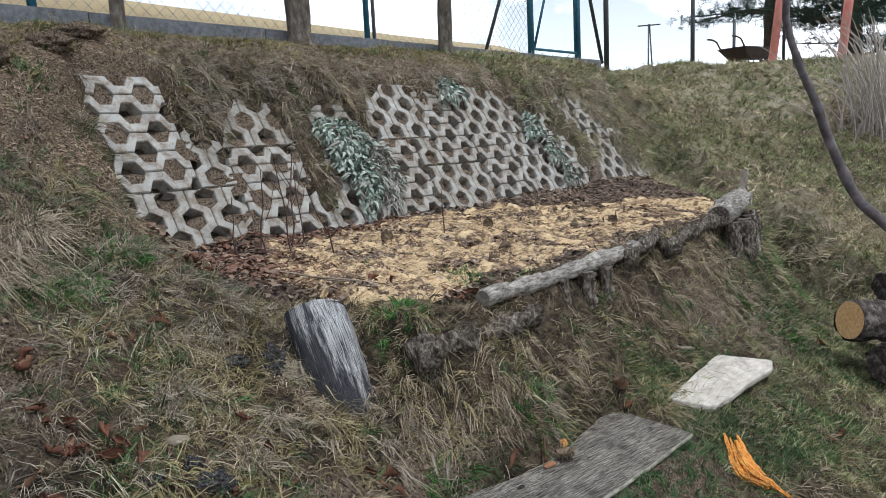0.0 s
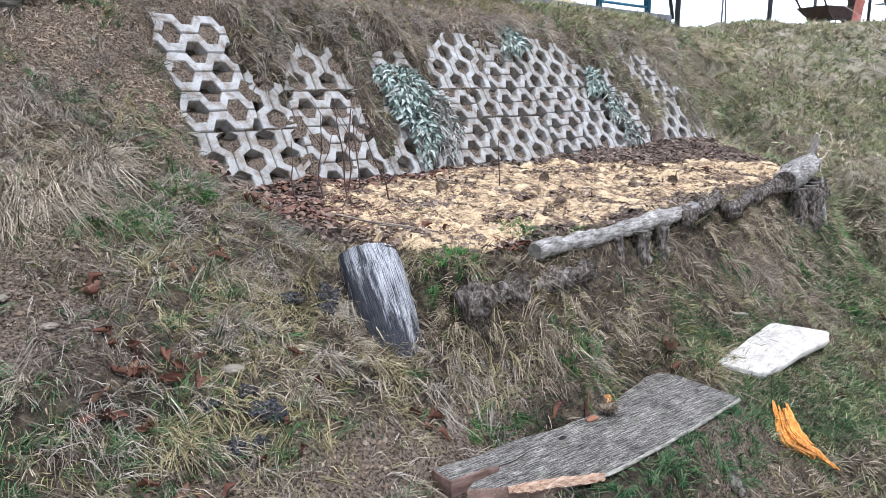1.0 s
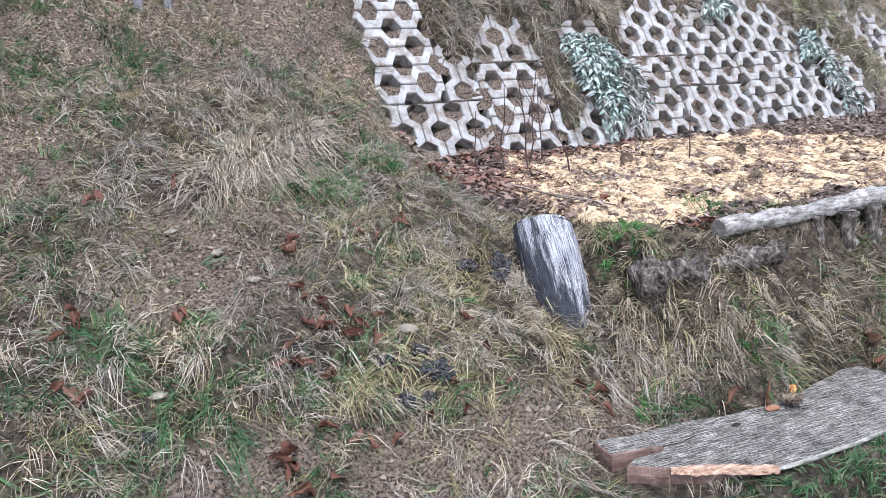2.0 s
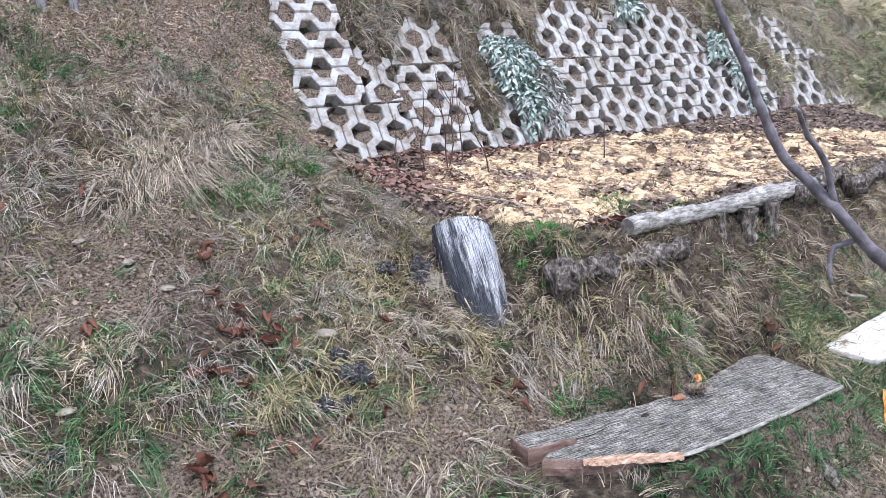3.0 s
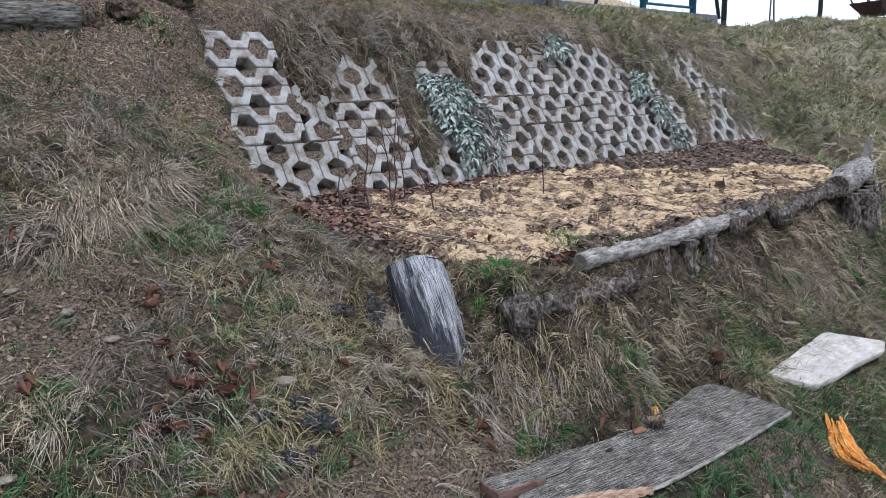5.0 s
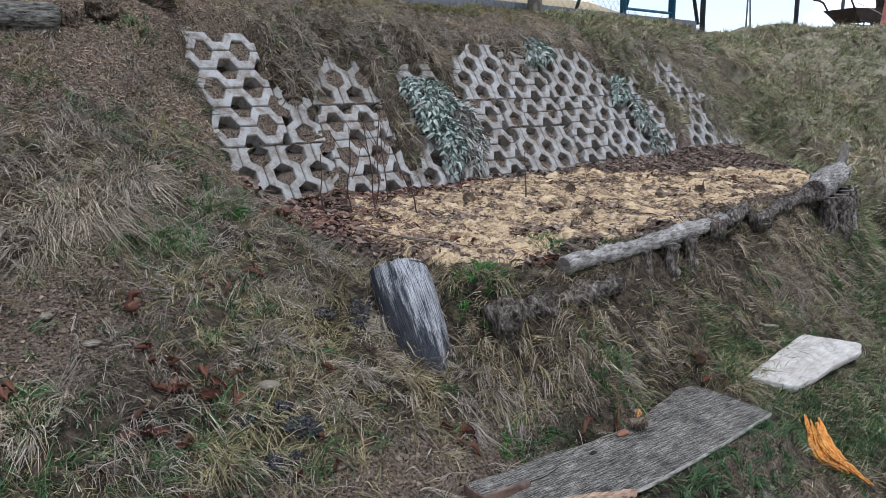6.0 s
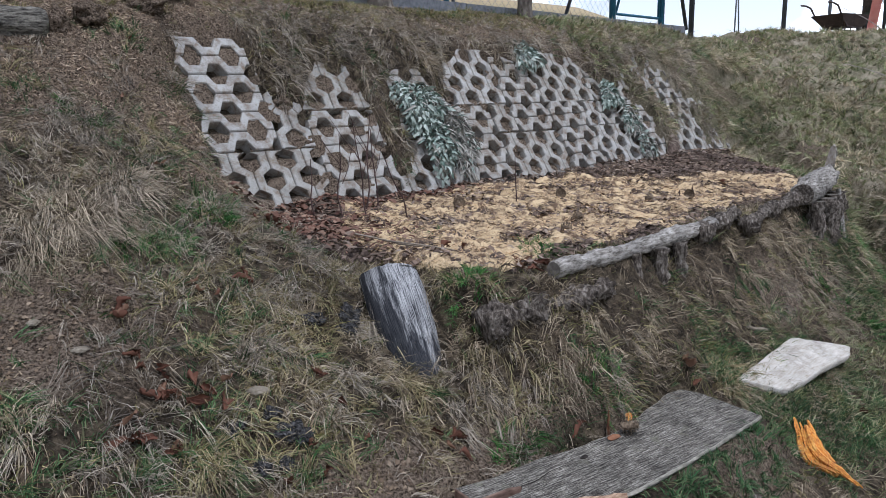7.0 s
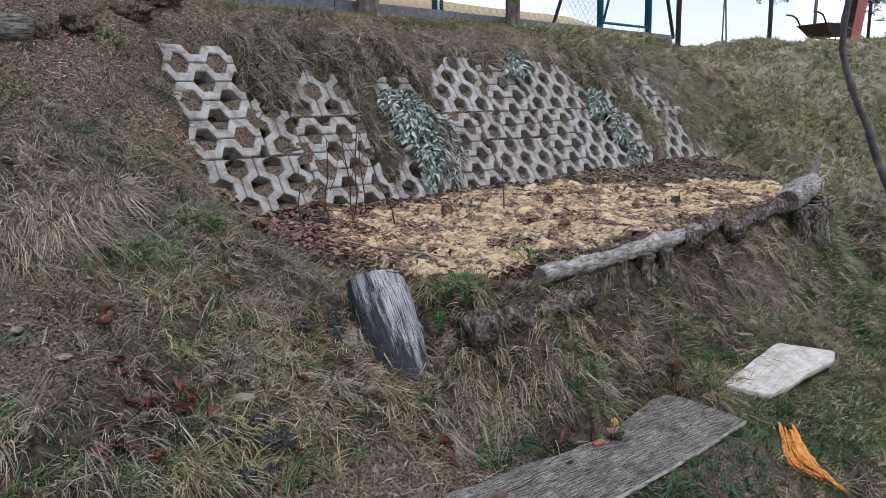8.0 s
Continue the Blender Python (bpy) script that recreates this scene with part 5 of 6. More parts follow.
# clods of turf at the top of the bank
for k, (x, y, sx, sy, sz) in enumerate(((-0.44, 0.53, 0.055, 0.05, 0.06), (-0.29, 0.56, 0.085, 0.06, 0.065), (-0.02, 0.61, 0.12, 0.06, 0.045), (0.14, 0.66, 0.10, 0.06, 0.04))):
    clod = lump("turf_clod", "crumbly brown clod of turf at the top of the bank", "clod", (x, y, gz_at(x, y) + sz * 0.25), (sx, sy, sz), earth, k + 31, 0.5, "turf clods")
    clod.data.attributes.new("bare", "FLOAT", "POINT").data.foreach_set("value", np.full(len(clod.data.vertices), 0.5, np.float32))


# ---- log and stakes at the top of the bank ----
mossy_bark = wood_material("mossy_grey_bark", [(0.38, (0.02, 0.018, 0.016)), (0.46, (0.085, 0.078, 0.066)), (0.54, (0.20, 0.185, 0.155)), (0.66, (0.36, 0.335, 0.285))], 7, 12, 0.55, 0.95, 1.0, 0.02, axis_z=False, moss=(0.12, 0.125, 0.07), fleck_size=(4, 30))
grey_stake = wood_material("grey_weathered_stake", [(0.36, (0.05, 0.046, 0.045)), (0.48, (0.15, 0.14, 0.138)), (0.64, (0.32, 0.305, 0.30))], 14, 8, 0.7, 0.85, 0.8, 0.004)
log("log", "mossy dark log lying along the top of the bank", "log", between((-1.35, 0.46, 0.79), (-0.50, 0.505, 0.805), 40, 0.006, 2), [0.068 + 0.004 * math.sin(i * 0.5) for i in range(40)], mossy_bark, rot_wood, 0.2, 24)
log("log", "upper mossy log stacked along the top of the bank", "log", between((-1.35, 0.56, 0.91), (-0.68, 0.60, 0.925), 30, 0.006, 12), [0.058 + 0.004 * math.sin(i * 0.5) for i in range(30)], mossy_bark, sawn_pine, 0.2, 24)
for k, (x, y) in enumerate(((-0.83, 0.40), (-0.955, 0.39))):
    g = gz_at(x, y)
    log("stake", "thin grey stake holding the logs at the top of the bank", "stake", between((x, y, g - 0.1), (x - 0.03, y + 0.03, g + 0.32), 12, 0.004, k), [0.02] * 12, grey_stake, None, 0.16, 14, group="stakes at the top of the bank")


# ---- cut logs on the lawn ----
def cut_log(a, c, r, seed, label):
    pts = between(a, c, 14, 0.01, seed)
    th = log("cut_log", label, "log", pts, [r * (1 + 0.05 * math.sin(i * 1.7 + seed)) for i in range(14)], dark_bark, sawn_pine if seed == 1 else dark_bark, 0.22, 28, 6.0, "cut logs on the lawn")
    return th


cut_log((2.53, -2.19, -0.592), (3.05, -2.60, -0.66), 0.098, 1, "cut log with dark bark and a fresh yellow sawn end")
cut_log((2.45, -2.36, -0.775), (3.05, -2.72, -0.84), 0.092, 2, "dark-barked cut log lying under another on the lawn")
cut_log((3.06, -2.25, -0.53), (3.56, -2.65, -0.55), 0.085, 3, "cut log with torn red-brown bark on the pile")


# ---- leaves ----
leaf_brown = blade_material("curled_brown_leaves", [(0, (0.10, 0.046, 0.033)), (0.4, (0.19, 0.092, 0.063)), (0.8, (0.30, 0.165, 0.115)), (1.0, (0.42, 0.29, 0.205))], 0.8)
leaf_rng = random.Random(77)


def curled_leaf():
    """A shrivelled leaf: rolled edges, a buckled midrib and a ragged outline."""
    bm = bmesh.new()
    rows = []
    curl = leaf_rng.uniform(1.0, 2.6)
    twist = leaf_rng.uniform(-1.4, 1.4)
    ph = leaf_rng.uniform(0, 6)
    for i in range(10):
        t = i / 9
        w = 0.017 * math.sin(math.pi * (0.06 + 0.86 * t)) * leaf_rng.uniform(0.65, 1.2) + 0.001
        row = []
        for j in (-1, -0.66, -0.33, 0, 0.33, 0.66, 1):
            a = j * curl + twist * (t - 0.5)
            row.append(bm.verts.new((0.07 * (t - 0.5) + leaf_rng.gauss(0, 0.002), w * math.sin(a) / max(0.4, curl) * 1.6 + 0.006 * math.sin(5 * t + ph), w * (1 - math.cos(a)) * 0.8 + 0.010 * math.sin(4.5 * t + ph) + leaf_rng.gauss(0, 0.0022))))
        rows.append(row)
    for a, c in zip(rows, rows[1:]):
        for j in range(6):
            if abs(j - 2.5) < 2 or leaf_rng.random() > 0.18:
                bm.faces.new((a[j], c[j], c[j + 1], a[j + 1]))
    me = bpy.data.meshes.new("fallen_leaf")
    for f in bm.faces:
        f.smooth = True
    bm.to_mesh(me)
    bm.free()
    me.attributes.new("tone", "FLOAT", "POINT").data.foreach_set("value", np.full(len(me.vertices), leaf_rng.uniform(0.15, 0.7), np.float32))
    me.materials.append(leaf_brown)
    return me


leaf_meshes = [curled_leaf() for _ in range(12)]
spots = [(-0.82, -0.915, 3, 0.03), (-0.81, -1.18, 6, 0.05), (-0.715, -1.24, 4, 0.04), (-0.96, -1.265, 4, 0.04), (-0.864, -1.317, 3, 0.025), (-0.14, -1.575, 5, 0.04), (-0.415, -1.267, 2, 0.04), (0.845, -1.80, 4, 0.03), (-0.54, -0.88, 3, 0.04), (-0.84, -1.09, 3, 0.04), (-0.79, -1.16, 3, 0.05), (-1.455, -1.215, 4, 0.05), (-1.445, -1.014, 4, 0.05), (-1.067, -1.516, 4, 0.05), (-0.84, -1.543, 3, 0.06), (-1.168, -1.056, 2, 0.04),
         (-0.42, -0.9, 2, 0.08), (0.47, -1.34, 5, 0.05), (-0.6, -1.55, 3, 0.1), (-1.25, -0.6, 3, 0.25), (-0.4, -1.4, 2, 0.1), (2.65, -2.0, 4, 0.1), (1.6, -2.25, 3, 0.15), (0.0, -0.45, 12, 0.10), (0.2, -0.39, 7, 0.09), (0.32, -0.14, 6, 0.12), (0.75, -0.1, 5, 0.2), (-1.05, -1.55, 3, 0.12), (-0.5, 0.1, 3, 0.3), (0.3, -1.66, 2, 0.1), (0.52, -1.28, 3, 0.03), (0.40, -1.05, 3, 0.08), (1.95, -1.0, 3, 0.05), (2.85, -0.95, 2, 0.04)]
for x, y, k, sp in spots:
    for _ in range(k):
        px, py = x + leaf_rng.gauss(0, sp * 0.6), y + leaf_rng.gauss(0, sp * 0.6)
        ob = new("fallen_leaf", leaf_meshes[leaf_rng.randrange(12)])
        s = leaf_rng.uniform(0.5, 1.0)
        ob.matrix_world = pose(px, py, gz_at(px, py) + 0.018, leaf_rng.uniform(-60, 60), leaf_rng.uniform(-40, 40), leaf_rng.uniform(0, 360)) @ Matrix.Diagonal((s, s, s, 1))
        tagged(ob, "curled red-brown fallen leaf lying on the grass", "leaf", "fallen leaves")


# ---- sage plants on the paved face ----
def leaf_mat(name, a, c):
    m, n, l, b = mat(name, 0.85)
    both = n.new("ShaderNodeMath")
    both.operation = "ADD"
    l.new(n.new("ShaderNodeObjectInfo").outputs["Random"], both.inputs[0])
    l.new(n.new("ShaderNodeNewGeometry").outputs["Random Per Island"], both.inputs[1])
    part_of = n.new("ShaderNodeMath")
    part_of.operation = "FRACT"
    l.new(both.outputs[0], part_of.inputs[0])
    col = ramp(n, l, part_of.outputs[0], [(0, a), (1, c)])
    tcn = n.new("ShaderNodeTexCoord").outputs["Object"]
    col = mix(n, l, 1.0, col, ramp(n, l, noise_tex(n, l, tcn, 60, 4).outputs["Fac"], [(0.3, (0.75, 0.75, 0.75)), (0.7, (1.1, 1.1, 1.1))]), "MULTIPLY")
    l.new(col, b.inputs["Base Color"])
    return m


sage_green = leaf_mat("felty_sage_leaf", (0.13, 0.185, 0.148), (0.46, 0.51, 0.45))
sage_dead = leaf_mat("withered_sage_leaf", (0.17, 0.16, 0.135), (0.46, 0.44, 0.39))


def sage_leaf(length, width, material, droop):
    bm = bmesh.new()
    rows = []
    for i in range(6):
        t = i / 5
        w = width * max(0.12, math.sin(math.pi * (0.05 + 0.9 * t))) ** 0.7
        z = 0.012 * math.sin(math.pi * t) - droop * length * t * t
        x = length * t * (1 - 0.25 * droop * t)
        rows.append([bm.verts.new((x, -w, z + 0.004)), bm.verts.new((x, 0, z - 0.002)), bm.verts.new((x, w, z + 0.004))])
    for a, c in zip(rows, rows[1:]):
        for j in range(2):
            bm.faces.new((a[j], c[j], c[j + 1], a[j + 1]))
    me = bpy.data.meshes.new("leaf")
    for f in bm.faces:
        f.smooth = True
    bm.to_mesh(me)
    bm.free()
    me.materials.append(material)
    return me


sage_meshes = [sage_leaf(0.065, 0.0135, sage_green, 0.6), sage_leaf(0.052, 0.012, sage_green, 0.9), sage_leaf(0.072, 0.0135, sage_green, 0.4)]
dead_meshes = [sage_leaf(0.075, 0.007, sage_dead, 1.0), sage_leaf(0.09, 0.008, sage_dead, 0.8)]


def sage(name, label, blobs, count, seed):
    """Leaves drooping from a mound on the face; blobs: (u, v, ru, rv, bulge, share of withered leaves)."""
    rng = random.Random(seed)
    c = face @ Vector((blobs[0][0], blobs[0][1], 0))
    th = thing(name, label, "plant", c)
    total = sum(b[2] * b[3] for b in blobs)
    inner = {False: bmesh.new(), True: bmesh.new()}
    for u, v, ru, rv, bulge, dead in blobs:
        number = int(count * ru * rv / total)
        for k in range(number * 6):
            a, r = rng.uniform(0, 6.283), math.sqrt(rng.random())
            r *= 0.85 + 0.25 * math.sin(3 * a + seed)
            du, dv = math.cos(a) * r, math.sin(a) * r
            outer = k < number
            h = bulge * math.sqrt(max(0, 1 - r * r * 0.9)) * (rng.uniform(0.7, 1.05) if outer else rng.uniform(0.25, 0.95)) + 0.008
            p = face @ Vector((u + du * ru, v + dv * rv, h))
            way = face.to_3x3() @ Vector((du * 1.1 + rng.gauss(0, 0.65), dv * 0.9 - 0.30 + rng.gauss(0, 0.6), 0.55 + rng.gauss(0, 0.4))).normalized()
            is_dead = rng.random() < dead
            me = rng.choice(dead_meshes if is_dead else sage_meshes)
            s = rng.uniform(0.4, 0.85)
            m = Matrix.Translation(p - th.location) @ way.to_track_quat("X", "Z").to_matrix().to_4x4() @ pose(0, 0, 0, rng.uniform(-60, 60)) @ Matrix.Diagonal((s, s, s, 1))
            if outer:
                ob = new("leaf", me)
                ob.parent = th
                ob.matrix_local = m
            else:
                bm = inner[is_dead]
                n0 = len(bm.verts)
                bm.from_mesh(me)
                bm.verts.ensure_lookup_table()
                bmesh.ops.transform(bm, matrix=m, verts=bm.verts[n0:])
    for is_dead, bm in inner.items():
        if len(bm.verts):
            ob = part("foliage", bm, sage_dead if is_dead else sage_green, th)
            ob["kind"] = "stuff"
        else:
            bm.free()
    return th


sage("sage_plant", "bushy grey-green sage plant hanging over the pavers, partly withered", [(1.36, 0.57, 0.19, 0.17, 0.10, 0.05), (1.38, 0.33, 0.14, 0.19, 0.08, 0.12), (1.57, 0.38, 0.13, 0.27, 0.06, 0.85)], 300, 1)
sage("sage_plant", "small grey-green sage plant at the top of the pavers", [(2.58, 0.93, 0.15, 0.10, 0.06, 0.2)], 90, 2)
sage("sage_plant", "straggling grey-green sage plant growing down the pavers", [(3.38, 0.62, 0.13, 0.11, 0.05, 0.1), (3.50, 0.40, 0.11, 0.13, 0.05, 0.35), (3.56, 0.20, 0.10, 0.12, 0.05, 0.6)], 170, 3)


# ---- lush tufts ----
def tuft(x, y, count, spread, length, material, label):
    """One tuft: wisps that rise from the middle and, when long, comb over down the slope like a mop."""
    nw = max(6, count // 8)
    a = R.uniform(0, 6.283, nw)
    r = spread * np.sqrt(R.uniform(0, 1, nw))
    ox, oy = np.cos(a) * r, np.sin(a) * r
    f = wisps(x + ox, y + oy, np.stack([ox, oy, 0 * ox], -1) / spread, np.ones(nw), np.full(nw, R.uniform(0.3, 0.6)), 9, 0.006)
    nb = len(f["x"])
    dry = 1.0 if length > 0.09 or (length > 0.072 and material in (straw, grey_straw)) else 0.25
    down = normal_at(f["x"], f["y"]) * np.array([1, 1, 0])
    d0 = unit(f["out"] * 0.45 + np.array([[0, 0, 0.9]]) + f["jit"] * 0.3 + R.normal(size=(nb, 3)) * 0.14 + down * 0.5 * dry)
    bend = f["out"] * 0.2 + np.array([[0, 0, -0.5 - 0.8 * dry]]) + f["curl"] * 0.16 + R.normal(size=(nb, 3)) * 0.08 + down * 0.4 * dry
    th = thing("grass_tuft", label, "grass tuft", (x, y, gz_at(x, y)), "grass tufts")
    ob = blades("foliage", np.stack([f["x"], f["y"], land(f["x"], f["y"]) - 0.003], -1), d0, bend, length * R.uniform(0.55, 1.2, nb), R.uniform(0.0022, 0.0036, nb), material, tone=f["tone"], loft=R.uniform(0.004, 0.035 if dry == 1.0 else 0.015, nb))
    ob.parent = th
    ob.matrix_local = Matrix.Translation(-th.location)
    del ob["category"]
    return th


for x, y, cnt, sp, ln, m, lab in ((0.66, -1.22, 380, 0.085, 0.085, lush_leaf, "fresh green grass tuft on the terrace edge"), (0.20, -1.30, 340, 0.09, 0.08, lush_leaf, "fresh green grass tuft beside the stump"), (0.95, -1.86, 330, 0.075, 0.085, yellow_straw, "yellow-green grass tuft beside the plank"),
                                  (-0.33, -0.50, 330, 0.09, 0.085, lush_leaf, "fresh green grass tuft beside the pavers"), (-0.58, -0.60, 260, 0.10, 0.08, green_leaf, "green grass tuft on the bank"), (-0.39, -0.22, 160, 0.07, 0.07, green_leaf, "green grass tuft on the bank"),
                                  (-0.82, -1.37, 260, 0.045, 0.095, yellow_straw, "long yellow dry grass tuft on the bank"), (-0.75, -0.42, 700, 0.11, 0.2, pale_straw, "large hanging tuft of grey dry grass"), (-0.88, -0.52, 650, 0.12, 0.17, pale_straw, "large hanging tuft of grey dry grass"), (-0.55, -0.30, 520, 0.09, 0.17, pale_straw, "large hanging tuft of grey dry grass"),
                                  (-0.30, -0.02, 220, 0.08, 0.12, yellow_straw, "yellowish grass tuft beside the pavers"), (-1.2, -1.35, 300, 0.1, 0.1, green_leaf, "green grass tuft on the bank"), (0.35, -0.62, 70, 0.06, 0.07, green_leaf, "thin green grass tuft in the sawdust"), (0.55, -0.75, 60, 0.05, 0.07, green_leaf, "thin green grass tuft in the sawdust"),
                                  (3.7, -0.72, 160, 0.08, 0.07, lush_leaf, "fresh green weed tuft in the mulch"), (2.15, -0.89, 70, 0.06, 0.055, green_leaf, "small green weed in the sawdust"), (1.99, -1.2, 70, 0.06, 0.06, green_leaf, "small green weed at the edge of the bed"), (3.08, -1.0, 80, 0.07, 0.055, green_leaf, "small green weed in the sawdust"), (4.0, -0.87, 90, 0.08, 0.055, lush_leaf, "fresh green weed tuft in the mulch"), (0.30, -0.55, 60, 0.05, 0.08, straw, "thin dry grass tuft in the sawdust"), (0.42, -0.66, 90, 0.07, 0.07, green_leaf, "thin green grass tuft in the sawdust"), (0.50, -0.88, 80, 0.06, 0.06, olive, "thin yellowish grass tuft in the sawdust"), (0.22, -0.78, 90, 0.07, 0.07, olive, "thin yellowish grass tuft at the edge of the bed"), (2.35, -1.76, 220, 0.12, 0.06, lush_leaf, "fresh green grass on the bank below the terrace"), (3.0, -1.95, 260, 0.16, 0.06, lush_leaf, "fresh green grass patch at the foot of the bank"), (1.83, -2.33, 240, 0.12, 0.06, lush_leaf, "fresh green grass patch on the lawn"), (-1.34, -1.08, 260, 0.09, 0.09, green_leaf, "blue-green grass tuft on the bank"), (-1.40, -1.17, 200, 0.08, 0.08, green_leaf, "blue-green grass tuft on the bank"), (-0.66, -0.64, 200, 0.06, 0.075, lush_leaf, "dark green grass tuft on the bank"), (7.7, -0.92, 300, 0.28, 0.3, yellow_straw, "yellow grass tuft on the far slope"), (0.05, -1.62, 240, 0.07, 0.07, lush_leaf, "fresh green grass tuft behind the plank"), (0.42, -1.72, 200, 0.08, 0.07, lush_leaf, "fresh green grass tuft behind the plank"),
                                  (-0.68, 0.22, 140, 0.05, 0.07, green_leaf, "small dark green tuft on the bare slope"), (-0.50, 0.10, 240, 0.08, 0.075, lush_leaf, "dark green grass tuft on the slope"), (-0.52, -0.62, 200, 0.07, 0.08, lush_leaf, "fresh green grass tuft on the bank"), (5.15, 0.15, 300, 0.16, 0.2, green_leaf, "dark drooping grass tuft at the end of the pavers"), (5.1, 0.35, 300, 0.16, 0.22, straw, "dark drooping grass tuft at the end of the pavers"), (1.35, -2.3, 260, 0.1, 0.06, lush_leaf, "fresh green grass patch on the lawn"), (3.35, -1.62, 300, 0.12, 0.1, lush_leaf, "fresh green grass at the terrace corner"), (3.55, -1.5, 300, 0.12, 0.1, lush_leaf, "fresh green grass at the terrace corner"), (5.35, 0.42, 420, 0.2, 0.2, straw, "dry drooping grass tuft above the end of the pavers"), (5.6, 0.5, 420, 0.22, 0.2, yellow_straw, "dry drooping grass tuft above the end of the pavers"), (5.3, 0.62, 380, 0.2, 0.16, green_leaf, "dark drooping grass tuft at the end of the pavers"), (-0.72, 0.36, 160, 0.09, 0.06, grey_straw, "short grey grass tuft below the log"), (-1.05, 0.15, 260, 0.1, 0.09, green_leaf, "green grass tuft high on the bank"), (-0.30, 0.28, 160, 0.08, 0.07, grey_straw, "short grey grass tuft high on the bank"), (-0.18, 0.46, 200, 0.08, 0.09, green_leaf, "green grass tuft high on the bank"), (-0.60, 0.38, 160, 0.09, 0.06, grey_straw, "short grey grass tuft below the log"), (2.2, -1.78, 300, 0.13, 0.12, straw, "dry grass tuft on the bank below the terrace"), (2.45, -1.85, 300, 0.14, 0.08, lush_leaf, "fresh green grass on the bank below the terrace"), (1.75, -1.72, 260, 0.12, 0.09, green_leaf, "green grass on the bank below the terrace")):
    tuft(x, y, cnt, sp, ln, m, lab)
for k, (x, y) in enumerate(((-0.2, -1.98), (-0.05, -2.05), (0.1, -2.10), (0.2, -2.12), (0.3, -2.13), (0.42, -2.14), (0.52, -2.14), (0.62, -2.14), (0.7, -2.14), (0.82, -2.1), (0.06, -1.42), (0.10, -1.45), (0.16, -1.40), (0.30, -1.60), (0.6, -1.62), (1.75, -1.56), (1.95, -1.56), (2.15, -1.55), (2.4, -1.57), (-0.12, -1.38), (0.42, -1.58), (2.3, -1.6), (2.55, -1.58))):
    if y < -2:
        tuft(x, y, 230, 0.085, 0.065, green_leaf, "short green grass along the plank")
    else:
        tuft(x, y, 110, 0.10, 0.085, straw, "dry grass hanging below the terrace edge")
        tuft(x + 0.09, y - 0.09, 90, 0.11, 0.075, grey_straw, "grey dry grass hanging below the terrace edge")


# ---- bare stems in the bed ----
def stem(pts, r, label, forks=(), category="sapling"):
    c = Vector(pts[0])
    th = thing("sapling", label, category, c, "bare stems in the bed")
    bm = bmesh.new()
    tube(bm, [Vector(p) - c for p in pts], [r * (1 - 0.6 * i / (len(pts) - 1)) for i in range(len(pts))], 7)
    part("stem", bm, twig_mat, th)
    for a, e in forks:
        bm = bmesh.new()
        tube(bm, [p - c for p in between(a, e, 6, 0.008, 3)], [r * 0.5, r * 0.45, r * 0.4, r * 0.35, r * 0.3, r * 0.2], 6)
        part("twig", bm, twig_mat, th)
    return th


for x, y, h, dx, dy in ((0.42, -0.30, 0.42, 0.02, 0.03), (0.52, -0.36, 0.48, -0.05, 0.03), (0.60, -0.22, 0.5, 0.06, 0.0), (0.72, -0.16, 0.42, 0.02, 0.04), (0.66, -0.48, 0.34, -0.10, 0.05), (1.42, -0.48, 0.28, -0.01, 0.0), (0.33, -0.2, 0.3, 0.01, 0.02), (2.2, -1.0, 0.08, 0, 0), (2.45, -0.95, 0.1, 0, 0), (1.5, -1.0, 0.07, 0, 0)):
    g = gz_at(x, y) - 0.02
    a, e = Vector((x, y, g)), Vector((x + dx, y + dy, g + h))
    forks = [(a.lerp(e, 0.45), a.lerp(e, 0.8) + Vector((0.10, 0.02, 0.05))), (a.lerp(e, 0.6), a.lerp(e, 0.95) + Vector((-0.10, 0.03, 0.03)))] if h > 0.35 else ()
    stem(between(a, e, 8, 0.012, int(x * 100)), 0.0042, "thin bare dark sapling stem in the bed" if h > 0.15 else "short dark peg standing in the sawdust", forks)
for a, e, r in (((0.18, -0.88, -0.06), (0.30, -1.02, -0.09), 0.004), ((0.12, -0.78, -0.04), (0.33, -1.10, -0.09), 0.005), ((-1.02, -0.50, 0.10), (-1.10, -0.70, 0.02), 0.005), ((1.44, -1.74, -0.52), (1.55, -1.78, -0.55), 0.011), ((-0.86, 0.28, 0.60), (-0.80, 0.18, 0.52), 0.006), ((-0.72, -0.02, 0.36), (-0.66, -0.16, 0.30), 0.007), ((-0.62, -0.42, 0.16), (-0.66, -0.56, 0.06), 0.008)):
    th = thing("stick", "pale dry stick lying on the bank", "stick", a, "sticks")
    bm = bmesh.new()
    tube(bm, [p - Vector(a) for p in between(a, e, 7, 0.006, 4)], [r * 0.7] * 6 + [r * 0.4], 8, 0.15, 20)
    part("wood", bm, pale_twig, th)


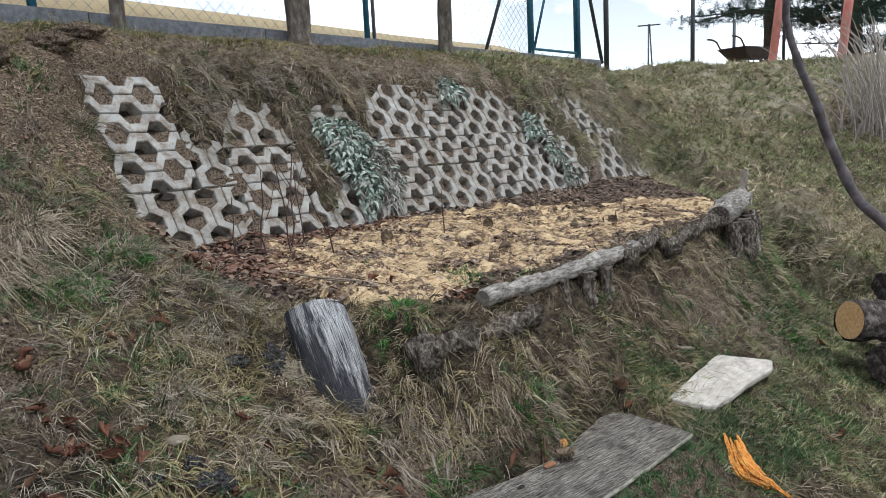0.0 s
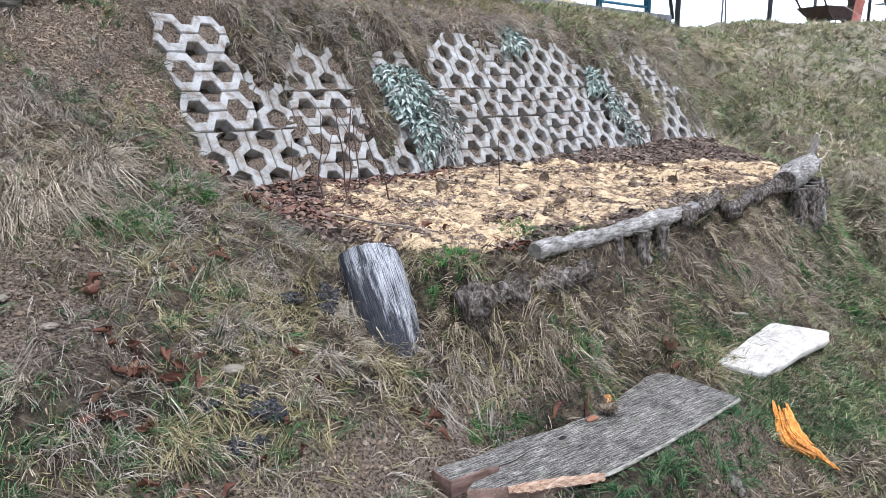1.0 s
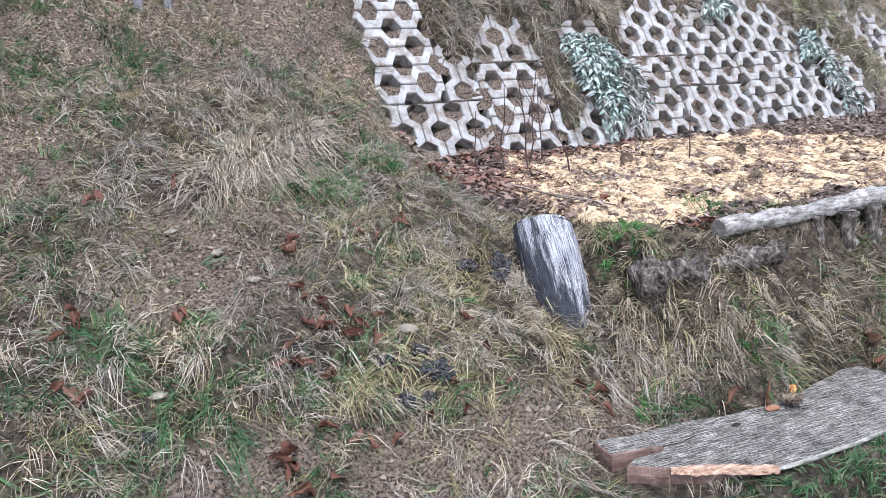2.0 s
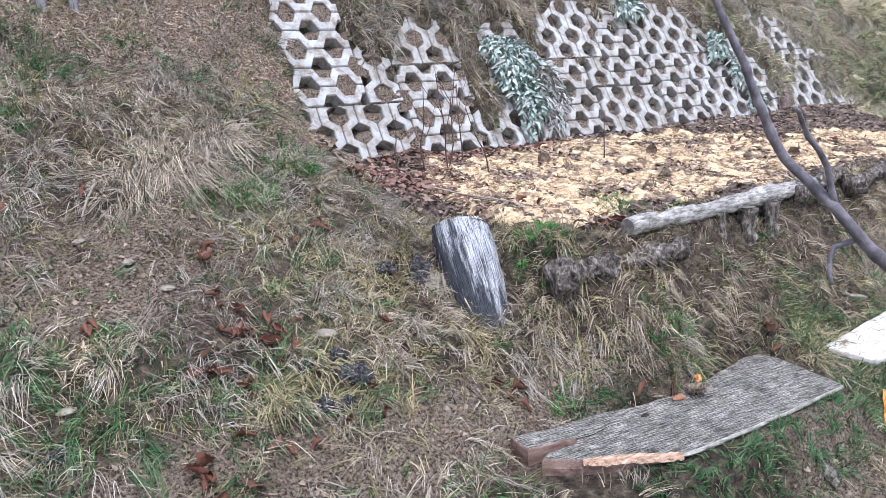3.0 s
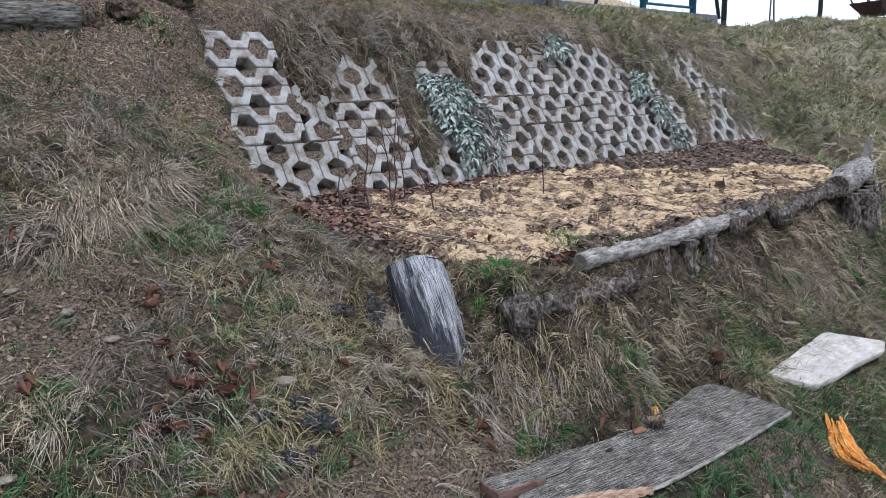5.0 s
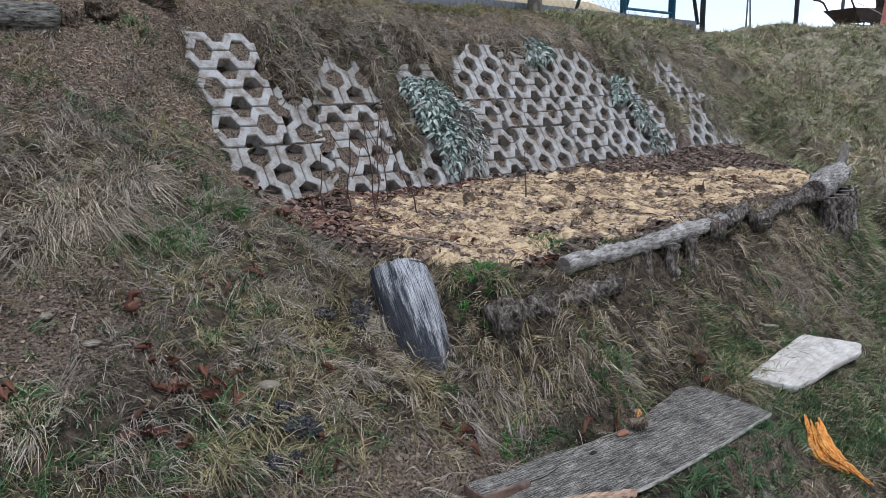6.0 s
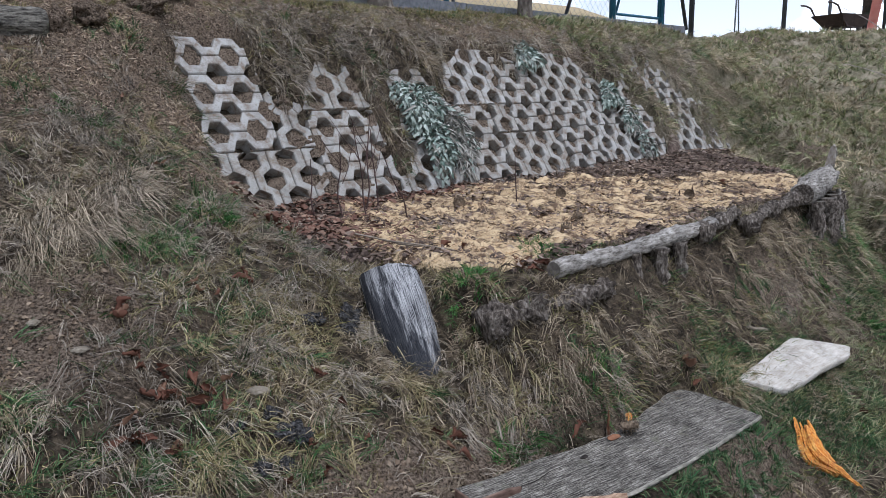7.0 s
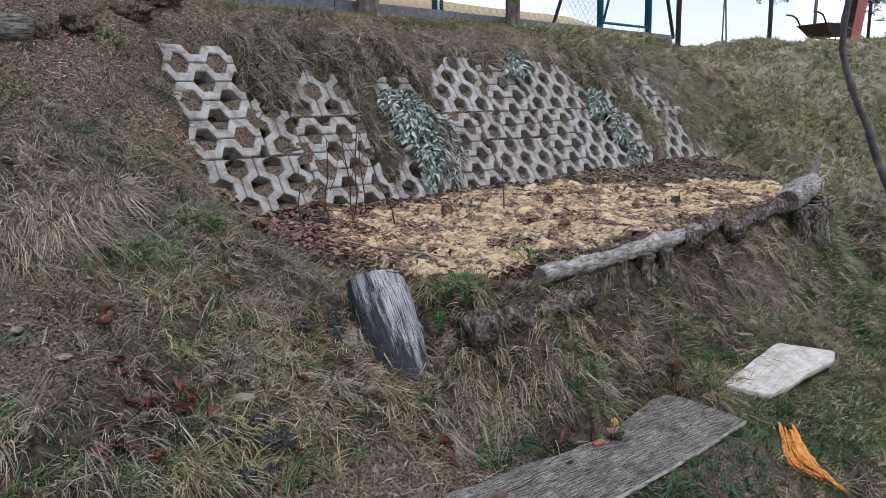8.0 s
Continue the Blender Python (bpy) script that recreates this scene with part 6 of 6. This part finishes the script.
# ---- the bare branch close to the camera ----
def near_branch():
    main = [(-1.1591, -2.8673, 0.5003), (-1.1574, -2.8655, 0.49), (-1.1541, -2.8647, 0.4793), (-1.15, -2.8659, 0.4703), (-1.1468, -2.8676, 0.4633), (-1.1437, -2.8697, 0.4562), (-1.1408, -2.8716, 0.4502), (-1.1381, -2.8737, 0.4442), (-1.1358, -2.8753, 0.4369), (-1.1334, -2.8775, 0.4296), (-1.1305, -2.8811, 0.4197), (-1.128, -2.8847, 0.4103), (-1.1253, -2.889, 0.4021), (-1.1213, -2.8962, 0.3945), (-1.1181, -2.9021, 0.3876), (-1.1152, -2.9077, 0.3819), (-1.1119, -2.9178, 0.37), (-1.1096, -2.9244, 0.3627), (-1.1072, -2.9307, 0.3569), (-1.1047, -2.9391, 0.3501)]
    side = [(-1.1132, -2.9075, 0.381), (-1.1175, -2.9068, 0.3893), (-1.1217, -2.9058, 0.4007), (-1.127, -2.9044, 0.4078), (-1.1329, -2.9022, 0.414), (-1.1381, -2.9018, 0.4208), (-1.1429, -2.9027, 0.4253), (-1.1481, -2.9035, 0.427)]
    spur = [(-1.1105, -2.9173, 0.3684), (-1.1126, -2.9137, 0.3665), (-1.1152, -2.9094, 0.3639), (-1.1168, -2.9088, 0.3593), (-1.118, -2.9096, 0.3537), (-1.119, -2.9118, 0.3474)]
    th = thing("branch", "bare grey-brown branch with knotty buds close by", "branch", Vector(main[9]))
    c = th.location.copy()

    def rod(name, pts, r0, r1):
        fine = []
        q = [Vector(p) - c for p in pts]
        for a, e in zip(q, q[1:]):
            fine += [a.lerp(e, t) for t in (0, 0.25, 0.5, 0.75)]
        fine.append(q[-1])
        rad = [(r0 + (r1 - r0) * i / (len(fine) - 1)) * (1.0 + 0.2 * (i % 13 == 3) + 0.1 * (i % 13 == 4) + 0.05 * (i % 7 == 1)) for i in range(len(fine))]
        bm = bmesh.new()
        tube(bm, fine, rad, 12, 0.1, 30)
        part(name, bm, branch_mat, th, smooth=True)
    rod("limb", main, 0.0012, 0.0027)
    rod("twig", side, 0.0015, 0.0009)
    rod("twig", spur, 0.0013, 0.0009)


near_branch()

# ---- fence along the top of the bank ----
plinth_mat = speckled("grey_concrete_plinth", [(0.3, (0.10, 0.105, 0.115)), (0.7, (0.24, 0.245, 0.26))], 30, 3, 0.7, 0.9, 0.004, 0.5)
blue_paint = speckled("dark_blue_green_paint", [(0.3, (0.012, 0.075, 0.12)), (0.7, (0.035, 0.15, 0.21))], 60, 10, 0.8, 0.45, 0.001, 0.3)
dark_steel = speckled("dark_steel", [(0.3, (0.02, 0.025, 0.028)), (0.7, (0.06, 0.065, 0.07))], 60, 10, 0.8, 0.5, 0.001, 0.3)
wire_mat = speckled("galvanised_wire", [(0.3, (0.16, 0.17, 0.18)), (0.7, (0.28, 0.29, 0.30))], 60, 10, 0.9, 0.5, 0.001, 0.2, metal=0.6)
trunk_mat = speckled("grey_tree_bark", [(0.3, (0.045, 0.036, 0.03)), (0.52, (0.13, 0.11, 0.09)), (0.72, (0.26, 0.235, 0.2))], 30, 5, 0.6, 0.9, 0.012, 0.9, (1, 1, 0.4))
red_paint = speckled("faded_red_paint", [(0.3, (0.88, 0.26, 0.22)), (0.7, (0.95, 0.46, 0.42))], 8, 2, 0.8, 0.6, 0.001, 0.2)
rust = speckled("rusty_dark_steel", [(0.3, (0.03, 0.02, 0.018)), (0.6, (0.075, 0.05, 0.042)), (0.75, (0.14, 0.08, 0.055))], 30, 6, 0.7, 0.7, 0.002, 0.4)

FY = 1.2
bm = bmesh.new()
k = 0
for i in range(7):
    x0 = -1.9 + 1.17 * i
    box(bm, (x0, FY - 0.03, 0.75), (x0 + 1.163, FY + 0.03, 1.19 - 0.003 * i))
plinth = part("wall_plinth", bm, plinth_mat)
tagged(plinth, "low grey concrete plinth under the chain-link fence", "plinth", kind="structure")

fence = thing("fence", "chain-link fence with dark blue posts on a concrete plinth", "fence", (0.18, FY, 1.15))


def rod(name, a, c, r, material, parent, sides=10, label=""):
    bm = bmesh.new()
    o = parent.location if parent else Vector()
    tube(bm, [Vector(a) - o, Vector(c) - o], [r, r], sides)
    return part(name, bm, material, parent, label, smooth=True)


for x in (-2.2, 0.18, 2.63, 6.56, 9.2):
    rod("post", (x, FY + 0.045, 0.9), (x - 0.01, FY + 0.045, 2.75), 0.024 if x < 5 else 0.03, blue_paint if x < 5 else dark_steel, fence)
rod("post", (2.705, FY + 0.045, 1.1), (2.70, FY + 0.045, 2.75), 0.016, wire_mat, fence, label="thin galvanised pole")
rod("brace", (4.17, FY + 0.045, 1.18), (4.90, FY + 0.045, 2.6), 0.017, dark_steel, fence)
rod("brace", (6.45, FY + 0.045, 1.15), (5.88, FY + 0.045, 2.6), 0.02, dark_steel, fence)


def mesh_panel(x0, x1, z0, z1, cell):
    """Chain link: zigzag wires of thin three-sided rods."""
    nx = int((x1 - x0) / cell)
    nz = int((z1 - z0) / cell * 2)
    seg = []
    for i in range(nx + 1):
        for j in range(nz):
            a = x0 + (i + 0.5 * (j % 2)) * cell
            for s in (-0.5, 0.5):
                seg.append((a, z0 + j * cell * 0.5, a + s * cell, z0 + (j + 1) * cell * 0.5))
    seg = np.array(seg)
    d = seg[:, 2:] - seg[:, :2]
    d = d / np.linalg.norm(d, axis=1, keepdims=True)
    nrm = np.stack([-d[:, 1], d[:, 0]], -1)
    r = 0.0016
    rows = []
    for end in (0, 2):
        p = seg[:, end:end + 2]
        for c, s in ((1.0, 0.0), (-0.5, 0.87), (-0.5, -0.87)):
            q = p + nrm * r * c
            rows.append(np.stack([q[:, 0] - fence.location.x, np.full(len(q), r * s + 0.045), q[:, 1] - fence.location.z], -1))
    co = np.stack(rows, 1).reshape(-1, 3)
    i = np.arange(len(seg))[:, None] * 6
    f = np.concatenate([i + np.array([[0, 1, 4, 3]]), i + np.array([[1, 2, 5, 4]]), i + np.array([[2, 0, 3, 5]])])
    me = np_mesh("wire_mesh", co, [f])
    me.materials.append(wire_mat)
    ob = new("wire_mesh", me)
    ob.parent = fence
    ob["label"] = "diamond chain-link wire mesh"


mesh_panel(-2.2, 4.9, 1.19, 2.2, 0.085)

gate = thing("gate", "closed blue metal frame gate with chain-link filling", "gate", (4.92, FY, 1.2))
for x in (4.92, 5.86):
    rod("gate_post", (x, FY + 0.03, 0.95), (x - 0.01, FY + 0.03, 2.75), 0.033, blue_paint, gate)
rod("frame_bar", (4.95, FY + 0.03, 1.235), (5.83, FY + 0.03, 1.235), 0.014, blue_paint, gate)
rod("frame_bar", (5.80, FY + 0.03, 1.235), (5.80, FY + 0.03, 2.7), 0.014, blue_paint, gate)
rod("brace", (4.98, FY + 0.03, 1.25), (5.42, FY + 0.03, 2.3), 0.013, blue_paint, gate)

# trees along the fence
for k, (x, y, z, r, lean, lab) in enumerate(((0.51, 1.02, 1.0, 0.042, 0.0, "young tree with a smooth grey trunk by the fence"), (1.77, 1.02, 1.0, 0.085, -0.01, "tree with a thick rough dark trunk by the fence"), (3.29, 1.02, 1.02, 0.062, 0.0, "tree with a straight brown trunk by the fence"))):
    th = thing("tree", lab, "tree", (x, y, z), "trees along the fence")
    bm = bmesh.new()
    tube(bm, [Vector(p) - th.location for p in between((x, y, z - 0.2), (x + lean, y, z + 2.6), 26, 0.012, k + 1)], [r * (1.25 if i < 3 else 1.0) * (1 - 0.012 * i) for i in range(26)], 18, 0.14, 4.0)
    part("trunk", bm, trunk_mat, th, smooth=True)
    rngt = random.Random(k)
    for j in range(6):
        h = z + 1.5 + 0.18 * j
        a = rngt.uniform(0, 6.28)
        bm = bmesh.new()
        tube(bm, [p - th.location for p in between((x, y, h), (x + 0.9 * math.cos(a), y + 0.9 * math.sin(a), h + 0.7), 9, 0.04, j)], [0.02 - 0.0018 * i for i in range(9)], 8)
        part("limb", bm, trunk_mat, th, smooth=True)


# ---- wheelbarrow ----
def wheelbarrow():
    th = thing("wheelbarrow", "old dark rusty metal wheelbarrow with upright handles", "wheelbarrow", (10.85, 1.02, 1.23))
    bm = bmesh.new()
    lo = [(-0.26, -0.22), (0.30, -0.22), (0.30, 0.22), (-0.26, 0.22)]
    hi = [(-0.50, -0.33), (0.46, -0.33), (0.46, 0.33), (-0.50, 0.33)]
    rows = [[bm.verts.new((x, y, 0.16)) for x, y in lo], [bm.verts.new((x, y, 0.38)) for x, y in hi], [bm.verts.new((x * 0.97, y * 0.96, 0.38)) for x, y in hi], [bm.verts.new((x * 0.97, y * 0.96, 0.18)) for x, y in lo]]
    for a, c in zip(rows, rows[1:]):
        for k in range(4):
            bm.faces.new((a[k], a[(k + 1) % 4], c[(k + 1) % 4], c[k]))
    bm.faces.new(rows[0][::-1])
    bm.faces.new(rows[-1])
    bmesh.ops.bevel(bm, geom=bm.edges[:], offset=0.012, segments=2, affect="EDGES")
    part("tray", bm, rust, th)
    for s in (-1, 1):
        bm = bmesh.new()
        tube(bm, [(0.62, s * 0.05, 0.10), (0.2, s * 0.2, 0.14), (-0.2, s * 0.24, 0.16), (-0.40, s * 0.27, 0.34), (-0.55, s * 0.28, 0.52), (-0.68, s * 0.28, 0.56), (-0.82, s * 0.28, 0.565)], [0.017] * 7, 8)
        part("handle", bm, rust, th, smooth=True)
        bm = bmesh.new()
        tube(bm, [(-0.2, s * 0.22, 0.16), (-0.3, s * 0.24, 0.0), (-0.12, s * 0.24, 0.0), (-0.05, s * 0.22, 0.15)], [0.013] * 4, 8)
        part("leg", bm, rust, th, smooth=True)
    wheel_t = Matrix.Translation((0.62, 0, 0.10)) @ Matrix.Rotation(math.pi / 2, 4, "X")
    bm = bmesh.new()
    ring = [(0.15 * math.cos(a), 0.15 * math.sin(a), 0) for a in [2 * math.pi * k / 20 for k in range(21)]]
    tube(bm, ring, [0.035] * 21, 10, caps=False)
    wheel = part("wheel", bm, dark_steel, th, smooth=True)
    wheel.matrix_local = wheel_t
    bm = bmesh.new()
    tube(bm, [(0, 0, -0.045), (0, 0, 0.045)], [0.028, 0.028], 12)
    part("hub", bm, rust, wheel, "rusty wheel hub")
    for j in range(5):
        a = 2 * math.pi * j / 5
        bm = bmesh.new()
        tube(bm, [(0.02 * math.cos(a), 0.02 * math.sin(a), 0), (0.13 * math.cos(a), 0.13 * math.sin(a), 0)], [0.008, 0.008], 6)
        part("spoke", bm, rust, wheel)
    th.rotation_euler = (0, 0, radians(-18))
    th.scale = (0.8, 0.8, 0.8)
    return th


wheelbarrow()
for k, (x, y, z, h) in enumerate(((10.75, 1.18, 0.9, 1.1), (11.2, 0.55, 0.9, 2.6))):
    th = thing("stake", "thin dark upright stake behind the wheelbarrow", "stake", (x, y, z), "stakes by the wheelbarrow")
    rod("rod", (x, y, z), (x, y, z + h), 0.025, dark_steel, th)

# ---- red poles ----
for x, y, z, tx, ty in ((9.53, 0.26, 0.95, 9.48, 0.16), (9.74, -0.57, 0.9, 9.69, -0.65)):
    th = thing("pole", "faded red painted pole standing on the slope", "pole", (x, y, z), "red poles")
    d = Vector((tx - x, ty - y, 0.82))
    rod("shaft", (x, y, z), Vector((x, y, z)) + d * 4.0, 0.057, red_paint, th, 20)

# ---- far power poles ----
for (x, y, z), s in (((62.0, 26.0, 2.0), 1.0), ((109.1, 42.8, 2.0), 1.0)):
    th = thing("power_pole", "distant wooden power pole with a crossarm", "power pole", (x, y, z), "power poles")
    rod("pole", (x - 0.25, y, z), (x - 0.1, y, z + 7.1), 0.07, dark_steel, th, 8)
    rod("pole", (x + 0.35, y - 0.35, z), (x + 0.1, y, z + 7.1), 0.07, dark_steel, th, 8)
    rod("crossarm", (x - 0.4, y + 0.9, z + 7.0), (x + 0.4, y - 0.9, z + 7.0), 0.06, dark_steel, th, 8)


# ---- pines ----
needle_mat = blade_material("dark_pine_needles", [(0.0, (0.012, 0.028, 0.022)), (0.6, (0.03, 0.06, 0.045)), (1.0, (0.06, 0.09, 0.06))], 0.7)
pine_bark = speckled("pine_bark", [(0.3, (0.03, 0.024, 0.02)), (0.7, (0.12, 0.095, 0.08))], 14, 3, 0.6, 0.9, 0.02, 0.9)


def pine(x, y, z, h, r, seed, low):
    rng = random.Random(seed)
    th = thing("pine_tree", "dark green pine tree with drooping needle branches", "tree", (x, y, z), "pine trees")
    bm = bmesh.new()
    tube(bm, [p - th.location for p in between((x, y, z - 0.5), (x, y, z + h), 16, 0.05, seed)], [r * (1 - 0.055 * i) for i in range(16)], 14, 0.12, 2.0)
    part("trunk", bm, pine_bark, th, smooth=True)
    feet, ways = [], []
    bm = bmesh.new()
    for j in range(38):
        zz = low + (h - low) * (j / 38) ** 1.3
        a = rng.uniform(0, 6.283)
        ln = (h - zz) * 0.30 + 0.7
        tip = Vector((math.cos(a) * ln, math.sin(a) * ln, zz + rng.uniform(-0.5, 0.5)))
        pts = between((0, 0, zz), tip, 8, 0.12, seed * 50 + j)
        tube(bm, pts, [0.04 - 0.004 * i for i in range(8)], 6)
        for p in pts[2:]:
            for _ in range(16 if zz < 4.0 else 2):
                c = p + Vector((rng.gauss(0, 0.26), rng.gauss(0, 0.26), rng.gauss(0, 0.13)))
                for _ in range(15):
                    feet.append(c + Vector((rng.gauss(0, 0.035), rng.gauss(0, 0.035), rng.gauss(0, 0.03))))
                    ways.append((rng.gauss(0, 1), rng.gauss(0, 1), rng.gauss(0.2, 0.8)))
    part("limb_whorl", bm, pine_bark, th)
    feet = np.array([tuple(f) for f in feet])
    ways = unit(np.array(ways))
    nb = len(feet)
    ob = blades("crown", feet, ways, R.normal(size=(nb, 3)) * 0.15, R.uniform(0.09, 0.17, nb), np.full(nb, 0.013), needle_mat, rest=False, short=True)
    for key in ("kind", "category"):
        del ob[key]
    ob.parent = th
    return th


pine(20.0, 1.4, 1.2, 8.5, 0.30, 1, 1.6)
pine(22.0, 3.9, 1.2, 8.0, 0.22, 2, 2.1)
pine(21.5, 0.4, 1.2, 8.5, 0.24, 3, 0.7)
pine(23.5, -1.4, 1.2, 9.0, 0.28, 4, 0.5)
pine(19.5, -1.9, 1.0, 8.0, 0.25, 5, 0.9)

# ---- leafless shrub with pale stems ----
stem_mat = speckled("pale_dry_stems", [(0.3, (0.34, 0.29, 0.25)), (0.7, (0.56, 0.51, 0.46))], 30, 6, 0.8, 0.85, 0.001, 0.3)
shrub = thing("shrub", "leafless shrub with many thin pale arching stems", "shrub", (6.75, -1.62, 0.2))
rng = random.Random(15)
for k in range(190):
    bx, by = 6.75 + rng.gauss(0, 0.2), -1.62 + rng.gauss(0, 0.16)
    g = gz_at(bx, by) - 0.03
    a = rng.uniform(0, 6.283)
    reach, h = rng.uniform(0.1, 0.9), rng.uniform(0.6, 1.5)
    pts = []
    for i in range(8):
        t = i / 7
        pts.append(Vector((bx + math.cos(a) * reach * t ** 1.6, by + math.sin(a) * reach * t ** 1.6, g + h * (t - 0.18 * t ** 3))) - shrub.location)
    bm = bmesh.new()
    tube(bm, pts, [0.0075 - 0.0007 * i for i in range(8)], 5, caps=False)
    part("stem", bm, stem_mat, shrub)
